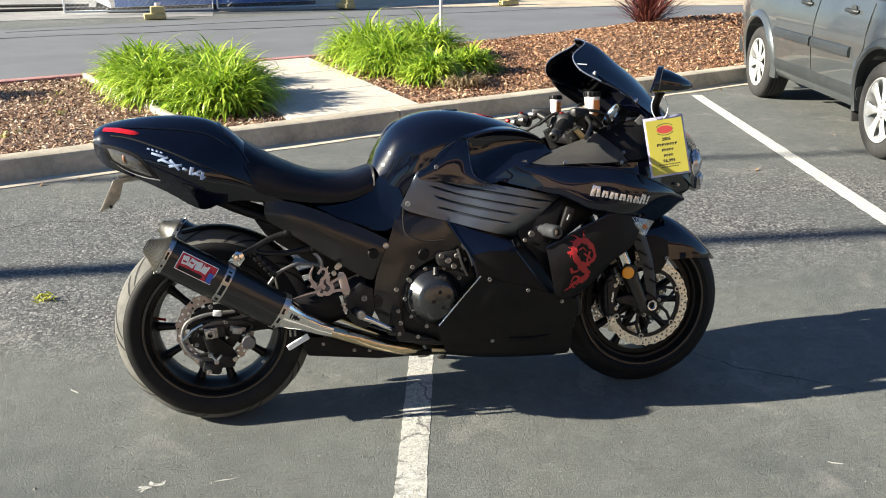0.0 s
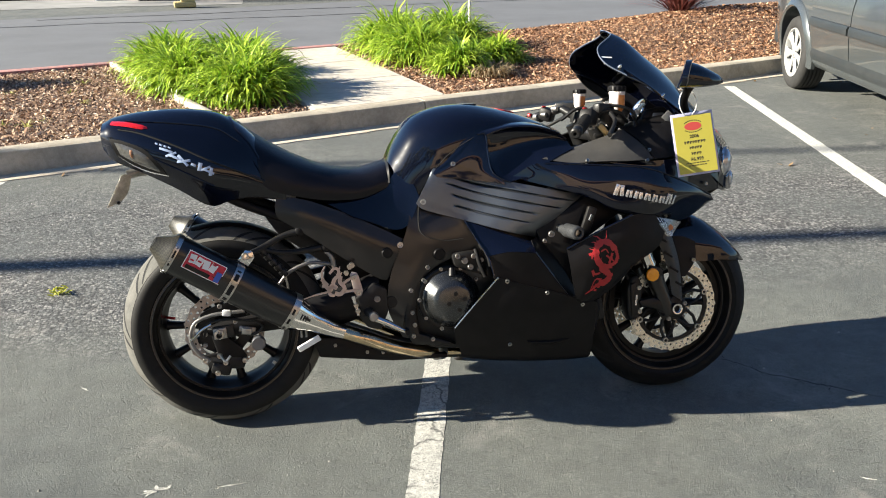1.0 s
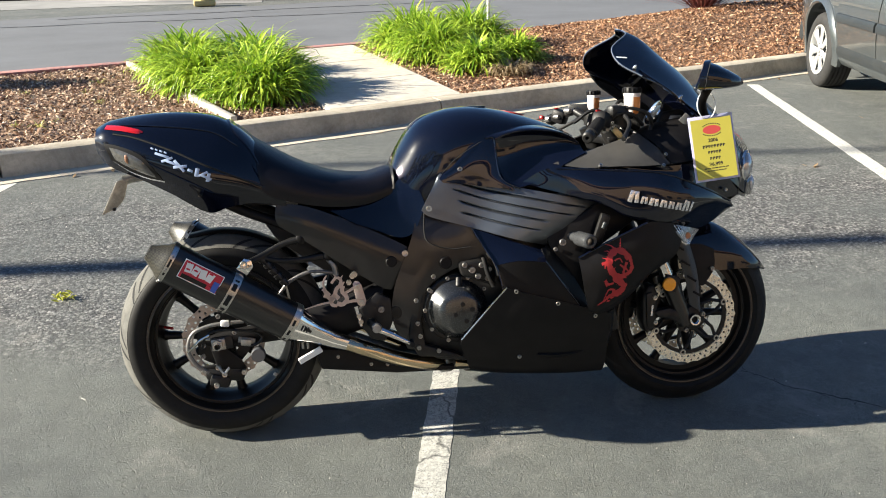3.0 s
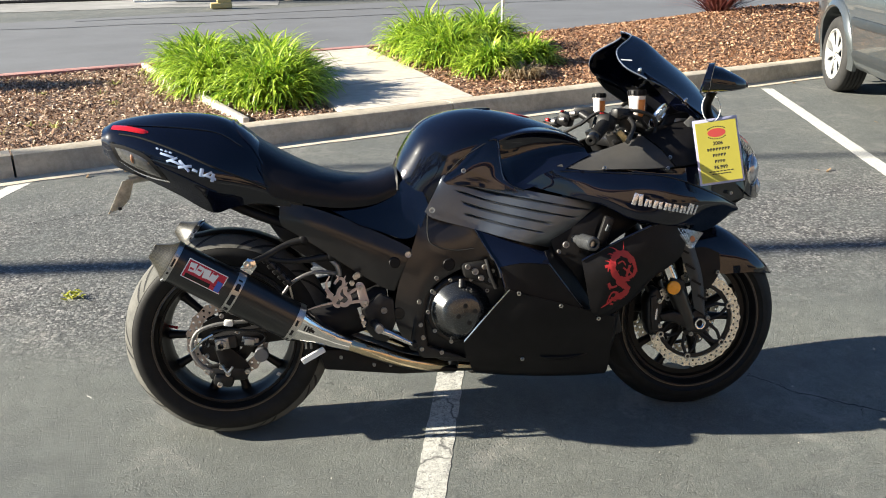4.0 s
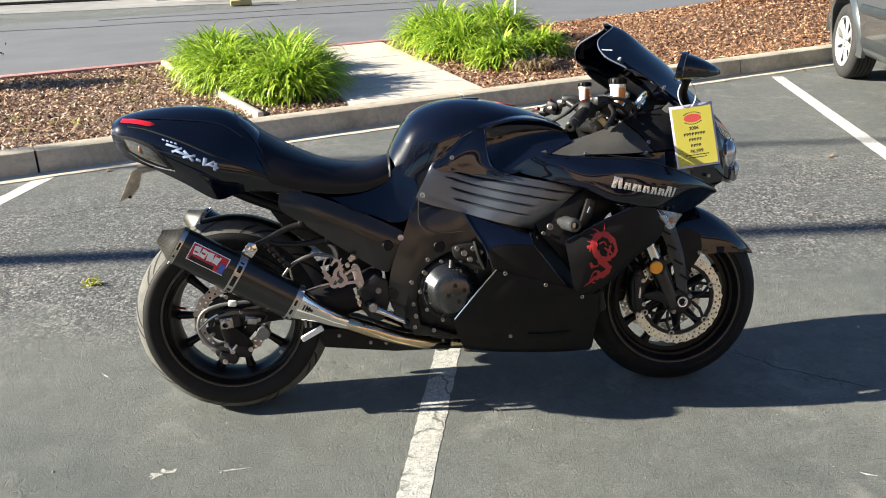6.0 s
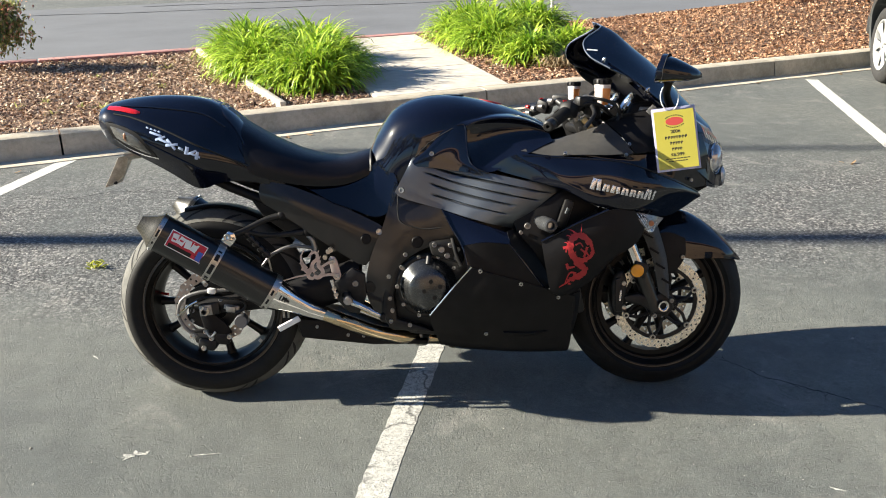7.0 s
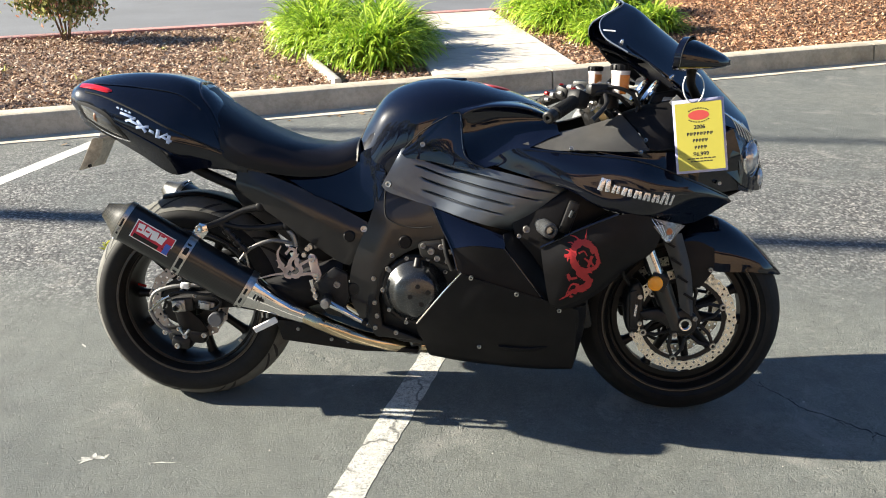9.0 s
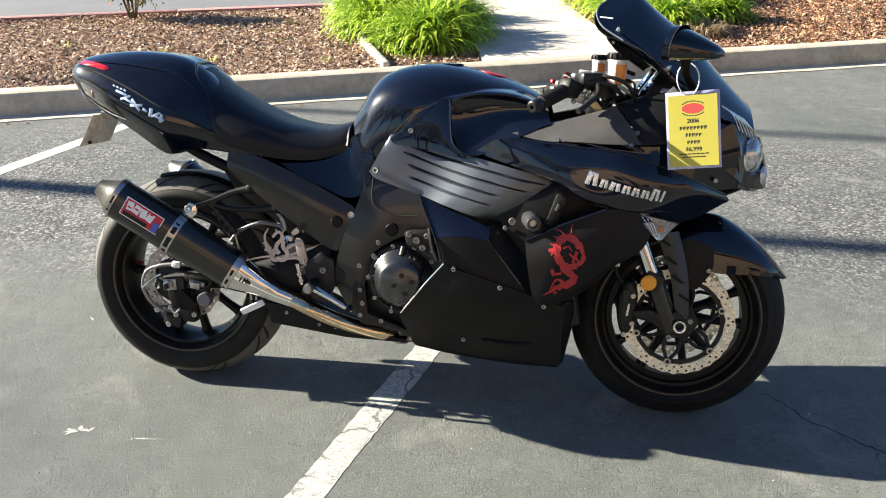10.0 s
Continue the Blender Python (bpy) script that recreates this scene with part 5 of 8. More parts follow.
for s in (-1, 1):
    part("mudguard_stay", surf([[(0.70, s * 0.085, 0.53), (0.76, s * 0.088, 0.535), (0.81, s * 0.088, 0.515)], [(0.70, s * 0.098, 0.47), (0.755, s * 0.1, 0.465), (0.81, s * 0.095, 0.455)], [(0.73, s * 0.1, 0.40), (0.755, s * 0.1, 0.40), (0.775, s * 0.098, 0.40)]], 10, 10, 0.004), matte, bike)
    bolt((0.80, s * 0.101, 0.455), bike, 0.007, (0, s, 0))

# ---------------- bodywork ----------------
def skin(sections, nu=36, nv=40, thick=0.0):
    """A left-right symmetrical shell: each section is x and (half width, height) pairs from the crown outwards."""
    curves = []
    for x, prof in sections:
        dx = [p[2] if len(p) > 2 else 0.0 for p in prof]
        right = [(x + d, -p[0], p[1]) for p, d in zip(prof, dx)]
        left = [(x + d, p[0], p[1]) for p, d in zip(prof, dx)][::-1]
        curves.append(left + (right[1:] if prof[0][0] == 0 else right))
    return surf(curves, nu, nv, thick)


def both_sides(name, curves, nu, nv, thick, mat, label="", parent=None):
    """A panel on the right side and its mirrored twin on the left."""
    right = part(name, surf(curves, nu, nv, thick), mat, parent or bike, label)
    part(name, surf(curves, nu, nv, thick, mirror=True), mat, parent or bike, label)
    return right


# fuel tank
tank = part("fuel_tank", skin([
    (-0.222, [(0, 0.80), (0.05, 0.80), (0.084, 0.785), (0.108, 0.75), (0.125, 0.70)]),
    (-0.195, [(0, 0.865), (0.05, 0.86), (0.09, 0.835), (0.122, 0.775), (0.135, 0.70)]),
    (-0.14, [(0, 0.938), (0.07, 0.93), (0.128, 0.885), (0.15, 0.80), (0.145, 0.70)]),
    (-0.06, [(0, 0.974), (0.085, 0.962), (0.155, 0.91), (0.172, 0.82), (0.155, 0.70)]),
    (0.04, [(0, 0.983), (0.09, 0.97), (0.16, 0.92), (0.172, 0.83), (0.155, 0.72)]),
    (0.15, [(0, 0.966), (0.09, 0.953), (0.15, 0.916), (0.153, 0.84), (0.145, 0.74)]),
    (0.25, [(0, 0.937), (0.085, 0.925), (0.142, 0.892), (0.148, 0.83), (0.14, 0.75)]),
    (0.335, [(0, 0.90), (0.075, 0.892), (0.13, 0.866), (0.143, 0.82), (0.138, 0.75)])], 44, 44), gloss, bike, "glossy black rounded fuel tank")
part("tank_rear_lip", skin([(-0.226, [(0, 0.80), (0.06, 0.80), (0.105, 0.785), (0.128, 0.75)]), (-0.216, [(0, 0.815), (0.062, 0.812), (0.11, 0.795), (0.133, 0.75)])], 24, 4, 0.003), matte, tank)
part("tank_badge", lathe([(0, 0.0015), (0.03, 0.001), (0.04, 0.0), (0.041, -0.004), (0, -0.004)], 30, pose(0.17, 0, 0.9615, 0, 12, 0) @ pose(0, 0, 0, 90)), red_decal, tank, "round red badge on the tank")
part("filler_cap", lathe([(0, 0.002), (0.03, 0.002), (0.036, 0.001), (0.038, -0.01), (0, -0.01)], 28, pose(0.05, 0, 0.9825, 90)), gloss, tank)

# shoulder crease on the tank side, with its scooped front below
def tank_side(line, lift):
    out = []
    for x, z in line:
        place, normal = skin_hit(tank, x, z)
        out.append(place + normal * lift)
    return out


CREASE = [(-0.078, 0.795), (-0.03, 0.842), (0.062, 0.893), (0.18, 0.918), (0.265, 0.913), (0.333, 0.885)]
both_sides("tank_front_cover", [
    [(-0.094, -0.158, 0.788), (-0.04, -0.170, 0.840), (0.011, -0.174, 0.876), (0.045, -0.175, 0.890), (0.073, -0.174, 0.893)],
    [(-0.09, -0.167, 0.782), (-0.035, -0.177, 0.812), (0.01, -0.182, 0.834), (0.045, -0.185, 0.842), (0.076, -0.186, 0.842)],
    [(-0.084, -0.171, 0.774), (-0.03, -0.181, 0.786), (0.015, -0.187, 0.790), (0.052, -0.192, 0.789), (0.086, -0.197, 0.787)],
    [(-0.076, -0.173, 0.766), (-0.02, -0.183, 0.762), (0.03, -0.190, 0.755), (0.075, -0.199, 0.750), (0.128, -0.214, 0.742)]], 24, 20, 0.003, gloss, "glossy black cover beside the fuel tank")
both_sides("tank_scoop", [
    tank_side([(0.05, 0.9), (0.11, 0.916), (0.17, 0.928), (0.24, 0.926), (0.30, 0.906), (0.334, 0.884)], -0.002),
    [(0.073, -0.176, 0.890), (0.115, -0.178, 0.906), (0.17, -0.180, 0.915), (0.24, -0.178, 0.913), (0.30, -0.170, 0.896), (0.336, -0.163, 0.874)],
    [(0.077, -0.176, 0.874), (0.12, -0.168, 0.889), (0.178, -0.164, 0.896), (0.245, -0.164, 0.893), (0.30, -0.165, 0.880), (0.338, -0.166, 0.866)],
    [(0.08, -0.176, 0.840), (0.125, -0.164, 0.846), (0.185, -0.162, 0.856), (0.25, -0.165, 0.862), (0.305, -0.170, 0.863), (0.34, -0.173, 0.859)],
    [(0.086, -0.184, 0.806), (0.13, -0.180, 0.798), (0.19, -0.183, 0.812), (0.255, -0.190, 0.831), (0.31, -0.190, 0.844), (0.342, -0.186, 0.850)],
    [(0.101, -0.203, 0.772), (0.14, -0.214, 0.751), (0.19, -0.219, 0.765), (0.245, -0.221, 0.796), (0.31, -0.208, 0.829), (0.345, -0.198, 0.843)]], 34, 40, 0.003, gloss, "glossy black scooped panel ahead of the tank")
for s in (-1, 1):
    part("scoop_lip", tube([(0.05, s * 0.175, 0.893), (0.074, s * 0.178, 0.892), (0.079, s * 0.186, 0.842), (0.087, s * 0.197, 0.788), (0.108, s * 0.208, 0.763), (0.145, s * 0.216, 0.748)], 0.0032, 8, 26), gloss, tank)

# cover between seat, tank and frame
both_sides("side_cover", [
    [(-0.46, -0.132, 0.716), (-0.33, -0.13, 0.712), (-0.235, -0.126, 0.735), (-0.205, -0.124, 0.775), (-0.175, -0.132, 0.79)],
    [(-0.40, -0.15, 0.69), (-0.30, -0.15, 0.675), (-0.225, -0.148, 0.68), (-0.18, -0.146, 0.71), (-0.145, -0.147, 0.745)],
    [(-0.335, -0.164, 0.655), (-0.27, -0.165, 0.632), (-0.21, -0.166, 0.61), (-0.165, -0.164, 0.625), (-0.128, -0.16, 0.70)]], 22, 14, 0.004, gloss)

# seat
seat = part("seat", skin([
    (-0.665, [(0, 0.945), (0.06, 0.938), (0.108, 0.906, 0.012), (0.14, 0.868, 0.03), (0.162, 0.82, 0.05)]),
    (-0.635, [(0, 0.918), (0.065, 0.911), (0.118, 0.882, 0.008), (0.147, 0.842, 0.018), (0.164, 0.8, 0.03)]),
    (-0.585, [(0, 0.885), (0.07, 0.879), (0.132, 0.852), (0.166, 0.8), (0.168, 0.75)]),
    (-0.50, [(0, 0.838), (0.08, 0.833), (0.146, 0.805), (0.17, 0.76), (0.164, 0.722)]),
    (-0.40, [(0, 0.80), (0.085, 0.797), (0.14, 0.775), (0.158, 0.735), (0.15, 0.705)]),
    (-0.30, [(0, 0.79), (0.075, 0.788), (0.125, 0.77), (0.145, 0.735), (0.14, 0.708)]),
    (-0.225, [(0, 0.808), (0.06, 0.806), (0.105, 0.79), (0.126, 0.762), (0.128, 0.735)]),
    (-0.205, [(0, 0.80), (0.055, 0.798), (0.095, 0.785), (0.115, 0.765), (0.118, 0.745)])], 40, 40), seat_vinyl, bike, "black vinyl rider seat")

# tail unit
tail = part("tail_fairing", skin([
    (-1.055, [(0, 0.95), (0.05, 0.945), (0.085, 0.925), (0.09, 0.90), (0.06, 0.87)]),
    (-1.02, [(0, 0.966), (0.06, 0.96), (0.105, 0.935), (0.118, 0.885), (0.08, 0.835)]),
    (-0.94, [(0, 0.98), (0.065, 0.973), (0.125, 0.935), (0.15, 0.86), (0.1, 0.80)]),
    (-0.85, [(0, 0.985), (0.07, 0.977), (0.135, 0.925), (0.172, 0.835), (0.12, 0.755)]),
    (-0.755, [(0, 0.978), (0.075, 0.97), (0.14, 0.91), (0.183, 0.805), (0.125, 0.70)]),
    (-0.69, [(0, 0.955), (0.075, 0.95), (0.14, 0.895), (0.178, 0.795), (0.14, 0.715)]),
    (-0.62, [(0, 0.90), (0.075, 0.90), (0.14, 0.86), (0.17, 0.78), (0.15, 0.725)]),
    (-0.53, [(0, 0.79), (0.08, 0.795), (0.132, 0.775), (0.154, 0.74), (0.148, 0.712)])], 44, 44), gloss, bike, "glossy black tail fairing with solo hump")
part("tail_underside", skin([(-1.04, [(0, 0.855), (0.05, 0.86), (0.075, 0.87)]), (-0.9, [(0, 0.775), (0.07, 0.785), (0.11, 0.795)]), (-0.75, [(0, 0.70), (0.08, 0.70), (0.125, 0.705)]), (-0.68, [(0, 0.735), (0.08, 0.725), (0.14, 0.725)]), (-0.5, [(0, 0.70), (0.08, 0.70), (0.14, 0.712)])], 16, 20, 0.003), matte, tail)
for s in (-1, 1):
    edge = [Vector((-0.692, 0, 0.9575)), Vector((-0.688, s * 0.05, 0.9535))]
    for x, z in ((-0.668, 0.925), (-0.64, 0.893), (-0.612, 0.85), (-0.592, 0.805)):
        place, normal = skin_hit(tail, x, z, s)
        edge.append(place + normal * 0.001)
    part("hump_edge", tube(edge, [0.005, 0.005, 0.0045, 0.004, 0.003, 0.002], 8, 26), gloss, tail)


def skin_patch(name, ob, outline_a, outline_b, nu, nv, lift, mat, label=""):
    """A lens or trim strip that follows the skin of ob between two short curves of x and z, on both sides."""
    for side in (-1, 1):
        a = catmull([(x, 0, z) for x, z in outline_a], nu)
        b = catmull([(x, 0, z) for x, z in outline_b], nu)
        rows = []
        for v in range(nv):
            g = v / (nv - 1)
            row = []
            for k in range(nu):
                q = a[k].lerp(b[k], g)
                place, normal = skin_hit(ob, q.x, q.z, side)
                swell = math.sin(math.pi * min(1, max(0, g))) * math.sin(math.pi * k / (nu - 1)) * lift
                row.append(place + normal * (0.0012 + swell))
            rows.append(row)
        bm = loft(rows, False, False)
        bmesh.ops.recalc_face_normals(bm, faces=bm.faces)
        part(name, bm, mat, ob, label)


skin_patch("tail_light", tail, [(-1.022, 0.952), (-0.98, 0.9505), (-0.935, 0.942), (-0.918, 0.935)], [(-1.026, 0.942), (-0.98, 0.937), (-0.935, 0.929), (-0.918, 0.931)], 18, 6, 0.004, red_lens, "long red tail light strip")
skin_patch("signal_frame", tail, [(-1.028, 0.905), (-0.98, 0.895), (-0.92, 0.868), (-0.875, 0.81)], [(-1.01, 0.855), (-0.965, 0.825), (-0.915, 0.806), (-0.87, 0.797)], 18, 8, 0.0, matte)
skin_patch("rear_turn_signal", tail, [(-1.012, 0.893), (-0.975, 0.883), (-0.925, 0.858), (-0.89, 0.815)], [(-0.998, 0.858), (-0.96, 0.835), (-0.918, 0.816), (-0.888, 0.806)], 16, 8, 0.006, clear_lens, "smoked clear turn signal lens")
skin_patch("signal_bulb", tail, [(-0.972, 0.878), (-0.955, 0.873)], [(-0.968, 0.846), (-0.95, 0.84)], 6, 5, 0.009, material("amber_bulb", (0.22, 0.1, 0.05), 0.3, coat=0.5))
skin_patch("signal_edge", tail, [(-1.008, 0.856), (-0.962, 0.825), (-0.915, 0.806), (-0.865, 0.796)], [(-1.004, 0.852), (-0.96, 0.821), (-0.914, 0.802), (-0.866, 0.792)], 16, 3, 0.002, silver_badge)
badge_blue = material("pale_blue_badge", (0.38, 0.47, 0.65), 0.35, coat=0.5, vary=0.1)
BADGE = [(-0.888, 0.895, 0.009, 0.006, 30), (-0.876, 0.891, 0.009, 0.006, 30), (-0.864, 0.887, 0.009, 0.006, 28), (-0.852, 0.883, 0.009, 0.006, 28),
         (-0.862, 0.876, 0.042, 0.0085, 20), (-0.848, 0.864, 0.034, 0.0085, -18), (-0.836, 0.855, 0.042, 0.0085, 24),
         (-0.815, 0.846, 0.044, 0.0095, 50), (-0.813, 0.844, 0.04, 0.0095, -4), (-0.786, 0.833, 0.016, 0.009, 26),
         (-0.768, 0.827, 0.012, 0.03, 14), (-0.744, 0.813, 0.034, 0.0085, 26), (-0.752, 0.822, 0.03, 0.008, -22), (-0.738, 0.812, 0.01, 0.03, 14)]
for x, z, w, h, turn in BADGE:
    part("badge_bar", box(w * 0.95, 0.0012, h * 0.8, on_skin(tail, x - 0.003, z - 0.007, 0.0014, -1, turn), 0.0003), badge_blue, tail)
for s in (-1, 1):
    seam = []
    for p in catmull([(-1.0, 0, 0.929), (-0.937, 0, 0.917), (-0.831, 0, 0.877), (-0.74, 0, 0.834), (-0.62, 0, 0.782), (-0.545, 0, 0.745)], 30):
        place, normal = skin_hit(tail, p.x, p.z, s)
        seam.append(place + normal * 0.0006)
    part("tail_seam", tube(seam, 0.0024, 6), groove_black, tail)
    part("tail_ledge", tube([p + Vector((0, s * 0.0008, 0.0042)) for p in seam], 0.0022, 8), gloss, tail)
    fold = []
    for p in catmull([(-0.9, 0, 0.846), (-0.818, 0, 0.805), (-0.734, 0, 0.762)], 14):
        place, normal = skin_hit(tail, p.x, p.z, s)
        fold.append(place + normal * 0.0006)
    part("tail_fold", tube(fold, 0.003, 8), gloss, tail)
    ridge = []
    for p in catmull([(-0.98, 0, 0.952), (-0.85, 0, 0.945), (-0.73, 0, 0.928), (-0.66, 0, 0.888)], 22):
        place, normal = skin_hit(tail, p.x, p.z, s)
        ridge.append(place + normal * 0.0012)
    part("tail_ridge", tube(ridge, 0.0022, 8), gloss, tail)
# number plate and its arm
arm = part("plate_bracket", tube([(-0.90, 0.0, 0.80), (-0.955, -0.02, 0.80), (-1.0, -0.03, 0.792)], 0.014, 10, 8), dull_steel, bike)
plate_steel = material("plate_back", (0.44, 0.41, 0.35), 0.38, 0.6, vary=0.4, scale=40, dust=0.2)
npl = part("number_plate", box(0.003, 0.178, 0.105, pose(-1.033, 0.02, 0.745, 0, 26, 0), 0.001), plate_steel, bike, "small rear number plate tilted under the tail")
part("plate_flange", surf([[(-1.01, -0.07, 0.793), (-0.996, -0.066, 0.795), (-0.982, -0.06, 0.79)], [(-1.03, -0.07, 0.745), (-1.014, -0.066, 0.745), (-0.996, -0.058, 0.742)], [(-1.057, -0.07, 0.698), (-1.037, -0.067, 0.706), (-1.016, -0.062, 0.716)]], 10, 12, 0.003), plate_steel, npl, "bright folded steel flange")
bolt((-1.022, -0.072, 0.712), npl, 0.005, mat=engine_black)
for k in range(5):
    part("plate_bar", box(0.001, 0.02, 0.045, pose(-1.0355, 0.02, 0.744, 0, 26, 0) @ pose(0, -0.06 + 0.03 * k, 0)), label_blue, npl)

# frame covers
both_sides("frame_cover", [
    [(-0.56, -0.142, 0.722), (-0.47, -0.15, 0.708), (-0.335, -0.156, 0.655), (-0.20, -0.158, 0.588), (-0.178, -0.158, 0.568)],
    [(-0.565, -0.145, 0.68), (-0.47, -0.162, 0.66), (-0.34, -0.17, 0.60), (-0.22, -0.17, 0.54), (-0.186, -0.165, 0.525)],
    [(-0.555, -0.142, 0.653), (-0.47, -0.155, 0.60), (-0.37, -0.16, 0.53), (-0.27, -0.162, 0.465), (-0.237, -0.158, 0.452)]], 22, 14, 0.005, frame_black, "matte black frame cover")
part("cover_cap", lathe([(0, -0.006), (0.014, -0.006), (0.017, -0.003), (0.017, 0.004), (0, 0.004)], 20, pose(-0.235, -0.171, 0.54)), matte, bike)
part("subframe_rail", tube([(-0.76, -0.1, 0.755), (-0.66, -0.104, 0.70), (-0.50, -0.112, 0.64), (-0.30, -0.12, 0.58)], 0.015, 10, 10), matte, bike)
part("subframe_rail", tube([(-0.76, 0.1, 0.755), (-0.66, 0.104, 0.70), (-0.50, 0.112, 0.64), (-0.30, 0.12, 0.58)], 0.015, 10, 10), matte, bike)
part("inner_mudguard", plate([(-0.60, 0.66), (-0.30, 0.64), (-0.25, 0.42), (-0.33, 0.40), (-0.42, 0.50), (-0.56, 0.60)], -0.1, 0.1, bevel=0.01), matte, bike)
both_sides("main_frame", [
    [(-0.15, -0.15, 0.70), (-0.06, -0.16, 0.665), (0.03, -0.18, 0.628), (0.10, -0.19, 0.61)],
    [(-0.175, -0.168, 0.60), (-0.10, -0.178, 0.58), (0.0, -0.18, 0.56), (0.08, -0.185, 0.555)],
    [(-0.225, -0.17, 0.47), (-0.16, -0.178, 0.46), (-0.13, -0.176, 0.455), (-0.11, -0.165, 0.48)],
    [(-0.235, -0.165, 0.36), (-0.18, -0.172, 0.35), (-0.155, -0.17, 0.35), (-0.15, -0.155, 0.36)],
    [(-0.19, -0.15, 0.265), (-0.165, -0.155, 0.262), (-0.15, -0.152, 0.262), (-0.14, -0.145, 0.265)]], 16, 24, 0.012, frame_black, "matte black main frame")
part("frame_seam", tube([(-0.133, -0.162, 0.685), (-0.135, -0.17, 0.62), (-0.12, -0.178, 0.59), (-0.06, -0.183, 0.572), (0.0, -0.186, 0.575)], 0.002, 6, 20), groove_black, bike)
part("frame_plug", lathe([(0, -0.008), (0.016, -0.008), (0.019, -0.004), (0.019, 0.004), (0, 0.004)], 20, pose(-0.075, -0.18, 0.53)), matte, bike)
part("pivot_plug", lathe([(0, -0.006), (0.017, -0.006), (0.02, -0.002), (0.02, 0.006), (0, 0.006)], 20, pose(-0.225, -0.166, 0.385)), engine_black, bike)

# ribbed side panel
def ribbed_panel():
    """The slatted satin panel: four long grooves pressed into one sheet."""
    top = [(-0.098, -0.166, 0.772), (-0.072, -0.167, 0.796), (0.04, -0.172, 0.769), (0.18, -0.214, 0.741), (0.29, -0.228, 0.718), (0.41, -0.192, 0.694)]
    mid = [(-0.118, -0.176, 0.735), (-0.07, -0.178, 0.738), (0.04, -0.186, 0.70), (0.16, -0.226, 0.672), (0.26, -0.235, 0.652), (0.36, -0.2, 0.632)]
    low = [(-0.143, -0.18, 0.688), (-0.115, -0.184, 0.668), (0.0, -0.193, 0.635), (0.08, -0.221, 0.612), (0.15, -0.231, 0.593), (0.225, -0.208, 0.573)]
    nu, nv = 90, 60
    a, b, c = catmull(top, nu), catmull(mid, nu), catmull(low, nu)
    rows = []
    for v in range(nv):
        g = v / (nv - 1)
        row = []
        for k in range(nu):
            p = a[k] * (1 - g) * (1 - 2 * g) + b[k] * 4 * g * (1 - g) + c[k] * g * (2 * g - 1)
            h = k / (nu - 1)
            dent = 0.0
            for j in range(4):
                centre = 0.2 + 0.195 * j - 0.03 * h
                start, end = 0.2 + 0.035 * j, 0.95 - 0.05 * j
                if start < h < end:
                    wide = 0.022 * min(1.0, (h - start) / 0.05) * min(1.0, (end - h) / 0.25)
                    if wide > 0:
                        dent = max(dent, 0.008 * max(0.0, 1 - ((g - centre) / wide) ** 2) * min(1, wide / 0.012))
            row.append(p + Vector((0, dent, 0)))
        rows.append(row)
    bm = loft(rows, False, False)
    bmesh.ops.recalc_face_normals(bm, faces=bm.faces)
    bmesh.ops.solidify(bm, geom=bm.faces[:], thickness=0.006)
    return bm


seam = []
for p in catmull([(x, 0, z) for x, z in CREASE], 30):
    place, normal = skin_hit(tank, p.x, p.z)
    seam.append(place + normal * 0.0042)
part("tank_seam", tube(seam, 0.0011, 6), groove_black, tank)
rp = part("ribbed_panel", ribbed_panel(), satin, bike, "satin black side panel with four long ribs", angle=60)
left = ribbed_panel()
bmesh.ops.scale(left, vec=(1, -1, 1), verts=left.verts)
part("ribbed_panel", left, satin, bike, "satin black side panel with four long ribs", angle=60)
bolt((-0.122, -0.188, 0.694), rp, 0.009, (-0.2, -1, 0.1))
bolt((-0.028, -0.186, 0.806), tank, 0.007, (0, -1, 0.2))
bolt((-0.194, -0.168, 0.562), bike, 0.01, (0, -1, 0.1), steel)

# gloss wing below the ribbed panel, its matte lower facet and the matte lower fairing
WING_EDGE = [(0.002, -0.197, 0.635), (0.03, -0.23, 0.583), (0.06, -0.264, 0.531), (0.077, -0.272, 0.473)]
WING_RIM = [(0.203, -0.282, 0.54), (0.26, -0.275, 0.465), (0.319, -0.266, 0.39)]
both_sides("fairing_wing", [
    [(0.002, -0.195, 0.633), (0.10, -0.222, 0.6), (0.2, -0.245, 0.567)],
    [(0.03, -0.228, 0.582), (0.115, -0.248, 0.572), (0.205, -0.264, 0.553)],
    [(0.06, -0.262, 0.531), (0.127, -0.274, 0.543), (0.203, -0.28, 0.538)]], 18, 14, 0.004, gloss, "glossy black fairing wing below the ribbed panel")
both_sides("wing_lower_facet", [
    [(0.06, -0.262, 0.53), (0.127, -0.274, 0.542), (0.203, -0.28, 0.537)],
    [(0.07, -0.266, 0.50), (0.155, -0.272, 0.488), (0.26, -0.273, 0.465)],
    [(0.077, -0.27, 0.46), (0.19, -0.273, 0.43), (0.322, -0.266, 0.388)]], 16, 12, 0.004, matte, "matte lower facet of the fairing wing")
part("wing_crease", tube(WING_EDGE, 0.0026, 8, 18), gloss, bike)
part("wing_rim", tube(WING_RIM, 0.0028, 8, 16), gloss, bike)
both_sides("wing_edge", [[(0.2, -0.245, 0.572), (0.21, -0.275, 0.535), (0.265, -0.27, 0.462), (0.322, -0.264, 0.39)], [(0.215, -0.237, 0.575), (0.235, -0.255, 0.535), (0.285, -0.255, 0.46), (0.336, -0.258, 0.395)], [(0.225, -0.21, 0.58), (0.27, -0.22, 0.53), (0.32, -0.235, 0.45), (0.345, -0.24, 0.40)]], 16, 6, 0.003, matte)
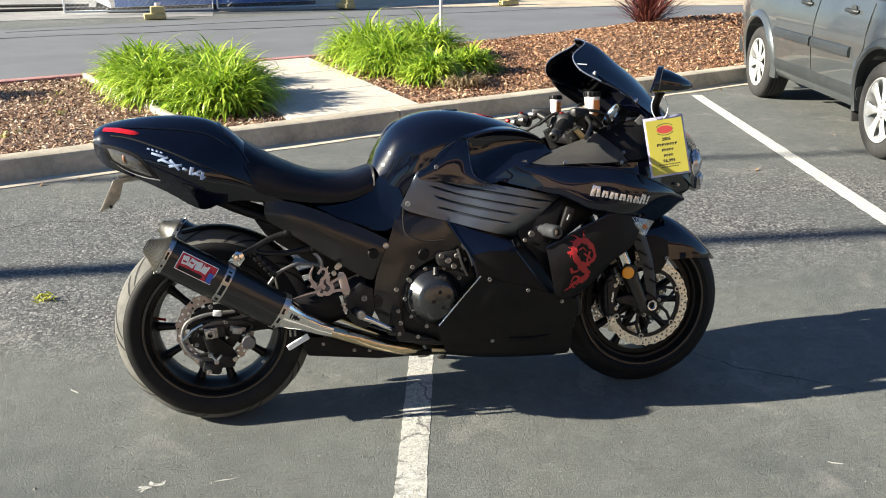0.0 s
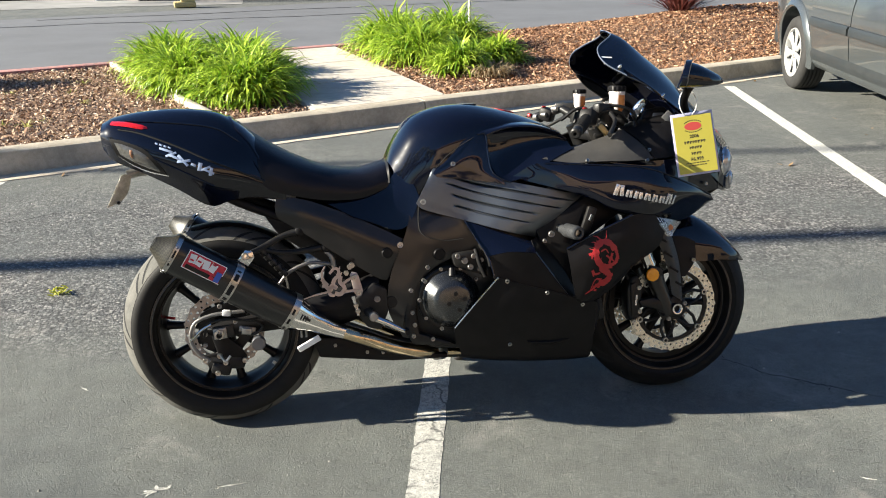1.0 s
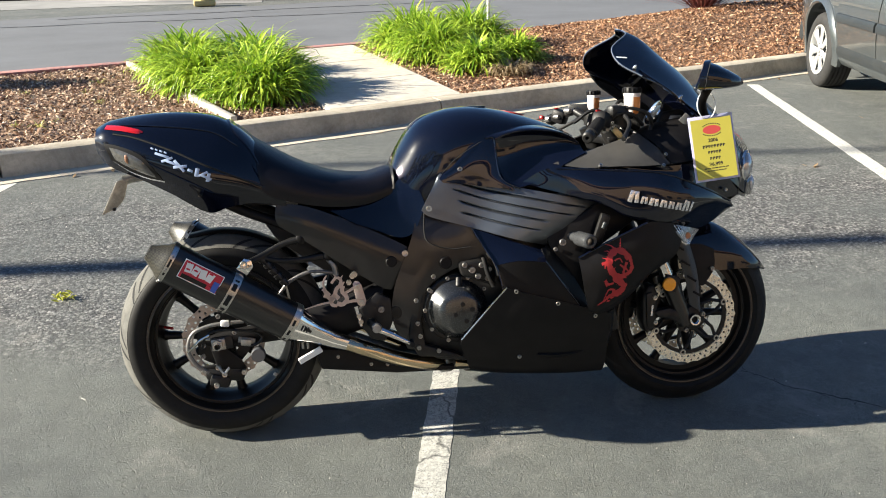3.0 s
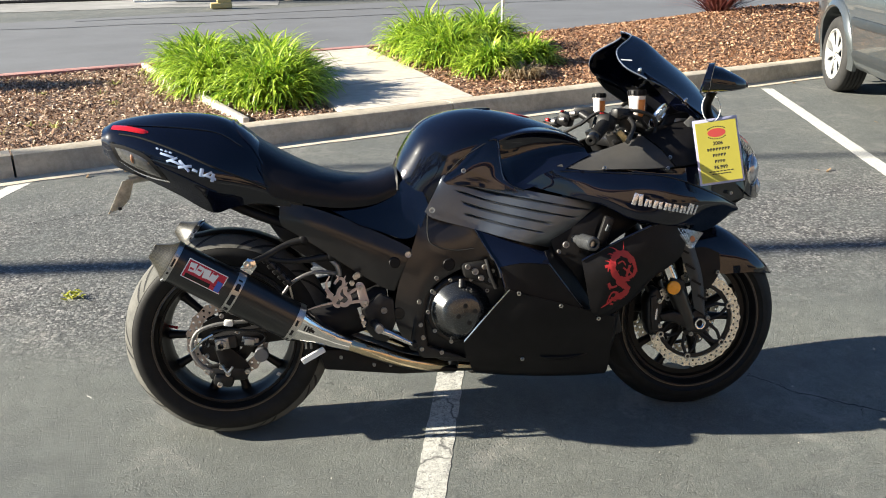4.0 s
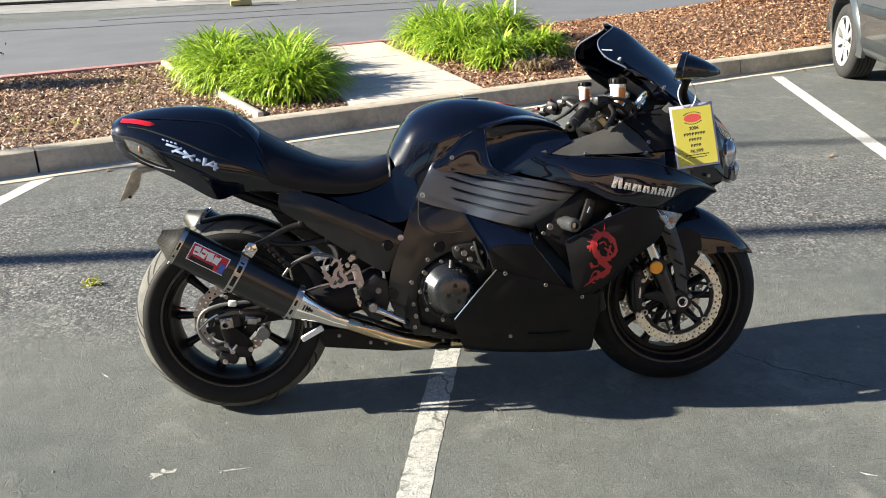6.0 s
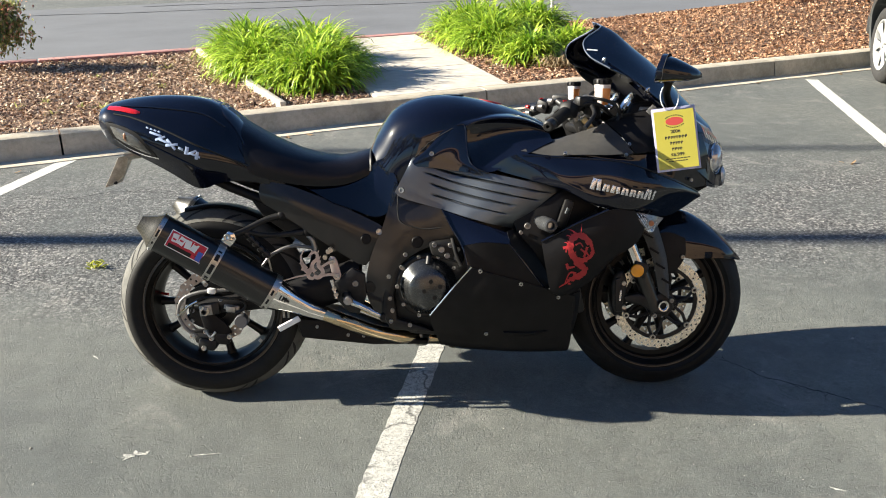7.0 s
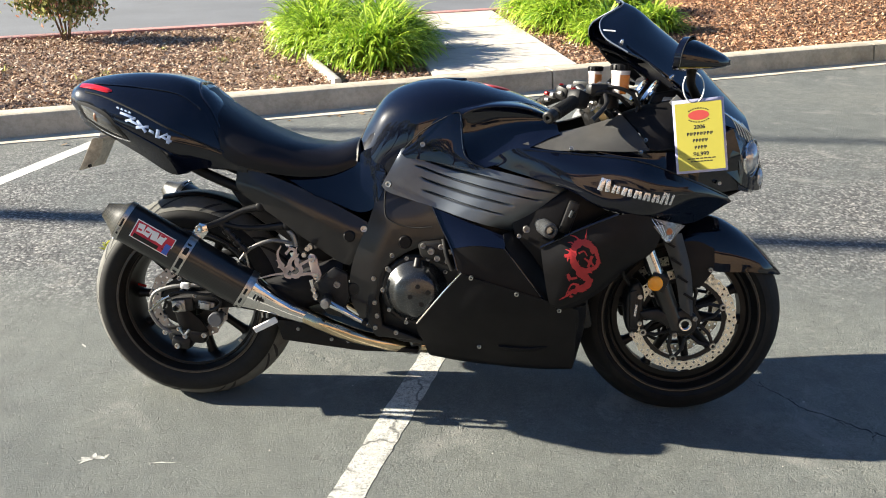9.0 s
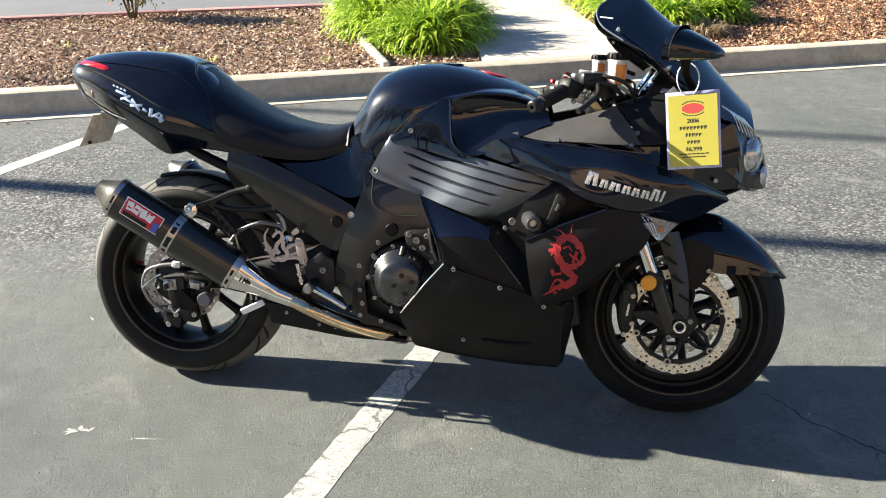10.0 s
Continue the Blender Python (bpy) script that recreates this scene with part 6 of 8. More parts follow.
# unseen left-side box and panel, added to stop sun slipping into the ground shadow
part("gap_filler", box(0.012, 0.085, 0.24, pose(0.33, 0.255, 0.59, 0, 12, 0), 0.003), matte, bike)
part("wing_light_stop", surf([[(x, -y - 0.001, z) for x, y, z in WING_EDGE], [(x + 0.012, -y - 0.05, z) for x, y, z in WING_EDGE], [(x + 0.012, 0.14, z) for x, y, z in WING_EDGE]], 12, 8, 0.003), matte, bike)
lower = both_sides("lower_fairing", [
    [(0.085, -0.279, 0.466), (0.16, -0.284, 0.443), (0.24, -0.282, 0.42), (0.33, -0.272, 0.392), (0.41, -0.262, 0.368)],
    [(0.035, -0.258, 0.4), (0.13, -0.268, 0.375), (0.24, -0.268, 0.36), (0.34, -0.262, 0.348), (0.415, -0.25, 0.335)],
    [(-0.035, -0.22, 0.305), (0.09, -0.232, 0.295), (0.22, -0.238, 0.288), (0.34, -0.235, 0.28), (0.41, -0.23, 0.275)],
    [(-0.02, -0.188, 0.24), (0.1, -0.195, 0.226), (0.22, -0.20, 0.212), (0.34, -0.202, 0.202), (0.412, -0.2, 0.2)],
    [(0.0, -0.15, 0.186), (0.1, -0.15, 0.17), (0.22, -0.152, 0.16), (0.32, -0.158, 0.158), (0.402, -0.165, 0.162)],
    [(0.02, -0.03, 0.168), (0.1, -0.02, 0.156), (0.22, -0.02, 0.15), (0.32, -0.02, 0.15), (0.37, -0.03, 0.16)]], 26, 34, 0.004, matte, "matte black lower fairing")
# chrome tube puts the edge highlight on the matte fairing
part("fairing_edge_glint", tube([(0.088, -0.28, 0.468), (0.035, -0.26, 0.402), (-0.037, -0.222, 0.304)], 0.0028, 8, 16), chrome, lower, "bright line drawing the glint along the lower fairing edge")
for x, z in ((0.115, 0.455), (0.24, 0.413), (0.358, 0.366), (0.141, 0.237)):
    place, normal = skin_hit(lower, x, z)
    bolt(place, lower, 0.0065, normal, steel)
both_sides("fairing_scoop", [[(0.19, -0.213, 0.25), (0.28, -0.218, 0.247), (0.37, -0.216, 0.262)], [(0.2, -0.222, 0.24), (0.28, -0.225, 0.238), (0.365, -0.222, 0.252)], [(0.22, -0.202, 0.225), (0.28, -0.204, 0.222), (0.35, -0.205, 0.235)]], 12, 6, 0.003, matte, "", lower)
part("fairing_front", surf([[(0.40, -0.262, 0.37), (0.41, -0.24, 0.30), (0.402, -0.17, 0.165)], [(0.44, -0.2, 0.37), (0.44, -0.18, 0.30), (0.42, -0.13, 0.17)], [(0.42, -0.12, 0.38), (0.42, -0.11, 0.30), (0.40, -0.08, 0.17)]], 10, 10, 0.004), matte, bike)

# side panel behind the fork with the red decal
side = both_sides("front_side_panel", [
    [(0.30, -0.285, 0.545), (0.40, -0.30, 0.598), (0.50, -0.30, 0.64), (0.57, -0.285, 0.64), (0.63, -0.265, 0.61)],
    [(0.31, -0.297, 0.48), (0.39, -0.312, 0.52), (0.48, -0.31, 0.545), (0.55, -0.295, 0.55), (0.60, -0.275, 0.54)],
    [(0.328, -0.29, 0.395), (0.36, -0.295, 0.40), (0.42, -0.29, 0.425), (0.48, -0.28, 0.455), (0.53, -0.265, 0.485)],
    [(0.345, -0.275, 0.378), (0.37, -0.277, 0.372), (0.41, -0.268, 0.385), (0.455, -0.26, 0.41), (0.50, -0.25, 0.445)]], 20, 20, 0.004, matte, "matte black side panel with red decal")
part("panel_edge", tube([(0.30, -0.287, 0.546), (0.40, -0.303, 0.6), (0.50, -0.303, 0.643)], 0.0032, 8, 14), gloss, side)


decal_lift = itertools.count()


def decal_stroke(points, w0, w1):
    """A tapering brush stroke lying on the panel, a hair above the stroke before it."""
    lift = 0.001 + 0.00006 * (next(decal_lift) % 60)
    pts = catmull([(x, 0, z) for x, z in points], 18)
    bm = bmesh.new()
    rows = []
    for k, p in enumerate(pts):
        d = (pts[min(k + 1, 17)] - pts[max(k - 1, 0)]).normalized()
        s = Vector((-d.z, 0, d.x))
        w = (w0 + (w1 - w0) * k / 17) * (1 + 0.25 * math.sin(k * 2.3))
        row = []
        for e in (-1, 1):
            q = p + s * w * e
            place, normal = skin_hit(side, q.x, q.z)
            row.append(bm.verts.new(place + normal * lift))
        rows.append(row)
    for a, b in zip(rows, rows[1:]):
        bm.faces.new((a[0], a[1], b[1], b[0]))
    return bm


BODY = [(0.443, 0.541), (0.429, 0.56), (0.407, 0.567), (0.388, 0.552), (0.384, 0.527), (0.394, 0.502), (0.415, 0.488), (0.434, 0.494)]
HAUNCH = [(0.396, 0.504), (0.405, 0.482), (0.426, 0.468), (0.432, 0.456), (0.418, 0.439), (0.396, 0.44)]
TAIL = [(0.42, 0.445), (0.392, 0.432), (0.375, 0.418), (0.355, 0.405)]
for pts, a, b in ((BODY, 0.0085, 0.0092), (HAUNCH, 0.0078, 0.0105), ([(0.434, 0.494), (0.448, 0.503), (0.452, 0.52)], 0.0058, 0.005), (TAIL, 0.0072, 0.001),
                  ([(0.429, 0.56), (0.443, 0.546), (0.45, 0.528), (0.457, 0.511)], 0.0072, 0.0029),
                  ([(0.435, 0.532), (0.432, 0.517), (0.443, 0.503)], 0.0043, 0.0019),
                  ([(0.405, 0.449), (0.385, 0.45), (0.37, 0.415)], 0.0038, 0.001),
                  ([(0.385, 0.524), (0.373, 0.531), (0.363, 0.528)], 0.0033, 0.0043),
                  ([(0.373, 0.531), (0.371, 0.515)], 0.0033, 0.001),
                  ([(0.399, 0.471), (0.382, 0.468), (0.373, 0.48)], 0.0029, 0.0043),
                  ([(0.374, 0.472), (0.379, 0.46)], 0.0029, 0.001),
                  ([(0.407, 0.566), (0.391, 0.58), (0.376, 0.584)], 0.0029, 0.0005),
                  ([(0.417, 0.567), (0.417, 0.584), (0.419, 0.601)], 0.0014, 0.0005),
                  ([(0.415, 0.526), (0.428, 0.514), (0.426, 0.501)], 0.0024, 0.0038),
                  ([(0.399, 0.538), (0.413, 0.544), (0.422, 0.532)], 0.0024, 0.0014),
                  ([(0.393, 0.555), (0.38, 0.565), (0.372, 0.564)], 0.0029, 0.0005),
                  ([(0.386, 0.534), (0.375, 0.543), (0.365, 0.546)], 0.0024, 0.0005),
                  ([(0.406, 0.48), (0.418, 0.474), (0.423, 0.483)], 0.0019, 0.0014)):
    part("decal_stroke", decal_stroke(pts, a, b), red_decal, side, "red brush stroke of a flowing decal", smooth=False)

rnd = random.Random(11)
for line, a0, far in ((BODY[1:6], -1, 0.011), (HAUNCH, 1, 0.009), (TAIL[:3], 1, 0.01)):
    pts = catmull([(x, 0, z) for x, z in line], 15)
    for k in range(1, 14):
        d = (pts[k + 1] - pts[k - 1]).normalized()
        n = Vector((-d.z, 0, d.x)) * a0 * (1 if rnd.random() < 0.8 else -1)
        base, tip = pts[k] + n * 0.004, pts[k] + n * rnd.uniform(0.8, 1.25) * far - d * rnd.uniform(0.001, 0.006)
        part("decal_stroke", decal_stroke([(base.x, base.z), ((base.x + tip.x) / 2 + 0.001, (base.z + tip.z) / 2), (tip.x, tip.z)], 0.0022, 0.0004), red_decal, side, smooth=False)

# front turn signal
both_sides("front_turn_signal", [[(0.58, -0.278, 0.632), (0.63, -0.262, 0.622), (0.69, -0.235, 0.606)], [(0.605, -0.276, 0.6), (0.64, -0.262, 0.598), (0.675, -0.242, 0.592)], [(0.635, -0.262, 0.565), (0.642, -0.26, 0.562), (0.65, -0.257, 0.565)]], 12, 10, 0.006, material("clear_indicator", (0.17, 0.165, 0.16), 0.2, coat=1.0, vary=0.6, scale=90), "clear triangular turn signal")
for s in (-1, 1):
    part("signal_bulb", lathe([(0, -0.003), (0.008, -0.002), (0.01, 0.003), (0, 0.003)], 16, pose(0.643, s * 0.263, 0.593)), material("dim_bulb", (0.4, 0.13, 0.05), 0.3, coat=0.5), bike)

for k in range(8):
    f = (k + 0.5) / 8
    x0, x1 = 0.585 + 0.1 * f, 0.634 + 0.016 * f
    part("lens_rib", tube([(x0, -0.2805 + 0.043 * f, 0.631 - 0.024 * f), ((x0 + x1) / 2, -0.278 + 0.032 * f, 0.6 - 0.006 * f), (x1, -0.2655 + 0.005 * f, 0.567)], 0.0009, 5, 6), silver_badge, bike)
# upper fairing and nose
upper = both_sides("upper_fairing", [
    [(0.15, -0.205, 0.763), (0.235, -0.235, 0.806), (0.40, -0.266, 0.795), (0.55, -0.29, 0.783), (0.70, -0.262, 0.729), (0.805, -0.198, 0.683)],
    [(0.20, -0.225, 0.748), (0.30, -0.259, 0.77), (0.43, -0.287, 0.757), (0.57, -0.304, 0.742), (0.71, -0.263, 0.708), (0.812, -0.194, 0.676)],
    [(0.30, -0.258, 0.722), (0.38, -0.283, 0.72), (0.48, -0.298, 0.712), (0.59, -0.306, 0.70), (0.715, -0.26, 0.692), (0.818, -0.19, 0.669)],
    [(0.385, -0.268, 0.695), (0.43, -0.285, 0.67), (0.49, -0.294, 0.655), (0.585, -0.293, 0.646), (0.71, -0.246, 0.668), (0.816, -0.19, 0.665)],
    [(0.40, -0.25, 0.69), (0.44, -0.255, 0.66), (0.50, -0.258, 0.64), (0.59, -0.262, 0.629), (0.71, -0.2, 0.607), (0.812, -0.183, 0.661)]], 36, 26, 0.004, gloss, "glossy black upper fairing drawn out to a point")
for s in (-1, 1):
    part("fairing_crease", tube([(0.245, s * 0.24, 0.803), (0.40, s * 0.267, 0.796), (0.55, s * 0.291, 0.784), (0.70, s * 0.263, 0.73), (0.805, s * 0.199, 0.684)], 0.0024, 8, 26), gloss, upper)
both_sides("nose_side_cover", [
    [(0.42, -0.255, 0.806), (0.55, -0.276, 0.803), (0.66, -0.262, 0.81), (0.74, -0.235, 0.835), (0.805, -0.204, 0.868)],
    [(0.46, -0.262, 0.797), (0.60, -0.276, 0.785), (0.69, -0.255, 0.775), (0.77, -0.228, 0.775), (0.832, -0.2, 0.79)],
    [(0.47, -0.265, 0.788), (0.60, -0.282, 0.765), (0.70, -0.254, 0.727), (0.77, -0.216, 0.698), (0.836, -0.186, 0.70)]], 28, 16, 0.004, gloss, "glossy black side cover behind the headlamp")
bolt((0.772, -0.23, 0.723), upper, 0.0055, (0.2, -1, 0), steel)
# plain silver letter-sized shapes, each of upright and slanted strokes
x0 = 0.446
for w, h in ((0.03, 0.035), (0.02, 0.022), (0.027, 0.022), (0.02, 0.022), (0.018, 0.022), (0.02, 0.022), (0.021, 0.033), (0.008, 0.03)):
    xm = x0 + w / 2
    zm = 0.7175 - (xm - 0.448) * 0.205 + (0.005 if h > 0.025 else 0)
    strokes = ((0, 0.85, 1, 0),) if w < 0.01 else ((-0.26, 0.44, 1, 6), (0.27, 0.4, 0.95, -8))
    for dx, sw, sh, turn in strokes:
        part("badge_bar", box(w * sw, 0.0028, h * sh, on_skin(upper, xm + dx * w, zm - dx * w * 0.2, 0.001, -1, 13 + turn), 0.0006), silver_badge, upper)
    x0 += w + 0.0045
# nose cowl with lamps
nose = part("nose_cowl", skin([
    (0.70, [(0, 0.985), (0.09, 0.975), (0.17, 0.93), (0.225, 0.86), (0.245, 0.80)]),
    (0.78, [(0, 0.935), (0.085, 0.925), (0.155, 0.885), (0.205, 0.83), (0.22, 0.76)]),
    (0.85, [(0, 0.89), (0.08, 0.882), (0.14, 0.85), (0.18, 0.79), (0.19, 0.71)]),
    (0.892, [(0, 0.84), (0.075, 0.83), (0.122, 0.80), (0.146, 0.745), (0.146, 0.695)]),
    (0.92, [(0, 0.77), (0.065, 0.765), (0.1, 0.745), (0.115, 0.72), (0.11, 0.695)]),
    (0.905, [(0, 0.70), (0.06, 0.70), (0.09, 0.698), (0.1, 0.694), (0.1, 0.688)])], 36, 30, 0.004), gloss, bike, "glossy black nose cowl")
part("chin", skin([(0.74, [(0, 0.65), (0.07, 0.648), (0.16, 0.645)]), (0.80, [(0, 0.668), (0.06, 0.668), (0.15, 0.67)]), (0.865, [(0, 0.693), (0.05, 0.693), (0.12, 0.695)])], 16, 8, 0.004), matte, nose)
lens_glass = material("headlamp_glass", (0.035, 0.036, 0.04), 0.2, coat=1.0, vary=0.6, scale=30)
both_sides("headlamp", [[(0.80, -0.198, 0.868), (0.845, -0.17, 0.855), (0.872, -0.13, 0.842)], [(0.82, -0.203, 0.81), (0.868, -0.168, 0.795), (0.90, -0.115, 0.785)], [(0.832, -0.2, 0.75), (0.88, -0.16, 0.738), (0.913, -0.1, 0.735)], [(0.835, -0.188, 0.70), (0.88, -0.15, 0.688), (0.91, -0.1, 0.69)]], 14, 16, 0.006, lens_glass, "clear headlamp lens", nose)
lamp_glass = material("lamp_bowl", (0.42, 0.43, 0.45), 0.12, 0.55, coat=1.0, vary=0.45, scale=45)
for s in (-1, 1):
    for x, y, z, r, t in ((0.868, 0.166, 0.785, 0.036, 46), (0.9, 0.12, 0.728, 0.024, 60)):
        face = pose(x, s * y, z, 0, 0, t if s < 0 else 180 - t)
        lamp = part("lamp_bowl", lathe([(0, -0.02), (r * 0.35, -0.0185), (r * 0.7, -0.013), (r * 0.95, -0.003), (r, 0.004), (0, 0.006)], 28, face @ Matrix.Diagonal((1, 1, 1.35, 1))), lamp_glass, nose, "clear lamp bowl behind the lens")
        part("lamp_ring", lathe([(r * 0.98, -0.003), (r * 1.03, -0.006), (r * 1.08, -0.002), (r * 1.05, 0.004), (r * 0.98, -0.003)], 28, face @ Matrix.Diagonal((1, 1, 1.35, 1))), chrome, lamp)
for k in range(6):
    part("vent_slat", tube([(0.768 + 0.012 * k, -0.228 + 0.0075 * k, 0.912 - 0.006 * k), (0.80 + 0.012 * k, -0.212 + 0.0075 * k, 0.89 - 0.008 * k), (0.822 + 0.011 * k, -0.205 + 0.0075 * k, 0.85 - 0.006 * k)], 0.0018, 6, 8), chrome, nose)

# grained trim between tank and nose
both_sides("cockpit_trim", [
    [(0.245, -0.205, 0.815), (0.33, -0.235, 0.802), (0.42, -0.262, 0.806), (0.50, -0.277, 0.806), (0.575, -0.279, 0.81)],
    [(0.29, -0.195, 0.83), (0.36, -0.215, 0.832), (0.43, -0.23, 0.84), (0.49, -0.244, 0.848), (0.545, -0.256, 0.854)],
    [(0.34, -0.175, 0.845), (0.40, -0.178, 0.86), (0.44, -0.181, 0.873), (0.48, -0.185, 0.886), (0.51, -0.188, 0.896)]], 20, 12, 0.004, grey_plastic, "grained dark grey trim panel")
# smooth pad ahead of the trim; the shade on it is put into its black
both_sides("cockpit_side_pad", [
    [(0.579, -0.281, 0.811), (0.61, -0.277, 0.813), (0.64, -0.271, 0.818), (0.685, -0.252, 0.83)],
    [(0.549, -0.259, 0.856), (0.59, -0.258, 0.862), (0.64, -0.25, 0.868), (0.70, -0.23, 0.878)],
    [(0.514, -0.191, 0.898), (0.57, -0.197, 0.91), (0.63, -0.2, 0.92), (0.69, -0.198, 0.928)]], 16, 12, 0.004, matte, "smooth cockpit side pad with its shade in the black")
for p in ((0.373, -0.256, 0.809), (0.551, -0.288, 0.806), (0.564, -0.27, 0.836)):
    bolt(p, bike, 0.0055, (0, -1, 0.6), steel)
both_sides("cockpit_pad", [[(0.46, -0.205, 0.848), (0.54, -0.225, 0.86), (0.64, -0.235, 0.87)], [(0.50, -0.17, 0.895), (0.57, -0.19, 0.912), (0.67, -0.20, 0.925)], [(0.56, -0.12, 0.915), (0.62, -0.14, 0.935), (0.70, -0.15, 0.945)]], 14, 10, 0.01, matte, "black padded cockpit panel")
part("cockpit_floor", skin([(0.36, [(0, 0.80), (0.1, 0.80), (0.2, 0.80)]), (0.55, [(0, 0.80), (0.12, 0.80), (0.24, 0.80)]), (0.75, [(0, 0.82), (0.12, 0.82), (0.2, 0.82)])], 10, 10, 0.004), matte, bike)

# windscreen
screen = part("windscreen", skin([
    (0.46, [(0, 1.21, 0.042), (0.055, 1.192, 0.056), (0.118, 1.147, -0.01), (0.168, 1.10, -0.004), (0.2, 1.062, 0.055)]),
    (0.53, [(0, 1.187, 0.02), (0.066, 1.172, 0.03), (0.13, 1.127), (0.18, 1.07), (0.207, 1.026, 0.06)]),
    (0.62, [(0, 1.137), (0.07, 1.124), (0.137, 1.075), (0.186, 1.015), (0.21, 0.968, 0.035)]),
    (0.70, [(0, 1.076), (0.07, 1.062), (0.132, 1.018), (0.178, 0.963), (0.205, 0.92, 0.02)]),
    (0.78, [(0, 0.994), (0.065, 0.982), (0.118, 0.948), (0.156, 0.908), (0.18, 0.878)]),
    (0.87, [(0, 0.908), (0.05, 0.9), (0.09, 0.882), (0.12, 0.862), (0.14, 0.85)])], 40, 30, 0.004), screen_mat, bike, "dark tinted windscreen swept over the nose")
part("screen_logo", box(0.034, 0.001, 0.005, on_skin(screen, 0.47, 1.118, 0.0008, -1, 6)), label_white, screen)
for s in (-1, 1):
    for x, z in ((0.50, 1.085), (0.63, 0.995), (0.74, 0.915)):
        place, normal = skin_hit(screen, x, z, s)
        part("screen_screw", lathe([(0, -0.016), (0.003, -0.014), (0.0065, -0.004), (0.008, 0.0), (0.008, 0.003), (0, 0.003)], 12, Matrix.Translation(place) @ normal.to_track_quat("-Y", "Z").to_matrix().to_4x4()), chrome, screen)
    band = []
    for k in range(14):
        x = 0.515 + 0.023 * k
        place, normal = skin_hit(screen, x, 1.079 - 0.72 * (x - 0.515) - 0.12 * (x - 0.515) ** 2, s)
        band.append(place + normal * 0.001)
    part("screen_band", tube(band, 0.0035, 8, 20), gloss, screen)
    part("screen_edge", tube([(0.502, 0.0, 1.211), (0.516, s * 0.055, 1.193), (0.45, s * 0.118, 1.148), (0.456, s * 0.168, 1.101), (0.515, s * 0.201, 1.062)], 0.0021, 8, 20), screen_rim, screen)

part("inner_cowl", surf([[(0.482, 0.196, 1.085), (0.515, 0.203, 1.068), (0.56, 0.206, 1.045), (0.62, 0.208, 0.992)], [(0.486, 0.194, 1.068), (0.51, 0.2, 1.046), (0.548, 0.203, 1.022), (0.605, 0.203, 0.985)], [(0.5, 0.19, 1.052), (0.516, 0.194, 1.035), (0.549, 0.196, 1.012), (0.6, 0.195, 0.978)]], 16, 8, 0.004), satin_trim, bike, "dark inner cowl under the screen")
part("cowl_screw", lathe([(0, -0.003), (0.005, -0.003), (0.006, 0.001), (0, 0.002)], 12, pose(0.506, 0.197, 1.06)), chrome, bike)

# mirrors
for s in (-1, 1):
    rings = []
    for x, ry, rz, cy, cz in ((0.612, 0.06, 0.038, 0.372, 1.062), (0.615, 0.068, 0.044, 0.372, 1.062), (0.632, 0.07, 0.045, 0.37, 1.061), (0.636, 0.067, 0.043, 0.37, 1.06), (0.665, 0.058, 0.037, 0.364, 1.055), (0.695, 0.044, 0.027, 0.356, 1.047), (0.72, 0.026, 0.016, 0.348, 1.041), (0.732, 0.009, 0.007, 0.344, 1.038)):
        ring = []
        for q in [2 * math.pi * j / 28 for j in range(28)]:
            c_, s_ = math.cos(q), math.sin(q)
            ring.append((x + (0.004 + 0.013 * s_) * (x < 0.635), s * (cy + ry * math.copysign(abs(c_) ** 0.8, c_)), cz + rz * (s_ if s_ > 0 else -0.82 * abs(s_) ** 0.45)))
        rings.append(ring)
    swing = pose(0.64 + (0.03 if s > 0 else 0), s * 0.372, 1.06 + (0.025 if s > 0 else 0)) @ pose(0, 0, 0, 0, -4, s * 24) @ pose(-0.64, -s * 0.372, -1.066)
    rings = [[swing @ Vector(p) for p in ring] for ring in rings]
    m = part("rear_view_mirror", loft(rings), gloss, bike, "glossy black pointed mirror")
    part("mirror_glass", plate([(0.056 * math.cos(2 * math.pi * j / 20), 0.036 * math.sin(2 * math.pi * j / 20)) for j in range(20)], 0, 0.003, swing @ pose(0.6165, s * 0.373, 1.062, 0, 17, 0) @ pose(0, 0, 0, 0, 0, -90 if s < 0 else 90)), mirror_glass, m)
    part("mirror_seam", tube([rings[2][j] for j in range(0, 28)] + [rings[2][0]], 0.0012, 6), groove_black, m)
    part("mirror_stem", tube([(0.658, s * 0.35, 1.035), (0.66, s * 0.315, 1.01), (0.672, s * 0.27, 0.98), (0.70, s * 0.225, 0.945), (0.72, s * 0.2, 0.925)], [0.015, 0.012, 0.011, 0.013, 0.022], 12, 16), stem_black, m)

# ---------------- engine and lower parts ----------------
part("crankcase", plate([(-0.17, 0.46), (-0.10, 0.49), (0.05, 0.48), (0.16, 0.42), (0.28, 0.40), (0.30, 0.24), (0.16, 0.20), (-0.10, 0.22), (-0.19, 0.30)], -0.15, 0.15, bevel=0.02), engine_black, bike)
part("cylinder_block", box(0.22, 0.36, 0.30, pose(0.13, 0, 0.52, 0, 22, 0), 0.02), engine_black, bike)
part("radiator", box(0.05, 0.40, 0.34, pose(0.40, 0, 0.46, 0, -12, 0), 0.01), engine_black, bike)
part("airbox", box(0.34, 0.28, 0.16, pose(0.12, 0, 0.70), 0.03), matte, bike)
part("engine_shade", box(0.30, 0.34, 0.16, pose(0.26, 0, 0.64, 0, 8, 0), 0.03), matte, bike)
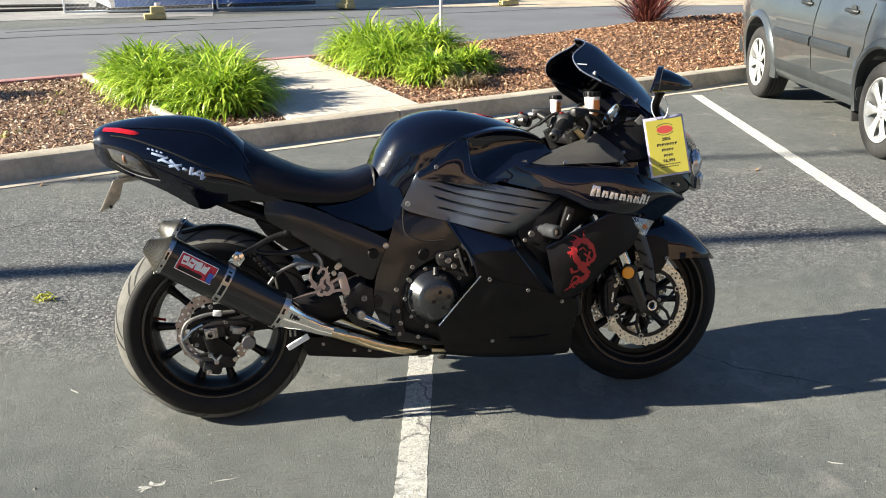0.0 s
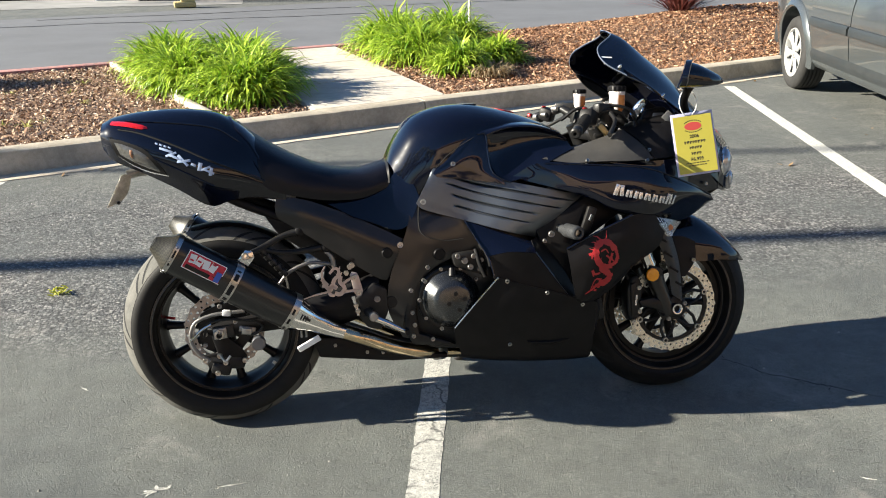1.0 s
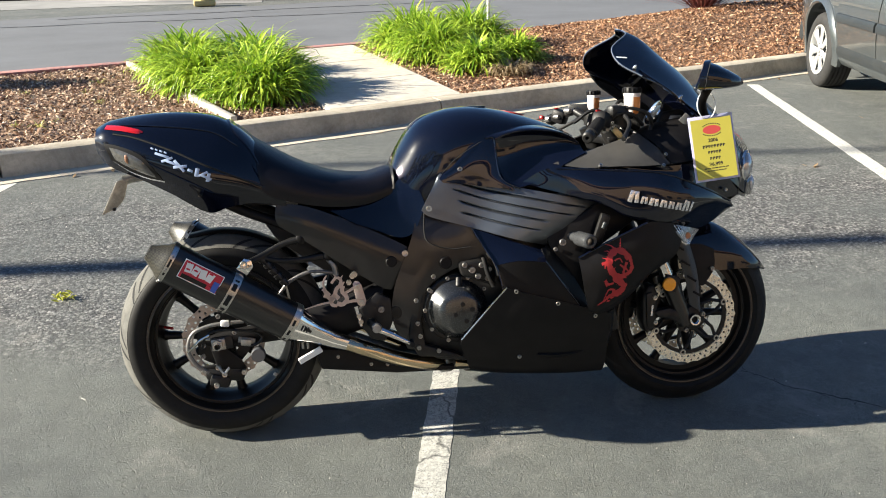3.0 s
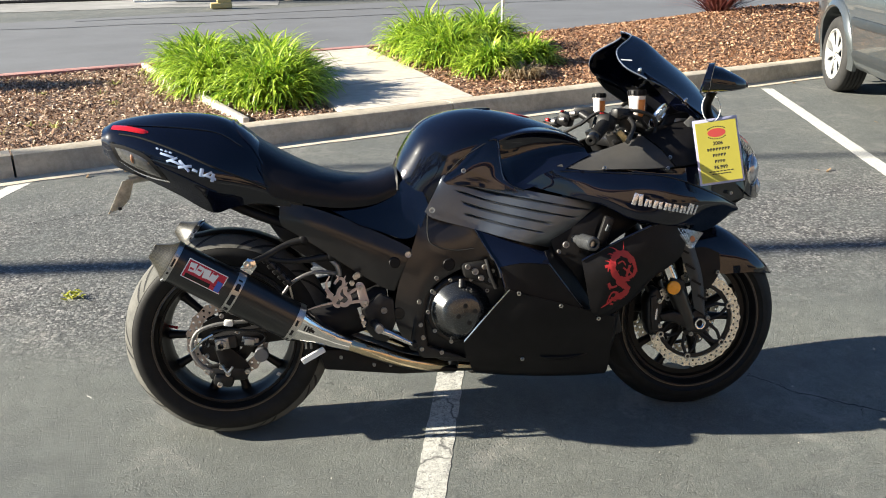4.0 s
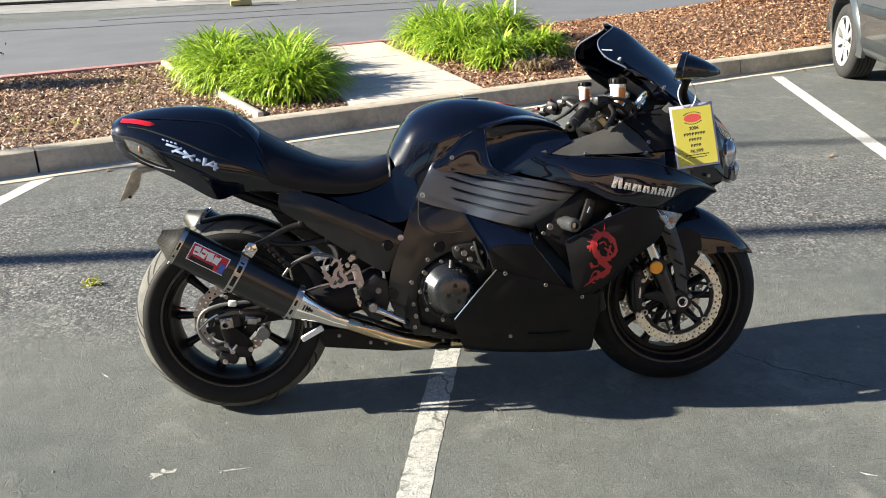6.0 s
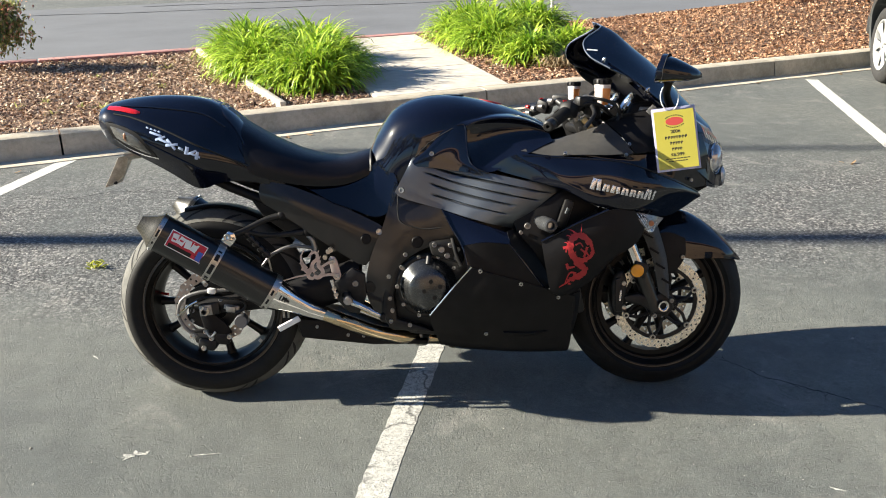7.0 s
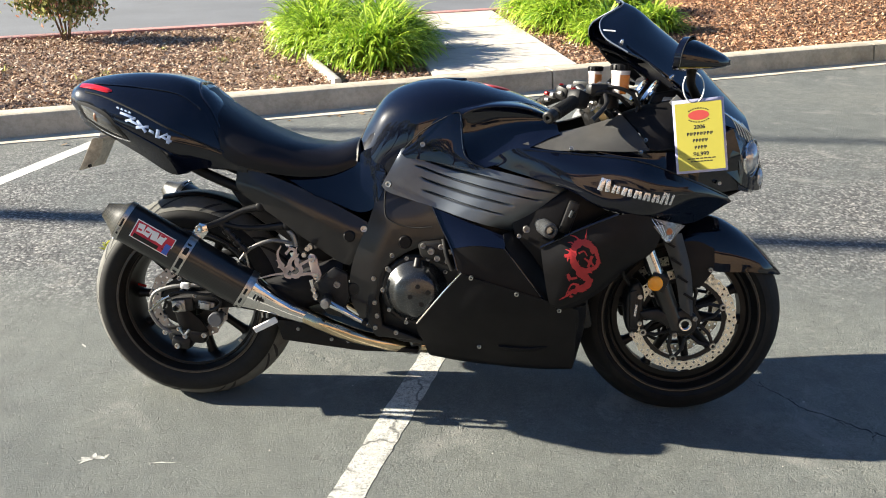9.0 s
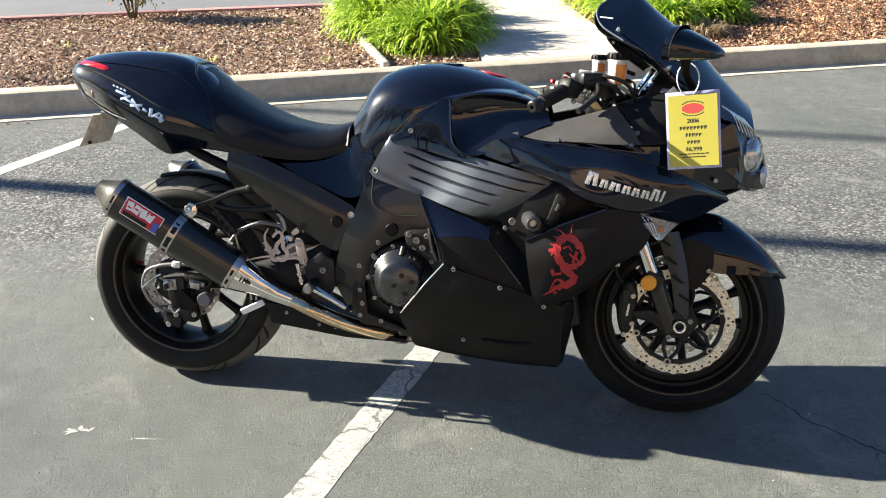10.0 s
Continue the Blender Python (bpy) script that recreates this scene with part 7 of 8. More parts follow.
cover = part("clutch_cover", lathe([(0, -0.056), (0.05, -0.055), (0.06, -0.05), (0.066, -0.044), (0.084, -0.012), (0.09, -0.006), (0.092, 0.02), (0, 0.02)], 48, pose(-0.04, -0.178, 0.388)), engine_grey, bike, "round grey clutch cover")
part("cover_flange", lathe([(0.088, -0.006), (0.098, -0.006), (0.104, 0.0), (0.104, 0.03), (0, 0.03)], 48, pose(-0.04, -0.172, 0.388)), engine_black, cover)
part("cover_rib", tube([(-0.04, -0.2, 0.462), (-0.038, -0.19, 0.485)], [0.011, 0.009], 10), engine_black, cover)
part("cover_mark", box(0.004, 0.002, 0.02, pose(-0.092, -0.2235, 0.395, 0, -4, 0), 0.0005), dull_steel, cover)
for a in (20, 100, 190, 285):
    part("cover_dimple", lathe([(0, -0.001), (0.007, -0.0012), (0.008, 0.002), (0, 0.002)], 12, pose(-0.03 + 0.026 * math.cos(radians(a)), -0.2335, 0.388 + 0.026 * math.sin(radians(a)))), engine_black, cover)
for a in range(0, 360, 36):
    bolt((-0.04 + 0.099 * math.cos(radians(a)), -0.18, 0.388 + 0.099 * math.sin(radians(a))), cover, 0.0062)
gc = part("gear_cover", plate([(-0.17, 0.50), (-0.12, 0.51), (-0.135, 0.42), (-0.15, 0.36), (-0.14, 0.28), (-0.05, 0.25), (-0.02, 0.235), (-0.16, 0.245), (-0.19, 0.3)], -0.175, -0.14, bevel=0.008), engine_black, bike)
for x, z in ((-0.155, 0.31), (-0.162, 0.35), (-0.16, 0.275), (-0.1, 0.262), (-0.125, 0.45), (-0.112, 0.49), (-0.165, 0.42)):
    bolt((x, -0.18, z), gc, 0.007)
rot = part("side_cover_casting", plate([(-0.04, 0.53), (0.03, 0.54), (0.075, 0.50), (0.07, 0.46), (0.02, 0.475), (-0.03, 0.49)], -0.2, -0.14, bevel=0.01), engine_black, bike)
for x, z, r in ((-0.022, 0.525, 0.008), (0.0, 0.51, 0.01), (0.028, 0.523, 0.008), (0.018, 0.49, 0.009), (0.052, 0.51, 0.007), (0.045, 0.482, 0.007)):
    bolt((x, -0.206, z), rot, r, mat=alloy)
part("coolant_pipe", tube([(0.035, -0.2, 0.545), (0.045, -0.212, 0.50), (0.062, -0.215, 0.46)], 0.0075, 10, 12), engine_black, bike)
part("coolant_hose", tube([(0.055, -0.19, 0.56), (0.075, -0.205, 0.52), (0.08, -0.21, 0.49)], 0.012, 10, 12), engine_black, bike)

# things in the gap ahead of the ribbed panel
part("gap_bracket", box(0.03, 0.02, 0.09, pose(0.375, -0.26, 0.625, 0, 18, 0), 0.006), engine_black, bike)
part("gap_pin", tube([(0.377, -0.272, 0.628), (0.384, -0.275, 0.646)], 0.007, 10), engine_grey, bike)
part("gap_filler", plate([(0.22, 0.60), (0.38, 0.70), (0.52, 0.66), (0.36, 0.55), (0.33, 0.42), (0.28, 0.42)], -0.225, -0.2, bevel=0.006), matte, bike)
part("gap_filler", plate([(0.22, 0.60), (0.38, 0.70), (0.52, 0.66), (0.36, 0.55), (0.33, 0.42), (0.28, 0.42)], 0.2, 0.225, bevel=0.006), matte, bike)
# plate added on the unseen left side to keep the cast shadow closed
part("side_light_stop", plate([(0.19, 0.57), (0.30, 0.70), (0.50, 0.66), (0.60, 0.55), (0.52, 0.43), (0.40, 0.38), (0.32, 0.40)], 0.262, 0.268, bevel=0.002), matte, bike)
slider = part("frame_slider", lathe([(0.009, -0.045), (0.011, -0.05), (0.0165, -0.05), (0.0205, -0.046), (0.0215, -0.03), (0.0215, 0.02), (0.014, 0.022), (0.014, 0.07), (0, 0.07)], 28, pose(0.311, -0.285, 0.60, 0, 0, 12)), material("slider_nylon", (0.05, 0.052, 0.055), 0.3, 0.2, vary=0.2, scale=40), bike, "grey crash bobbin")
part("slider_bolt", lathe([(0, -0.038), (0.0105, -0.038), (0.011, -0.03), (0, -0.03)], 6, pose(0.311, -0.285, 0.60, 0, 0, 12)), steel, slider)
bolt((0.262, -0.252, 0.588), bike, 0.01, mat=alloy)
bolt((0.243, -0.243, 0.567), bike, 0.006, mat=alloy)

# ---------------- exhausts ----------------
def exhaust(s):
    """Oval carbon can on a polished link pipe; s is -1 on the right side."""
    def at(x, y, z):
        return Vector((x, s * y, z))
    a, b = at(-0.859, 0.225, 0.579), at(-0.535, 0.178, 0.378)
    d = (b - a).normalized()
    side_v = Vector((0, s, 0)) - d * d.dot(Vector((0, s, 0)))
    side_v.normalize()
    up_v = d.cross(side_v)

    def ring(c, rw, rh, n=28):
        return [c + side_v * rw * math.copysign(abs(math.cos(q)) ** 0.85, math.cos(q)) + up_v * rh * math.copysign(abs(math.sin(q)) ** 0.85, math.sin(q)) for q in [2 * math.pi * j / n for j in range(n)]]

    def across(p, w):
        """A pose on the can's skin: x round it, y inwards, z along it."""
        m4 = Matrix((d.cross(w), -w, d)).transposed().to_4x4()
        m4.translation = p
        return m4

    can = part("silencer", loft([ring(a, 0.05, 0.058), ring(a + (b - a) * 0.5, 0.052, 0.06), ring(b, 0.05, 0.056)]), carbon, bike, "black carbon oval silencer")
    cap = loft([ring(a + d * 0.007, 0.052, 0.06), ring(a - d * 0.007, 0.052, 0.06)], True, False)
    part("cap_strap", cap, steel, can)
    tip = loft([ring(a - d * 0.005, 0.0505, 0.0585), ring(a - d * 0.007, 0.05, 0.058), ring(a - d * 0.009, 0.0492, 0.0572), ring(a - d * 0.022, 0.039, 0.045), ring(a - d * 0.04, 0.029, 0.033), ring(a - d * 0.058, 0.0195, 0.0225), ring(a - d * 0.061, 0.0185, 0.0215), ring(a - d * 0.0615, 0.0168, 0.0198), ring(a - d * 0.059, 0.016, 0.019), ring(a - d * 0.015, 0.016, 0.018)], True, True)
    part("end_cap", tip, carbon_bright, can, "woven carbon conical end cap")
    for q in (0.9, 1.6, 2.3, 0.2, 2.95, -0.5):
        p = a + side_v * 0.0528 * math.cos(q) + up_v * 0.0608 * math.sin(q)
        bolt(p, can, 0.004, (p - a).normalized(), steel, "rivet")
        q += 0.35
        p = a + side_v * 0.0522 * math.cos(q) + up_v * 0.0602 * math.sin(q)
        part("strap_slot", box(0.024, 0.003, 0.006, across(p, (side_v * math.cos(q) + up_v * math.sin(q)).normalized()), 0.001), groove_black, can)
    # slotted front strap
    part("front_strap", loft([ring(b - d * 0.009, 0.0525, 0.0585), ring(b + d * 0.011, 0.0525, 0.0585)], True, False), steel, can)
    for q in (-0.2, 0.35, 0.9):
        p = b + side_v * 0.054 * math.cos(q) + up_v * 0.06 * math.sin(q)
        w = (side_v * math.cos(q) + up_v * math.sin(q)).normalized()
        part("strap_slot", box(0.018, 0.003, 0.007, across(p, w), 0.001), groove_black, can)
    # cone and link pipe
    cone = loft([ring(b + d * 0.012, 0.05, 0.055), ring(b + d * 0.03, 0.045, 0.049), ring(b + d * 0.08 + at(0, -0.005, 0.002), 0.033, 0.035), ring(b + d * 0.14 + at(0.0, -0.008, 0.006), 0.026, 0.0265), ring(b + d * 0.19 + at(0.004, -0.012, 0.014), 0.0238, 0.0238)], True, True)
    c = part("exhaust_cone", cone, chrome, bike, "polished steel exhaust cone")
    pts = [b + d * 0.185 + at(0.004, -0.012, 0.013), at(-0.31, 0.155, 0.272), at(-0.24, 0.14, 0.24), at(-0.17, 0.12, 0.215), at(-0.11, 0.095, 0.197), at(-0.055, 0.055, 0.185)]
    part("link_pipe", tube(pts, [0.0236, 0.0235, 0.0232, 0.0228, 0.0225, 0.0222], 20, 28), gold_steel, c, "heat tinted polished link pipe")
    part("pipe_clamp", tube([at(-0.075, 0.07, 0.188), at(-0.05, 0.052, 0.184)], 0.028, 18), dull_steel, c)
    part("clamp_bolt", tube([at(-0.062, 0.085, 0.168), at(-0.062, 0.085, 0.205)], 0.006, 8), dull_steel, c)
    for k in range(3):
        part("cone_slot", box(0.017, 0.003, 0.0035, across(b + d * (0.03 + 0.009 * k) + side_v * (0.0455 - 0.0028 * k) - up_v * 0.008, side_v), 0.0008), groove_black, c)
    part("cone_badge", box(0.03, 0.001, 0.008, Matrix.Translation(b + d * 0.05 + side_v * 0.0415 + at(0, 0, 0.01)) @ pose(0, 0, 0, 0, 32, s * -8)), engine_black, c)
    # hanger
    m = a + (b - a) * 0.486
    strap = loft([ring(m - d * 0.012, 0.054, 0.062), ring(m + d * 0.012, 0.054, 0.062)], True, False)
    part("hanger_strap", strap, steel, can, "polished slotted hanger strap")
    part("hanger_lug", plate([(-0.68, 0.545), (-0.655, 0.575), (-0.635, 0.57), (-0.63, 0.55), (-0.65, 0.525)], s * 0.2, s * 0.208, bevel=0.002), chrome, can)
    bolt(at(-0.657, 0.208, 0.557), can, 0.011, (0, s, 0), steel)
    for q in (-0.55, 0.2, 0.95):
        p = m + side_v * 0.055 * math.cos(q) + up_v * 0.063 * math.sin(q)
        w = (side_v * math.cos(q) + up_v * math.sin(q)).normalized()
        part("strap_slot", box(0.034, 0.003, 0.013, across(p, w), 0.001), groove_black, can)
    return can, a, b, d, side_v, up_v


can, ea, eb, ed, eside, eup = exhaust(-1)
exhaust(1)


def on_can(along, height, lift):
    """A pose on the flank of the right silencer, x along it towards the front."""
    p = ea + (eb - ea) * (along * 0.935 + 0.065) + eside * (0.0515 + lift) + eup * height
    m = Matrix((ed, -eside, eup)).transposed().to_4x4()
    m.translation = p
    return m


sign = 1 if eup.z > 0 else -1
part("label_border", box(0.117, 0.0012, 0.057, on_can(0.185, sign * 0.014, -0.0013), 0.0006), label_white, can)
lab = part("maker_label", box(0.112, 0.0015, 0.052, on_can(0.185, sign * 0.014, -0.001), 0.0006), label_red, can, "red and white maker label")
for k in range(4):
    part("label_shape", box(0.0185, 0.001, 0.026, on_can(0.075 + 0.058 * k, sign * 0.022, 0.0008) @ pose(0, 0, 0, 0, 8 * (-1) ** k, 0)), label_white, lab)
    if k != 2:
        part("label_shape", box(0.011, 0.001, 0.005, on_can(0.073 + 0.058 * k, sign * (0.018 + 0.005 * k), 0.0013)), label_red, lab)
part("label_shape", box(0.074, 0.001, 0.012, on_can(0.15, sign * -0.005, 0.0008)), engine_black, lab)
part("label_shape", box(0.016, 0.001, 0.03, on_can(0.315, sign * 0.004, 0.0008)), label_blue, lab)

# hanger arm from the frame to the silencer
part("silencer_bracket", tube([(-0.495, -0.14, 0.614), (-0.55, -0.145, 0.6), (-0.612, -0.165, 0.57), (-0.655, -0.195, 0.557)], [0.013, 0.009, 0.01, 0.008], 10, 14), engine_black, bike)
part("silencer_bracket", tube([(-0.418, -0.135, 0.562), (-0.50, -0.14, 0.552), (-0.568, -0.15, 0.555), (-0.612, -0.165, 0.57)], [0.013, 0.009, 0.008, 0.009], 10, 14), engine_black, bike)
for x, z in ((-0.495, 0.614), (-0.418, 0.562)):
    part("bracket_boss", lathe([(0, -0.012), (0.01, -0.012), (0.015, -0.008), (0.016, 0.01), (0, 0.01)], 18, pose(x, -0.142, z)), matte, bike)
d0, d1 = Vector((-0.615, -0.16, 0.57)), Vector((-0.54, -0.15, 0.482))
damper = part("link_damper", tube([d0, d1], 0.0075, 10), engine_black, bike)
for k in range(5):
    c = d0.lerp(d1, 0.1 + 0.19 * k)
    w = (d1 - d0).normalized() * 0.0055
    part("damper_collar", tube([c - w, c + w], 0.0125, 12), satin_trim, damper)

# ---------------- foot rest, brake pedal, cut steel heel guard ----------------
plate_bm = plate([(-0.352, 0.482), (-0.345, 0.49), (-0.332, 0.488), (-0.325, 0.476), (-0.313, 0.43), (-0.318, 0.416), (-0.332, 0.413), (-0.34, 0.425), (-0.348, 0.462)], -0.193, -0.186, bevel=0.002)
hp = part("heel_plate", plate_bm, pink_steel, bike, "slim steel heel plate")
for x, z in ((-0.339, 0.474), (-0.327, 0.427)):
    bolt((x, -0.196, z), hp, 0.0085, mat=steel)
part("plate_rod", tube([(-0.344, -0.188, 0.415), (-0.337, -0.19, 0.385), (-0.328, -0.19, 0.356)], [0.008, 0.0045, 0.007], 10, 10), chrome, hp)
for x, z in ((-0.336, 0.386), (-0.331, 0.368), (-0.352, 0.505), (-0.362, 0.487)):
    part("rod_nut", lathe([(0, -0.007), (0.0075, -0.007), (0.0085, 0.006), (0, 0.006)], 6, pose(x, -0.19, z)), steel, hp)
guard = bmesh.new()
for pts, a, b in (([(-0.426, 0.513), (-0.436, 0.492), (-0.432, 0.47), (-0.419, 0.454)], 0.0017, 0.005),
                  ([(-0.413, 0.489), (-0.399, 0.505), (-0.386, 0.499), (-0.388, 0.482), (-0.399, 0.472), (-0.403, 0.455), (-0.393, 0.443)], 0.0036, 0.0064),
                  ([(-0.38, 0.48), (-0.383, 0.463), (-0.373, 0.451), (-0.37, 0.438), (-0.383, 0.425), (-0.399, 0.429)], 0.0057, 0.0064),
                  ([(-0.403, 0.455), (-0.416, 0.441), (-0.412, 0.425), (-0.399, 0.422)], 0.0064, 0.0043),
                  ([(-0.436, 0.473), (-0.424, 0.45), (-0.406, 0.438)], 0.0036, 0.0079),
                  ([(-0.375, 0.457), (-0.35, 0.472), (-0.329, 0.48)], 0.0036, 0.0043),
                  ([(-0.371, 0.431), (-0.347, 0.434), (-0.32, 0.431)], 0.0043, 0.0043),
                  ([(-0.439, 0.473), (-0.429, 0.463)], 0.0043, 0.001),
                  ([(-0.398, 0.505), (-0.406, 0.514)], 0.0029, 0.0007),
                  ([(-0.386, 0.499), (-0.38, 0.511)], 0.0029, 0.0007),
                  ([(-0.436, 0.453), (-0.422, 0.447)], 0.0043, 0.0014),
                  ([(-0.383, 0.483), (-0.375, 0.492)], 0.0043, 0.0009),
                  ([(-0.416, 0.434), (-0.454, 0.427), (-0.492, 0.416)], 0.0031, 0.0014)):
    pp = catmull([(x, 0, z) for x, z in pts], 14)
    rows = []
    for k, p in enumerate(pp):
        d = (pp[min(k + 1, 13)] - pp[max(k - 1, 0)]).normalized()
        w = a + (b - a) * k / 13
        s_ = Vector((-d.z, 0, d.x)) * w
        rows.append([(p + s_) + Vector((0, -0.2, 0)), (p - s_) + Vector((0, -0.2, 0)), (p - s_) + Vector((0, -0.196, 0)), (p + s_) + Vector((0, -0.196, 0))])
    add(guard, loft(rows))
part("heel_guard", guard, pink_steel, bike, "cut steel scroll-shaped heel guard", smooth=False)
fp = part("foot_rest", tube([(-0.30, -0.17, 0.36), (-0.295, -0.21, 0.362), (-0.29, -0.265, 0.365)], [0.016, 0.012, 0.013], 12, 10), engine_black, bike)
part("peg_tip", lathe([(0, -0.012), (0.012, -0.01), (0.015, 0.0), (0.013, 0.014), (0, 0.014)], 16, pose(-0.29, -0.262, 0.365)), alloy, fp)
part("brake_pedal", tube([(-0.288, -0.20, 0.348), (-0.25, -0.21, 0.333), (-0.21, -0.215, 0.312), (-0.178, -0.215, 0.295)], [0.012, 0.01, 0.008, 0.005], 10, 14), chrome, bike)
part("pedal_tip", tube([(-0.185, -0.20, 0.302), (-0.185, -0.235, 0.302)], 0.008, 10), rubber, bike)
part("rear_set", plate([(-0.34, 0.40), (-0.28, 0.45), (-0.24, 0.43), (-0.235, 0.36), (-0.26, 0.30), (-0.30, 0.31), (-0.33, 0.35)], -0.18, -0.16, bevel=0.006), engine_black, bike)
for x, z in ((-0.25, 0.325), (-0.27, 0.40)):
    bolt((x, -0.183, z), bike, 0.01, mat=alloy)
part("brake_cylinder", tube([(-0.33, -0.15, 0.5), (-0.335, -0.15, 0.545)], 0.012, 12), engine_black, bike)
part("banjo_bolt", lathe([(0, -0.01), (0.008, -0.01), (0.009, 0.004), (0, 0.004)], 10, pose(-0.345, -0.185, 0.51)), steel, bike)

# under tray and white tab
part("under_tray", plate([(-0.47, 0.27), (-0.34, 0.262), (-0.20, 0.205), (-0.04, 0.19), (-0.04, 0.176), (-0.22, 0.178), (-0.45, 0.205)], -0.11, 0.11, bevel=0.006), matte, bike)
for x, z in ((-0.40, 0.243), (-0.30, 0.214), (-0.25, 0.21)):
    bolt((x, -0.113, z), bike, 0.0055)
part("white_tab", box(0.075, 0.01, 0.019, pose(-0.482, -0.178, 0.272, 14, -28, 0), 0.003), white_plastic, bike, "white plastic tab")
part("tab_stay", tube([(-0.505, -0.13, 0.325), (-0.503, -0.13, 0.28)], 0.004, 8), dull_steel, bike)
part("tab_stay", tube([(-0.49, -0.13, 0.325), (-0.488, -0.13, 0.28)], 0.004, 8), dull_steel, bike)
part("header_pipe", tube([(-0.05, -0.05, 0.185), (0.05, -0.04, 0.178), (0.15, -0.04, 0.176)], 0.024, 14), gold_steel, bike)
st = part("side_stand", tube([(0.12, 0.15, 0.22), (0.09, 0.21, 0.12), (0.06, 0.262, 0.055)], [0.016, 0.013, 0.013], 10, 10), frame_black, bike)
part("stand_foot", box(0.07, 0.05, 0.01, pose(0.06, 0.265, 0.048, 10, 0, 0), 0.004), frame_black, st)

# ---------------- handlebars and cockpit ----------------
for s in (-1, 1):
    a, b = Vector((0.424, s * 0.16, 0.957)), Vector((0.313, s * 0.335, 0.9))
    d = (b - a).normalized()
    bar = part("handlebar", tube([a, b], 0.011, 14), frame_black, bike)
    part("grip", tube([a.lerp(b, 0.42), a.lerp(b, 0.46), a.lerp(b, 0.93), a.lerp(b, 0.94)], [0.013, 0.0185, 0.0175, 0.014], 18), rubber, bar, "ribbed black rubber grip")
    for k in range(11):
        c0 = a.lerp(b, 0.48 + 0.04 * k)
        part("grip_rib", tube([c0 - d * 0.0014, c0 + d * 0.0014], 0.0189, 16), rubber, bar)
    part("bar_arm", tube([(0.475, s * 0.115, 0.93), (0.45, s * 0.125, 0.936), a], 0.014, 12, 8), engine_black, bar)
    part("bar_end", lathe([(0.004, -0.02), (0.006, -0.024), (0.012, -0.024), (0.0165, -0.02), (0.0165, 0.006), (0, 0.006)], 20, Matrix.Translation(b) @ (-d).to_track_quat("Y", "Z").to_matrix().to_4x4()), engine_black, bar)
    part("switch_box", box(0.05, 0.045, 0.045, Matrix.Translation(a.lerp(b, 0.33)) @ pose(0, 0, 0, 0, 18, s * -45), 0.01), matte, bar)
    part("switch", box(0.012, 0.012, 0.008, Matrix.Translation(a.lerp(b, 0.33) + Vector((-0.012, 0, 0.026))), 0.002), red_anodised, bar)
    part("lever", tube([a.lerp(b, 0.22) + Vector((0.06, 0, 0.012)), a.lerp(b, 0.55) + Vector((0.095, 0, 0.0)), b + Vector((0.1, 0, -0.012))], [0.008, 0.006, 0.007], 10, 14), engine_black, bar)
    part("master_cylinder", box(0.075, 0.03, 0.032, Matrix.Translation(a.lerp(b, 0.16) + Vector((0.04, 0, 0.015))) @ pose(0, 0, 0, 0, 0, s * -30), 0.008), engine_black, bar)
    part("clip_on", lathe([(0.026, -0.018), (0.035, -0.018), (0.035, 0.018), (0.026, 0.018), (0.026, -0.018)], 24, pose(0.475, s * 0.115, 0.93, 90)), engine_black, bar)
    cx, cy, cz, q = (0.508, -0.14, 0.988, 1.25) if s < 0 else (0.466, 0.1, 0.988, 1.0)
    grow = Matrix.Diagonal((q, q, q, 1))
    cup = part("fluid_reservoir", lathe([(0, -0.03), (0.012, -0.03), (0.0185, -0.02), (0.0195, 0.012), (0.021, 0.018), (0.02, 0.021), (0, 0.021)], 24, pose(cx, cy, cz) @ grow @ pose(0, 0, 0, 90)), fluid_cup, bar, "translucent fluid cup with black cap")
    # the fluid's orange on the front only: sun through the cup, put into colour
    level = bmesh.new()
    arc = [math.radians(-100 + 12 * k) for k in range(16)]
    rows = [[Vector((r * math.cos(w), r * math.sin(w), z)) for w in arc] for r, z in ((0.0125, -0.03), (0.0189, -0.0205), (0.0196, -0.006), (0.0201, 0.011))]
    add(level, loft(rows, False, False))
    bmesh.ops.transform(level, matrix=pose(cx, cy, cz) @ grow, verts=level.verts)
    part("cup_fluid_glow", level, fluid_orange, cup)
    lid = [(0, 0.014), (0.0195, 0.014), (0.0215, 0.011), (0.0215, 0.0), (0.02, -0.001), (0, -0.001)]
    lid_part = part("cup_lid", lathe(lid, 24, pose(cx, cy, cz + 0.021 * q) @ grow @ pose(0, 0, 0, 90)), matte, cup)
    for k in range(14):
        w = 2 * math.pi * k / 14
        part("lid_rib", box(0.0035, 0.0035, 0.011, pose(cx, cy, cz) @ grow @ pose(0.0215 * math.cos(w), 0.0215 * math.sin(w), 0.027), 0.0008), matte, lid_part)
    part("cup_stay", tube([(cx, cy, cz - 0.03 * q), (cx - 0.012, cy * 0.96, cz - 0.055), (cx - 0.02, cy * 0.9, cz - 0.078)], 0.006, 8, 8), engine_black, cup)
    gauge_m = pose(0.622, s * 0.095, 0.937, 0, 0, 0) @ pose(0, 0, 0, 0, 34, 0) @ pose(0, 0, 0, 0, 0, -90)
    g = part("gauge", lathe([(0.036, -0.03), (0.041, -0.03), (0.043, -0.026), (0.041, 0.03), (0, 0.04)], 32, gauge_m), matte, bike)
    part("gauge_glass", lathe([(0, -0.026), (0.036, -0.026), (0.036, -0.02), (0, -0.02)], 32, gauge_m), glass_dark, g)
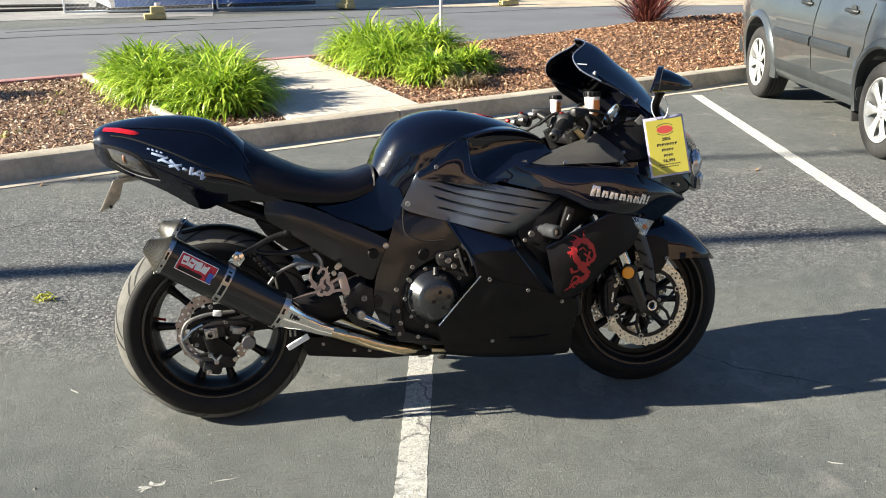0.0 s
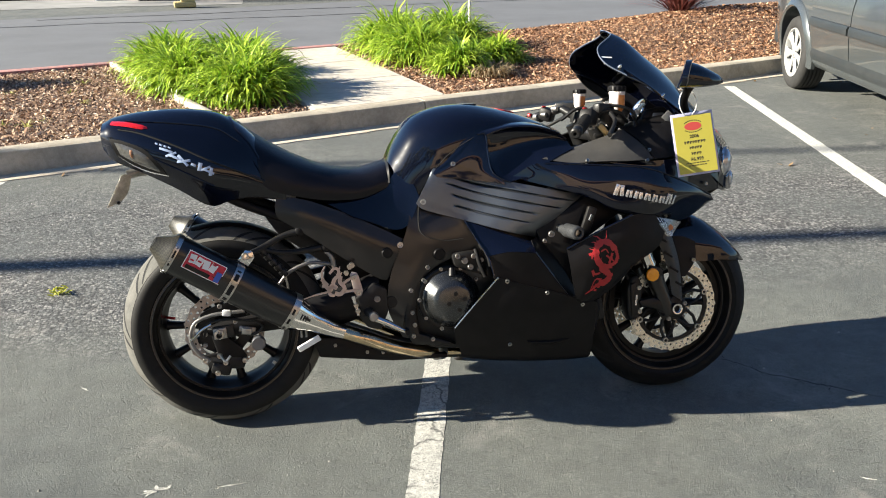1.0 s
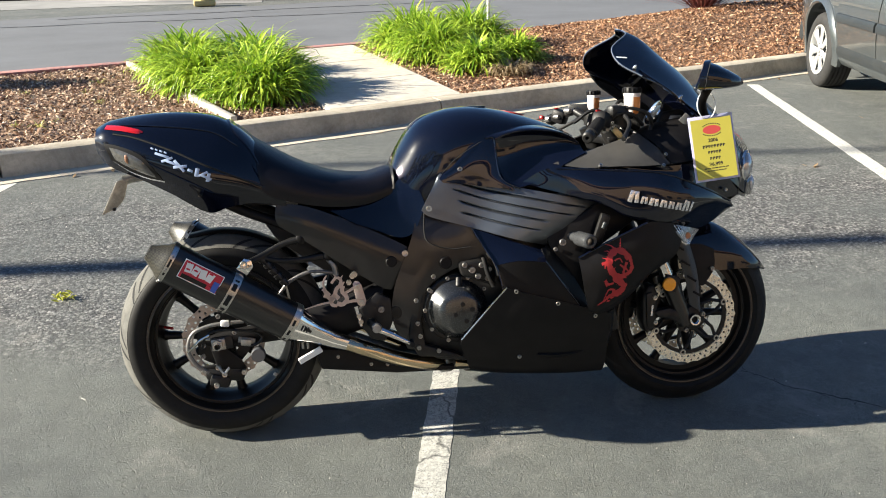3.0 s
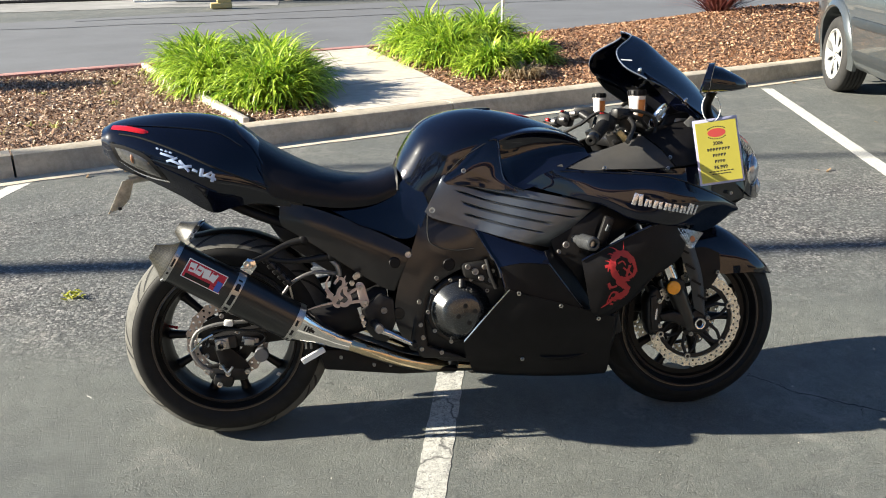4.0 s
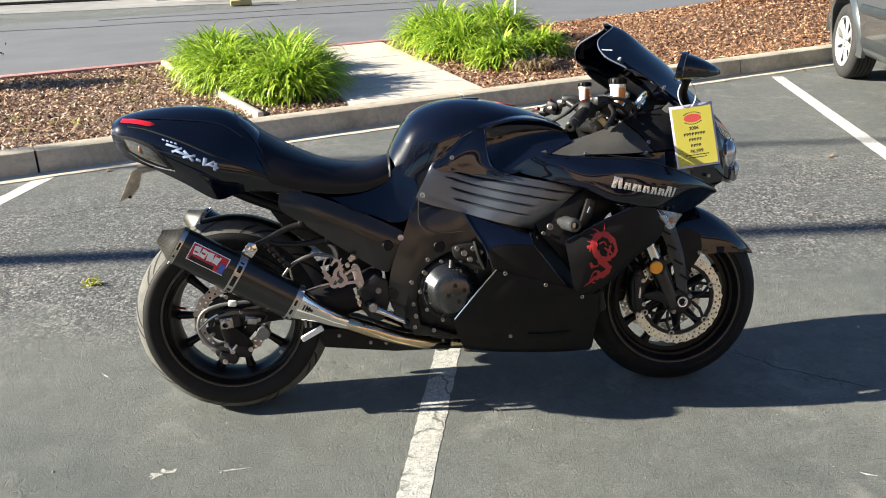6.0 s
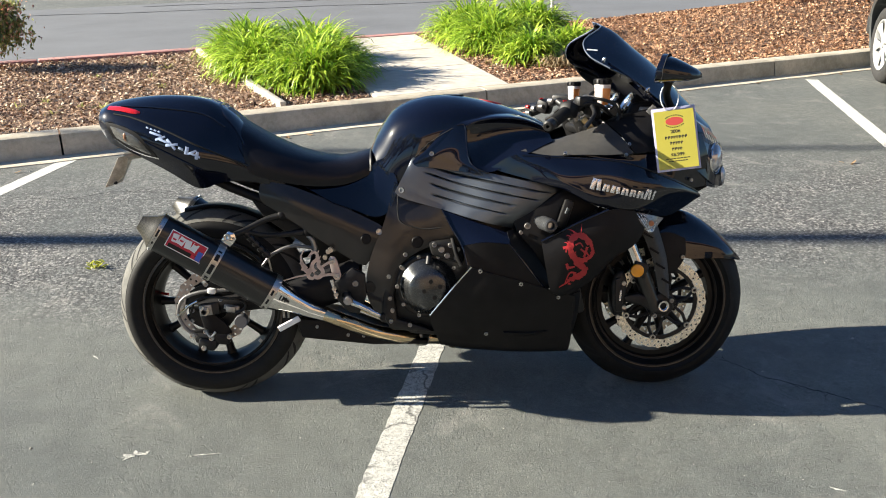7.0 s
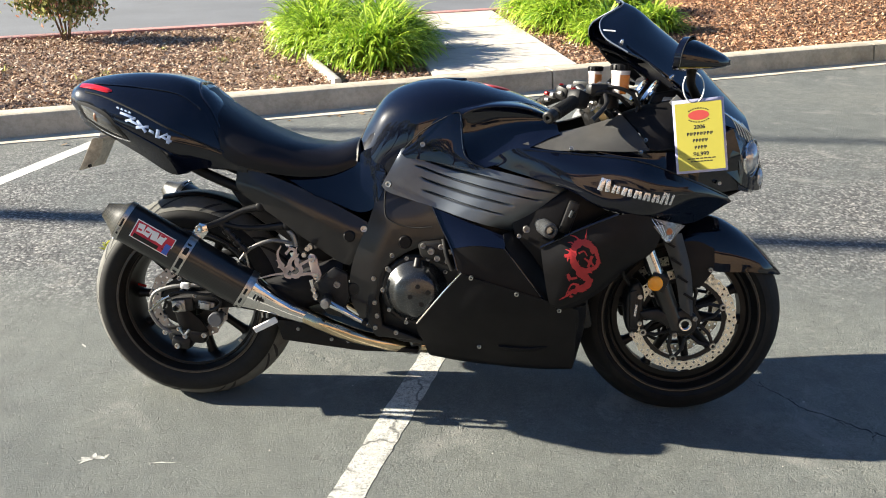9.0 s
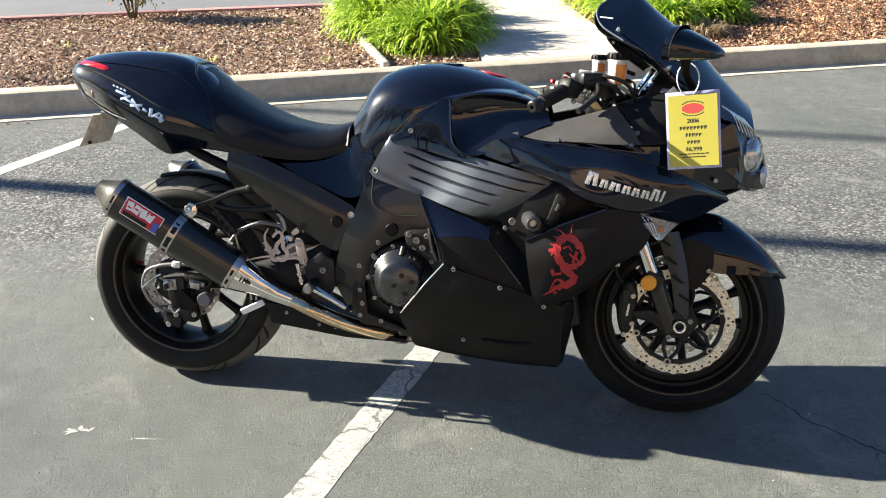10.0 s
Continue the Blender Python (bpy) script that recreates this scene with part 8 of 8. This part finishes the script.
    part("gauge_ring", lathe([(0.03, -0.027), (0.036, -0.034), (0.041, -0.035), (0.0435, -0.031), (0.0425, -0.026), (0.03, -0.027)], 32, gauge_m), chrome, g)
for x, y, z, r in ((0.352, 0.24, 0.93, 0.011), (0.372, 0.205, 0.938, 0.008), (0.336, 0.262, 0.915, 0.007), (0.4, 0.168, 0.958, 0.009)):
    part("switch_clamp", lathe([(0, -0.014), (r * 0.8, -0.014), (r, -0.01), (r, 0.012), (0, 0.012)], 16, pose(x, y, z, 0, 0, 20)), alloy, bike)
part("switch_lens", box(0.02, 0.014, 0.012, pose(0.335, 0.25, 0.935, 0, 15, 40), 0.003), red_anodised, bike)
part("brake_banjo", tube([(0.435, -0.15, 0.965), (0.455, -0.146, 0.975), (0.475, -0.142, 0.967)], [0.006, 0.009, 0.006], 10, 8), alloy, bike)
part("key_head", box(0.016, 0.005, 0.03, pose(0.492, 0.01, 0.945, 0, 20, 30), 0.002), label_red, bike)
part("ignition_lock", lathe([(0, -0.02), (0.016, -0.02), (0.018, -0.015), (0.018, 0.03), (0, 0.03)], 18, pose(0.50, 0, 0.905, -90, 0, 0)), engine_black, bike)
part("stem_nut", lathe([(0, 0.014), (0.016, 0.014), (0.018, 0.01), (0.018, -0.01), (0, -0.01)], 6, pose(0.46, 0, 0.91, 90)), steel, bike)
for k, pts in enumerate(([(0.46, -0.12, 0.93), (0.49, -0.17, 0.885), (0.53, -0.15, 0.85)], [(0.50, -0.10, 0.96), (0.55, -0.16, 0.955), (0.545, -0.19, 0.90), (0.5, -0.17, 0.87)], [(0.44, -0.05, 0.91), (0.50, -0.02, 0.945), (0.56, -0.05, 0.92)], [(0.40, 0.1, 0.92), (0.46, 0.08, 0.96), (0.53, 0.06, 0.93)])):
    part("cable", tube(pts, 0.0055, 8, 14), engine_black, bike)
part("brass_bracket", box(0.05, 0.012, 0.02, pose(0.458, -0.165, 0.893, 0, 48, 0), 0.004), material("brass_bracket", (0.5, 0.4, 0.2), 0.4, 0.7, vary=0.2), bike)
part("bar_clamp_alloy", box(0.03, 0.03, 0.03, pose(0.415, -0.16, 0.915, 0, 20, 0), 0.006), alloy, bike)
part("speed_plate", box(0.04, 0.003, 0.03, pose(0.655, -0.205, 0.93, 20, 40, 0), 0.001), dull_steel, bike)

for x, y, z, r in ((0.44, -0.16, 0.925, 0.006), (0.425, -0.185, 0.915, 0.005), (0.455, -0.125, 0.962, 0.006), (0.50, -0.13, 0.935, 0.007), (0.40, -0.205, 0.905, 0.006), (0.48, -0.1, 0.975, 0.005)):
    bolt((x, y, z), bike, r, (-0.3, -0.6, 0.7), steel)
for pts, r in (([(0.41, -0.19, 0.925), (0.44, -0.21, 0.955), (0.49, -0.20, 0.95), (0.53, -0.17, 0.92)], 0.006), ([(0.43, -0.15, 0.94), (0.47, -0.19, 0.97), (0.53, -0.2, 0.955), (0.56, -0.18, 0.91)], 0.005), ([(0.46, -0.10, 0.95), (0.50, -0.06, 0.99), (0.56, -0.05, 0.975)], 0.0055), ([(0.50, -0.15, 0.90), (0.53, -0.19, 0.885), (0.57, -0.2, 0.895)], 0.008)):
    part("cable", tube(pts, r, 8, 16), engine_black, bike)
part("instrument_pod", plate([(0.575, 0.90), (0.60, 0.955), (0.665, 0.965), (0.69, 0.93), (0.65, 0.895)], -0.15, -0.02, bevel=0.008), matte, bike)
part("pod_face", plate([(0.612, 0.91), (0.625, 0.945), (0.66, 0.945), (0.67, 0.925), (0.65, 0.908)], -0.153, -0.149, bevel=0.002), dull_steel, bike)

# ---------------- price tag ----------------
def price_tag():
    """A yellow card in a clear sleeve on a white loop, hung from the mirror stem."""
    across = Vector((0.098, -0.016, 0.0095)).normalized()
    down = Vector((0.027, -0.030, -0.187))
    down = (down - across * down.dot(across)).normalized()
    turn = Matrix((across, (-down).cross(across), -down)).transposed().to_4x4()
    top = thing("price_tag", BIKE @ pose(0.687, -0.283, 0.942) @ turn @ pose(0, 0, 0, -7) @ pose(0, 0, 0, 0, -2, 0), "yellow price card in clear sleeve hanging from the mirror", "price tag")
    card = material("yellow_card", (0.52, 0.46, 0.07), 0.5, vary=0.05, scale=10)
    sleeve = material("clear_vinyl_sleeve", (0.42, 0.42, 0.6), 0.12, coat=0.8, vary=0.15, scale=20)
    ink = material("black_ink", (0.02, 0.02, 0.02), 0.6)
    w, h = 0.116, 0.173
    part("sleeve", box(w + 0.012, 0.003, h + 0.016, pose(0, 0.003, -h / 2 - 0.004, 7, 0, 0), 0.001), sleeve, top, "clear bluish vinyl sleeve")
    c = part("card", box(w, 0.001, h, pose(0, 0.0, -h / 2 - 0.006, 7, 0, 0)), card, top, "bright yellow card")
    flat = pose(0, 0, -h / 2 - 0.006, 7, 0, 0) @ pose(0, -0.0006, 0)
    oval = plate([(0.026 * math.cos(2 * math.pi * j / 28), 0.0125 * math.sin(2 * math.pi * j / 28)) for j in range(28)], -0.0001, 0.0001, flat @ pose(0, 0, 0.054))
    part("card_badge", oval, material("card_red", (0.55, 0.07, 0.06), 0.5), c, "plain red oval")
    for z, text, size in ((0.0235, "2006", 0.0142), (-0.0455, "$6,999", 0.0142)):
        cu = bpy.data.curves.new("lettering", "FONT")
        cu.body, cu.size, cu.align_x, cu.align_y, cu.extrude, cu.offset = text, size, "CENTER", "CENTER", 0.0001, 0.00035
        ob = new("lettering", cu)
        bpy.context.view_layer.update()
        flat_word = bpy.data.meshes.new_from_object(ob.evaluated_get(bpy.context.evaluated_depsgraph_get()))
        bpy.data.objects.remove(ob)
        flat_word.transform(flat @ pose(0, 0, z, 90, 0, 0))
        flat_word.materials.clear()
        flat_word.materials.append(ink)
        word = new("lettering", flat_word)
        word.parent = c
    for z, wd, n in ((0.0067, 0.066, 8), (-0.0104, 0.039, 5), (-0.028, 0.032, 4)):
        for k in range(n):
            step = wd / n
            bar = box(step * 0.34, 0.0002, 0.0085, pose(-step * 0.2, 0, 0))
            add(bar, box(step * 0.3, 0.0002, 0.005, pose(step * 0.2, 0, 0.0016)))
            part("print_bar", bar, ink, c).matrix_local = flat @ pose(-wd / 2 + wd * (k + 0.5) / n, 0, z)
    for z, wd in ((-0.0565, 0.072), (-0.064, 0.056)):
        for k in range(7):
            part("print_bar", box(wd / 7 * 0.8, 0.0002, 0.0028, flat @ pose(-wd / 2 + wd * (k + 0.5) / 7, 0, z)), ink, c)
    for k in range(9):
        a = radians(40 + 100 * k / 8)
        for s in (-1, 1):
            part("print_bar", box(0.0042, 0.0002, 0.0026, flat @ pose(0.031 * math.cos(a), 0, 0.054 + s * 0.0178 * math.sin(a), 0, s * (90 - math.degrees(a)) * 0.5, 0)), ink, c)
    pts = [(0.026 * math.sin(a) - 0.008, -0.004 - 0.03 * math.sin(a / 2), 0.030 - 0.037 * math.cos(a)) for a in [2 * math.pi * k / 32 for k in range(33)]]
    part("loop", tube(pts, 0.0017, 8), white_plastic, top, "white plastic loop")


price_tag()

# ---------------- parked car ----------------
CAR_TURN = 76.8
car_paint = material("grey_metallic_paint", (0.075, 0.086, 0.09), 0.32, 0.4, coat=1.0, coat_rough=0.03, vary=0.1, scale=3, dust=0.1)
car_trim = material("grey_trim", (0.022, 0.026, 0.028), 0.45, vary=0.15, scale=10, dust=0.05)
car_dark = material("car_underside", (0.015, 0.015, 0.015), 0.8, vary=0.3, scale=10)
car_rubber = material("car_tyre_rubber", (0.02, 0.0195, 0.019), 0.8, vary=0.3, scale=25, fine=0.2, dust=0.05)
wheel_silver = material("wheel_silver", (0.47, 0.47, 0.46), 0.35, 0.35, vary=0.06, scale=20, dust=0.06)
lamp_red = material("lamp_red", (0.45, 0.02, 0.02), 0.15, coat=1.0)


def flank(x, z):
    """Half width of the car body."""
    w = 1.0 - 0.16 * max(0.0, (x - 1.35) / 0.95) ** 2 - 0.1 * max(0.0, (-x - 1.5) / 0.8) ** 2
    f = 0.84 + 0.05 * min(1.0, max(0.0, (z - 0.25) / 0.35)) - 0.06 * max(0.0, (z - 0.78) / 0.3) ** 1.6
    return w * f


def car_top(x):
    return 1.08 - (0.12 * ((x - 0.85) / 1.4) ** 1.3 if x > 0.85 else 0.0)


def parked_car():
    m = pose(4.909, 3.717, 0, 0, 0, CAR_TURN)
    car = thing("parked_car", m, "grey metallic sport utility car parked nose to the kerb", "car")
    stations = [2.28, 2.2, 2.0, 1.7, 1.32, 0.95, 0.5, 0.0, -0.5, -1.0, -1.32, -1.7, -2.05, -2.2, -2.28]
    rings = []
    for x in stations:
        zt = car_top(x) - (0.28 if abs(x) > 2.25 else 0.06 if abs(x) > 2.15 else 0.0)
        zb = 0.27 + (0.12 if abs(x) > 2.25 else 0.0)
        zs = [zb, zb + 0.05, 0.5, 0.66, 0.8, zt - 0.08, zt - 0.02]
        right = [(x, -flank(x, z) * (0.96 if i == 0 else 1), z) for i, z in enumerate(zs)] + [(x, -flank(x, zt) * 0.93, zt + 0.012)]
        mid = [(x, -0.4, zt + 0.03), (x, 0.4, zt + 0.03)]
        rings.append(right + mid + [(q[0], -q[1], q[2]) for q in right[::-1]])
    fine = []
    for a, b in zip(rings, rings[1:]):
        for k in range(3):
            fine.append([Vector(p).lerp(Vector(q), k / 3) for p, q in zip(a, b)])
    fine.append([Vector(p) for p in rings[-1]])
    body = part("body", loft(fine), car_paint, car, "grey metallic lower body")
    cut(body, [lathe([(0, -1.2), (0.41, -1.2), (0.41, -0.62), (0, -0.62)], 40, pose(x, 0, 0.36) if s < 0 else pose(x, 0, 0.36, 0, 0, 180)) for x in (1.31, -1.31) for s in (-1, 1)])
    part("underbody", box(4.2, 1.2, 0.3, pose(0, 0, 0.36), 0.05), car_dark, car)
    for x in (1.31, -1.31):
        part("wheel_well", box(0.84, 1.3, 0.5, pose(x, 0, 0.55), 0.05), car_dark, car)
    # glasshouse
    def rect(x0, x1, hw, z, r=0.12):
        pts = []
        for cx, cy, a0 in ((x1 - r, hw - r, 0), (x0 + r, hw - r, 90), (x0 + r, -hw + r, 180), (x1 - r, -hw + r, 270)):
            for k in range(5):
                a = radians(a0 + 22.5 * k)
                pts.append((cx + r * math.cos(a), cy + r * math.sin(a), z))
        return pts
    part("glasshouse", loft([rect(-2.2, 1.0, 0.80, 1.05), rect(-2.12, 0.75, 0.765, 1.25), rect(-2.0, 0.3, 0.69, 1.56), rect(-1.9, 0.1, 0.6, 1.66), rect(-1.7, -0.1, 0.4, 1.68)]), car_paint, car)
    for s in (-1, 1):
        for x0, x1, t0, t1 in ((0.0, 0.66, 0.0, 0.27), (-0.92, -0.08, -0.92, -0.08), (-1.95, -1.02, -1.82, -1.02)):
            part("side_window", surf([[(x0, s * 0.803, 1.1), (x1, s * 0.803, 1.1)], [(x0 * 0.5 + t0 * 0.5, s * 0.763, 1.3), (x1 * 0.5 + t1 * 0.5, s * 0.763, 1.3)], [(t0, s * 0.71, 1.5), (t1, s * 0.71, 1.5)]], 6, 8, 0.004), glass_dark, car)
        for x0, x1, name in ((-0.02, 0.86, "front_door"), (-0.98, -0.04, "rear_door")):
            rows = []
            for j in range(15):
                z = 0.44 + 0.6 * j / 14
                row = []
                for i in range(15):
                    x = x0 + (x1 - x0) * i / 14
                    if name == "rear_door":
                        x = max(x, -1.31 + math.sqrt(max(0, 0.485 ** 2 - (z - 0.36) ** 2)) if abs(z - 0.36) < 0.485 else -0.98)
                    row.append((x, s * (flank(x, z) + 0.006), z))
                rows.append(row)
            d = loft(rows, False, False)
            bmesh.ops.recalc_face_normals(d, faces=d.faces)
            bmesh.ops.solidify(d, geom=d.faces[:], thickness=0.006)
            door = part(name, d, car_paint, car)
            hx = x0 + 0.12 if name == "front_door" else x0 + 0.2
            part("door_handle", tube([(hx, s * (flank(hx, 0.97) + 0.012), 0.965), (hx + 0.04, s * (flank(hx, 0.97) + 0.04), 0.97), (hx + 0.15, s * (flank(hx, 0.97) + 0.04), 0.972), (hx + 0.18, s * (flank(hx, 0.97) + 0.012), 0.97)], 0.014, 10, 12), car_trim, door, "dark grip door handle")
            part("handle_cup", lathe([(0, -0.002), (0.05, -0.002), (0.055, 0.004), (0, 0.004)], 20, pose(hx + 0.09, s * (flank(hx, 0.965) + 0.009), 0.96)), car_paint, door)
            a, b = (x0 + 0.01, x1 - 0.02) if name == "front_door" else (max(x0, -0.78), x1 - 0.01)
            mold = loft([[(x, s * (flank(x, 0.66) + o), z) for o, z in ((0.004, 0.635), (0.028, 0.642), (0.03, 0.69), (0.02, 0.712), (0.004, 0.716))] for x in [a + (b - a) * k / 8 for k in range(9)]])
            part("side_moulding", mold, car_trim, door, "dark grey protective moulding")
        sill = loft([[(x, s * (flank(x, 0.35) + o), z) for o, z in ((-0.08, 0.335), (0.004, 0.342), (0.016, 0.375), (0.022, 0.4), (0.014, 0.44), (-0.02, 0.445))] for x in [-0.92 + 1.84 * k / 12 for k in range(13)]])
        part("sill_cladding", sill, car_trim, car, "dark grey sill cladding")
        part("sill_rail", loft([[(x, s * (flank(x, 0.35) + o), z) for o, z in ((-0.16, 0.27), (-0.09, 0.275), (-0.075, 0.33), (-0.09, 0.345), (-0.16, 0.345))] for x in (-0.9, 0.0, 0.9)]), car_dark, car)
        for x in (1.31, -1.31):
            rings = []
            for k in range(25):
                a = radians(-14 + 208 * k / 24)
                r0, r1 = 0.405, 0.475
                row = []
                for r, o in ((r0, -0.05), (r0 - 0.004, 0.02), (r0 + 0.012, 0.034), (r1 - 0.015, 0.02), (r1, 0.003), (r1, -0.03)):
                    px, pz = x + r * math.cos(a), 0.36 + r * math.sin(a)
                    row.append((px, s * (flank(px, max(0.3, pz)) + o), pz))
                rings.append(row)
            part("arch_flare", loft(rings), car_paint if x > 0 else car_trim, car)
        part("mud_flap", box(0.02, 0.2, 0.2, pose(-1.31 + 0.43, s * 0.77, 0.28, 0, 12, 0), 0.005), car_dark, car)
        part("head_lamp", surf([[(2.0, s * 0.76, 0.88), (2.14, s * 0.70, 0.86), (2.22, s * 0.55, 0.84)], [(2.02, s * 0.775, 0.78), (2.17, s * 0.71, 0.76), (2.25, s * 0.55, 0.74)], [(2.02, s * 0.775, 0.7), (2.17, s * 0.71, 0.69), (2.25, s * 0.55, 0.68)]], 8, 8, 0.01), lens_glass, car)
        part("tail_lamp", box(0.05, 0.14, 0.5, pose(-2.2, s * 0.72, 1.1), 0.02), lamp_red, car)
        part("wing_mirror", box(0.12, 0.2, 0.14, pose(0.62, s * 0.96, 1.12), 0.04, 3), car_paint, car)
    part("front_bumper", box(0.16, 1.5, 0.22, pose(2.25, 0, 0.42), 0.05, 3), car_trim, car)
    part("rear_bumper", box(0.16, 1.6, 0.22, pose(-2.27, 0, 0.45), 0.05, 3), car_trim, car)
    part("windscreen", surf([[(1.02, -0.68, 1.1), (1.06, 0, 1.1), (1.02, 0.68, 1.1)], [(0.72, -0.62, 1.32), (0.76, 0, 1.32), (0.72, 0.62, 1.32)], [(0.36, -0.56, 1.53), (0.39, 0, 1.55), (0.36, 0.56, 1.53)]], 8, 8, 0.005), glass_dark, car)

    # wheel, built once at the left front
    def car_wheel(x, s):
        R = 0.338
        hub = lathe([(0, -0.008), (0.03, -0.008), (0.034, 0.0), (0.034, 0.04), (0, 0.04)], 20)
        w = part("wheel", hub, wheel_silver, car, "silver alloy wheel with black tyre")
        tyre = [(0.225, 0.0), (0.235, -0.012), (0.26, -0.018), (R - 0.04, -0.016), (R - 0.012, 0.0), (R - 0.002, 0.02)]
        for k in range(5):
            y = 0.03 + 0.034 * k
            tyre += [(R, y), (R, y + 0.024), (R - 0.009, y + 0.026), (R - 0.009, y + 0.032)]
        tyre += [(R - 0.012, 0.205), (R - 0.04, 0.22), (0.235, 0.215), (0.225, 0.2)]
        part("tyre", lathe(tyre, 64), car_rubber, w)
        part("rim", lathe([(0.228, -0.004), (0.226, -0.012), (0.216, -0.012), (0.205, 0.006), (0.195, 0.06), (0.19, 0.18), (0.2, 0.2), (0.226, 0.205), (0.228, 0.0)], 64), wheel_silver, w)
        part("brake_drum", lathe([(0, 0.07), (0.16, 0.07), (0.17, 0.08), (0.17, 0.13), (0, 0.13)], 32), car_dark, w)
        for k in range(7):
            a = 360 * k / 7 + 18
            rings = []
            for f, wd, yy in ((0.0, 0.024, 0.002), (0.25, 0.024, 0.002), (0.6, 0.031, 0.0), (0.85, 0.044, -0.003), (1.0, 0.07, -0.006)):
                r = 0.025 + f * 0.185
                rings.append([(r, yy + 0.013 * math.sin(q) + 0.01, wd * math.cos(q)) for q in [2 * math.pi * j / 12 for j in range(12)]])
            part("spoke", loft(rings), wheel_silver, w).matrix_local = pose(0, 0, 0, 0, a, 0)
        for k in range(5):
            a = 72 * k + 18
            part("lug_nut", lathe([(0, -0.006), (0.008, -0.006), (0.009, 0.01), (0, 0.01)], 6, pose(0.055 * math.cos(radians(a)), 0, 0.055 * math.sin(radians(a)))), dull_steel, w)
        w.matrix_local = pose(x, s * 0.862, 0.338, 0, 0, 180 if s > 0 else 0)
    for x in (1.31, -1.31):
        for s in (1, -1):
            car_wheel(x, s)


parked_car()
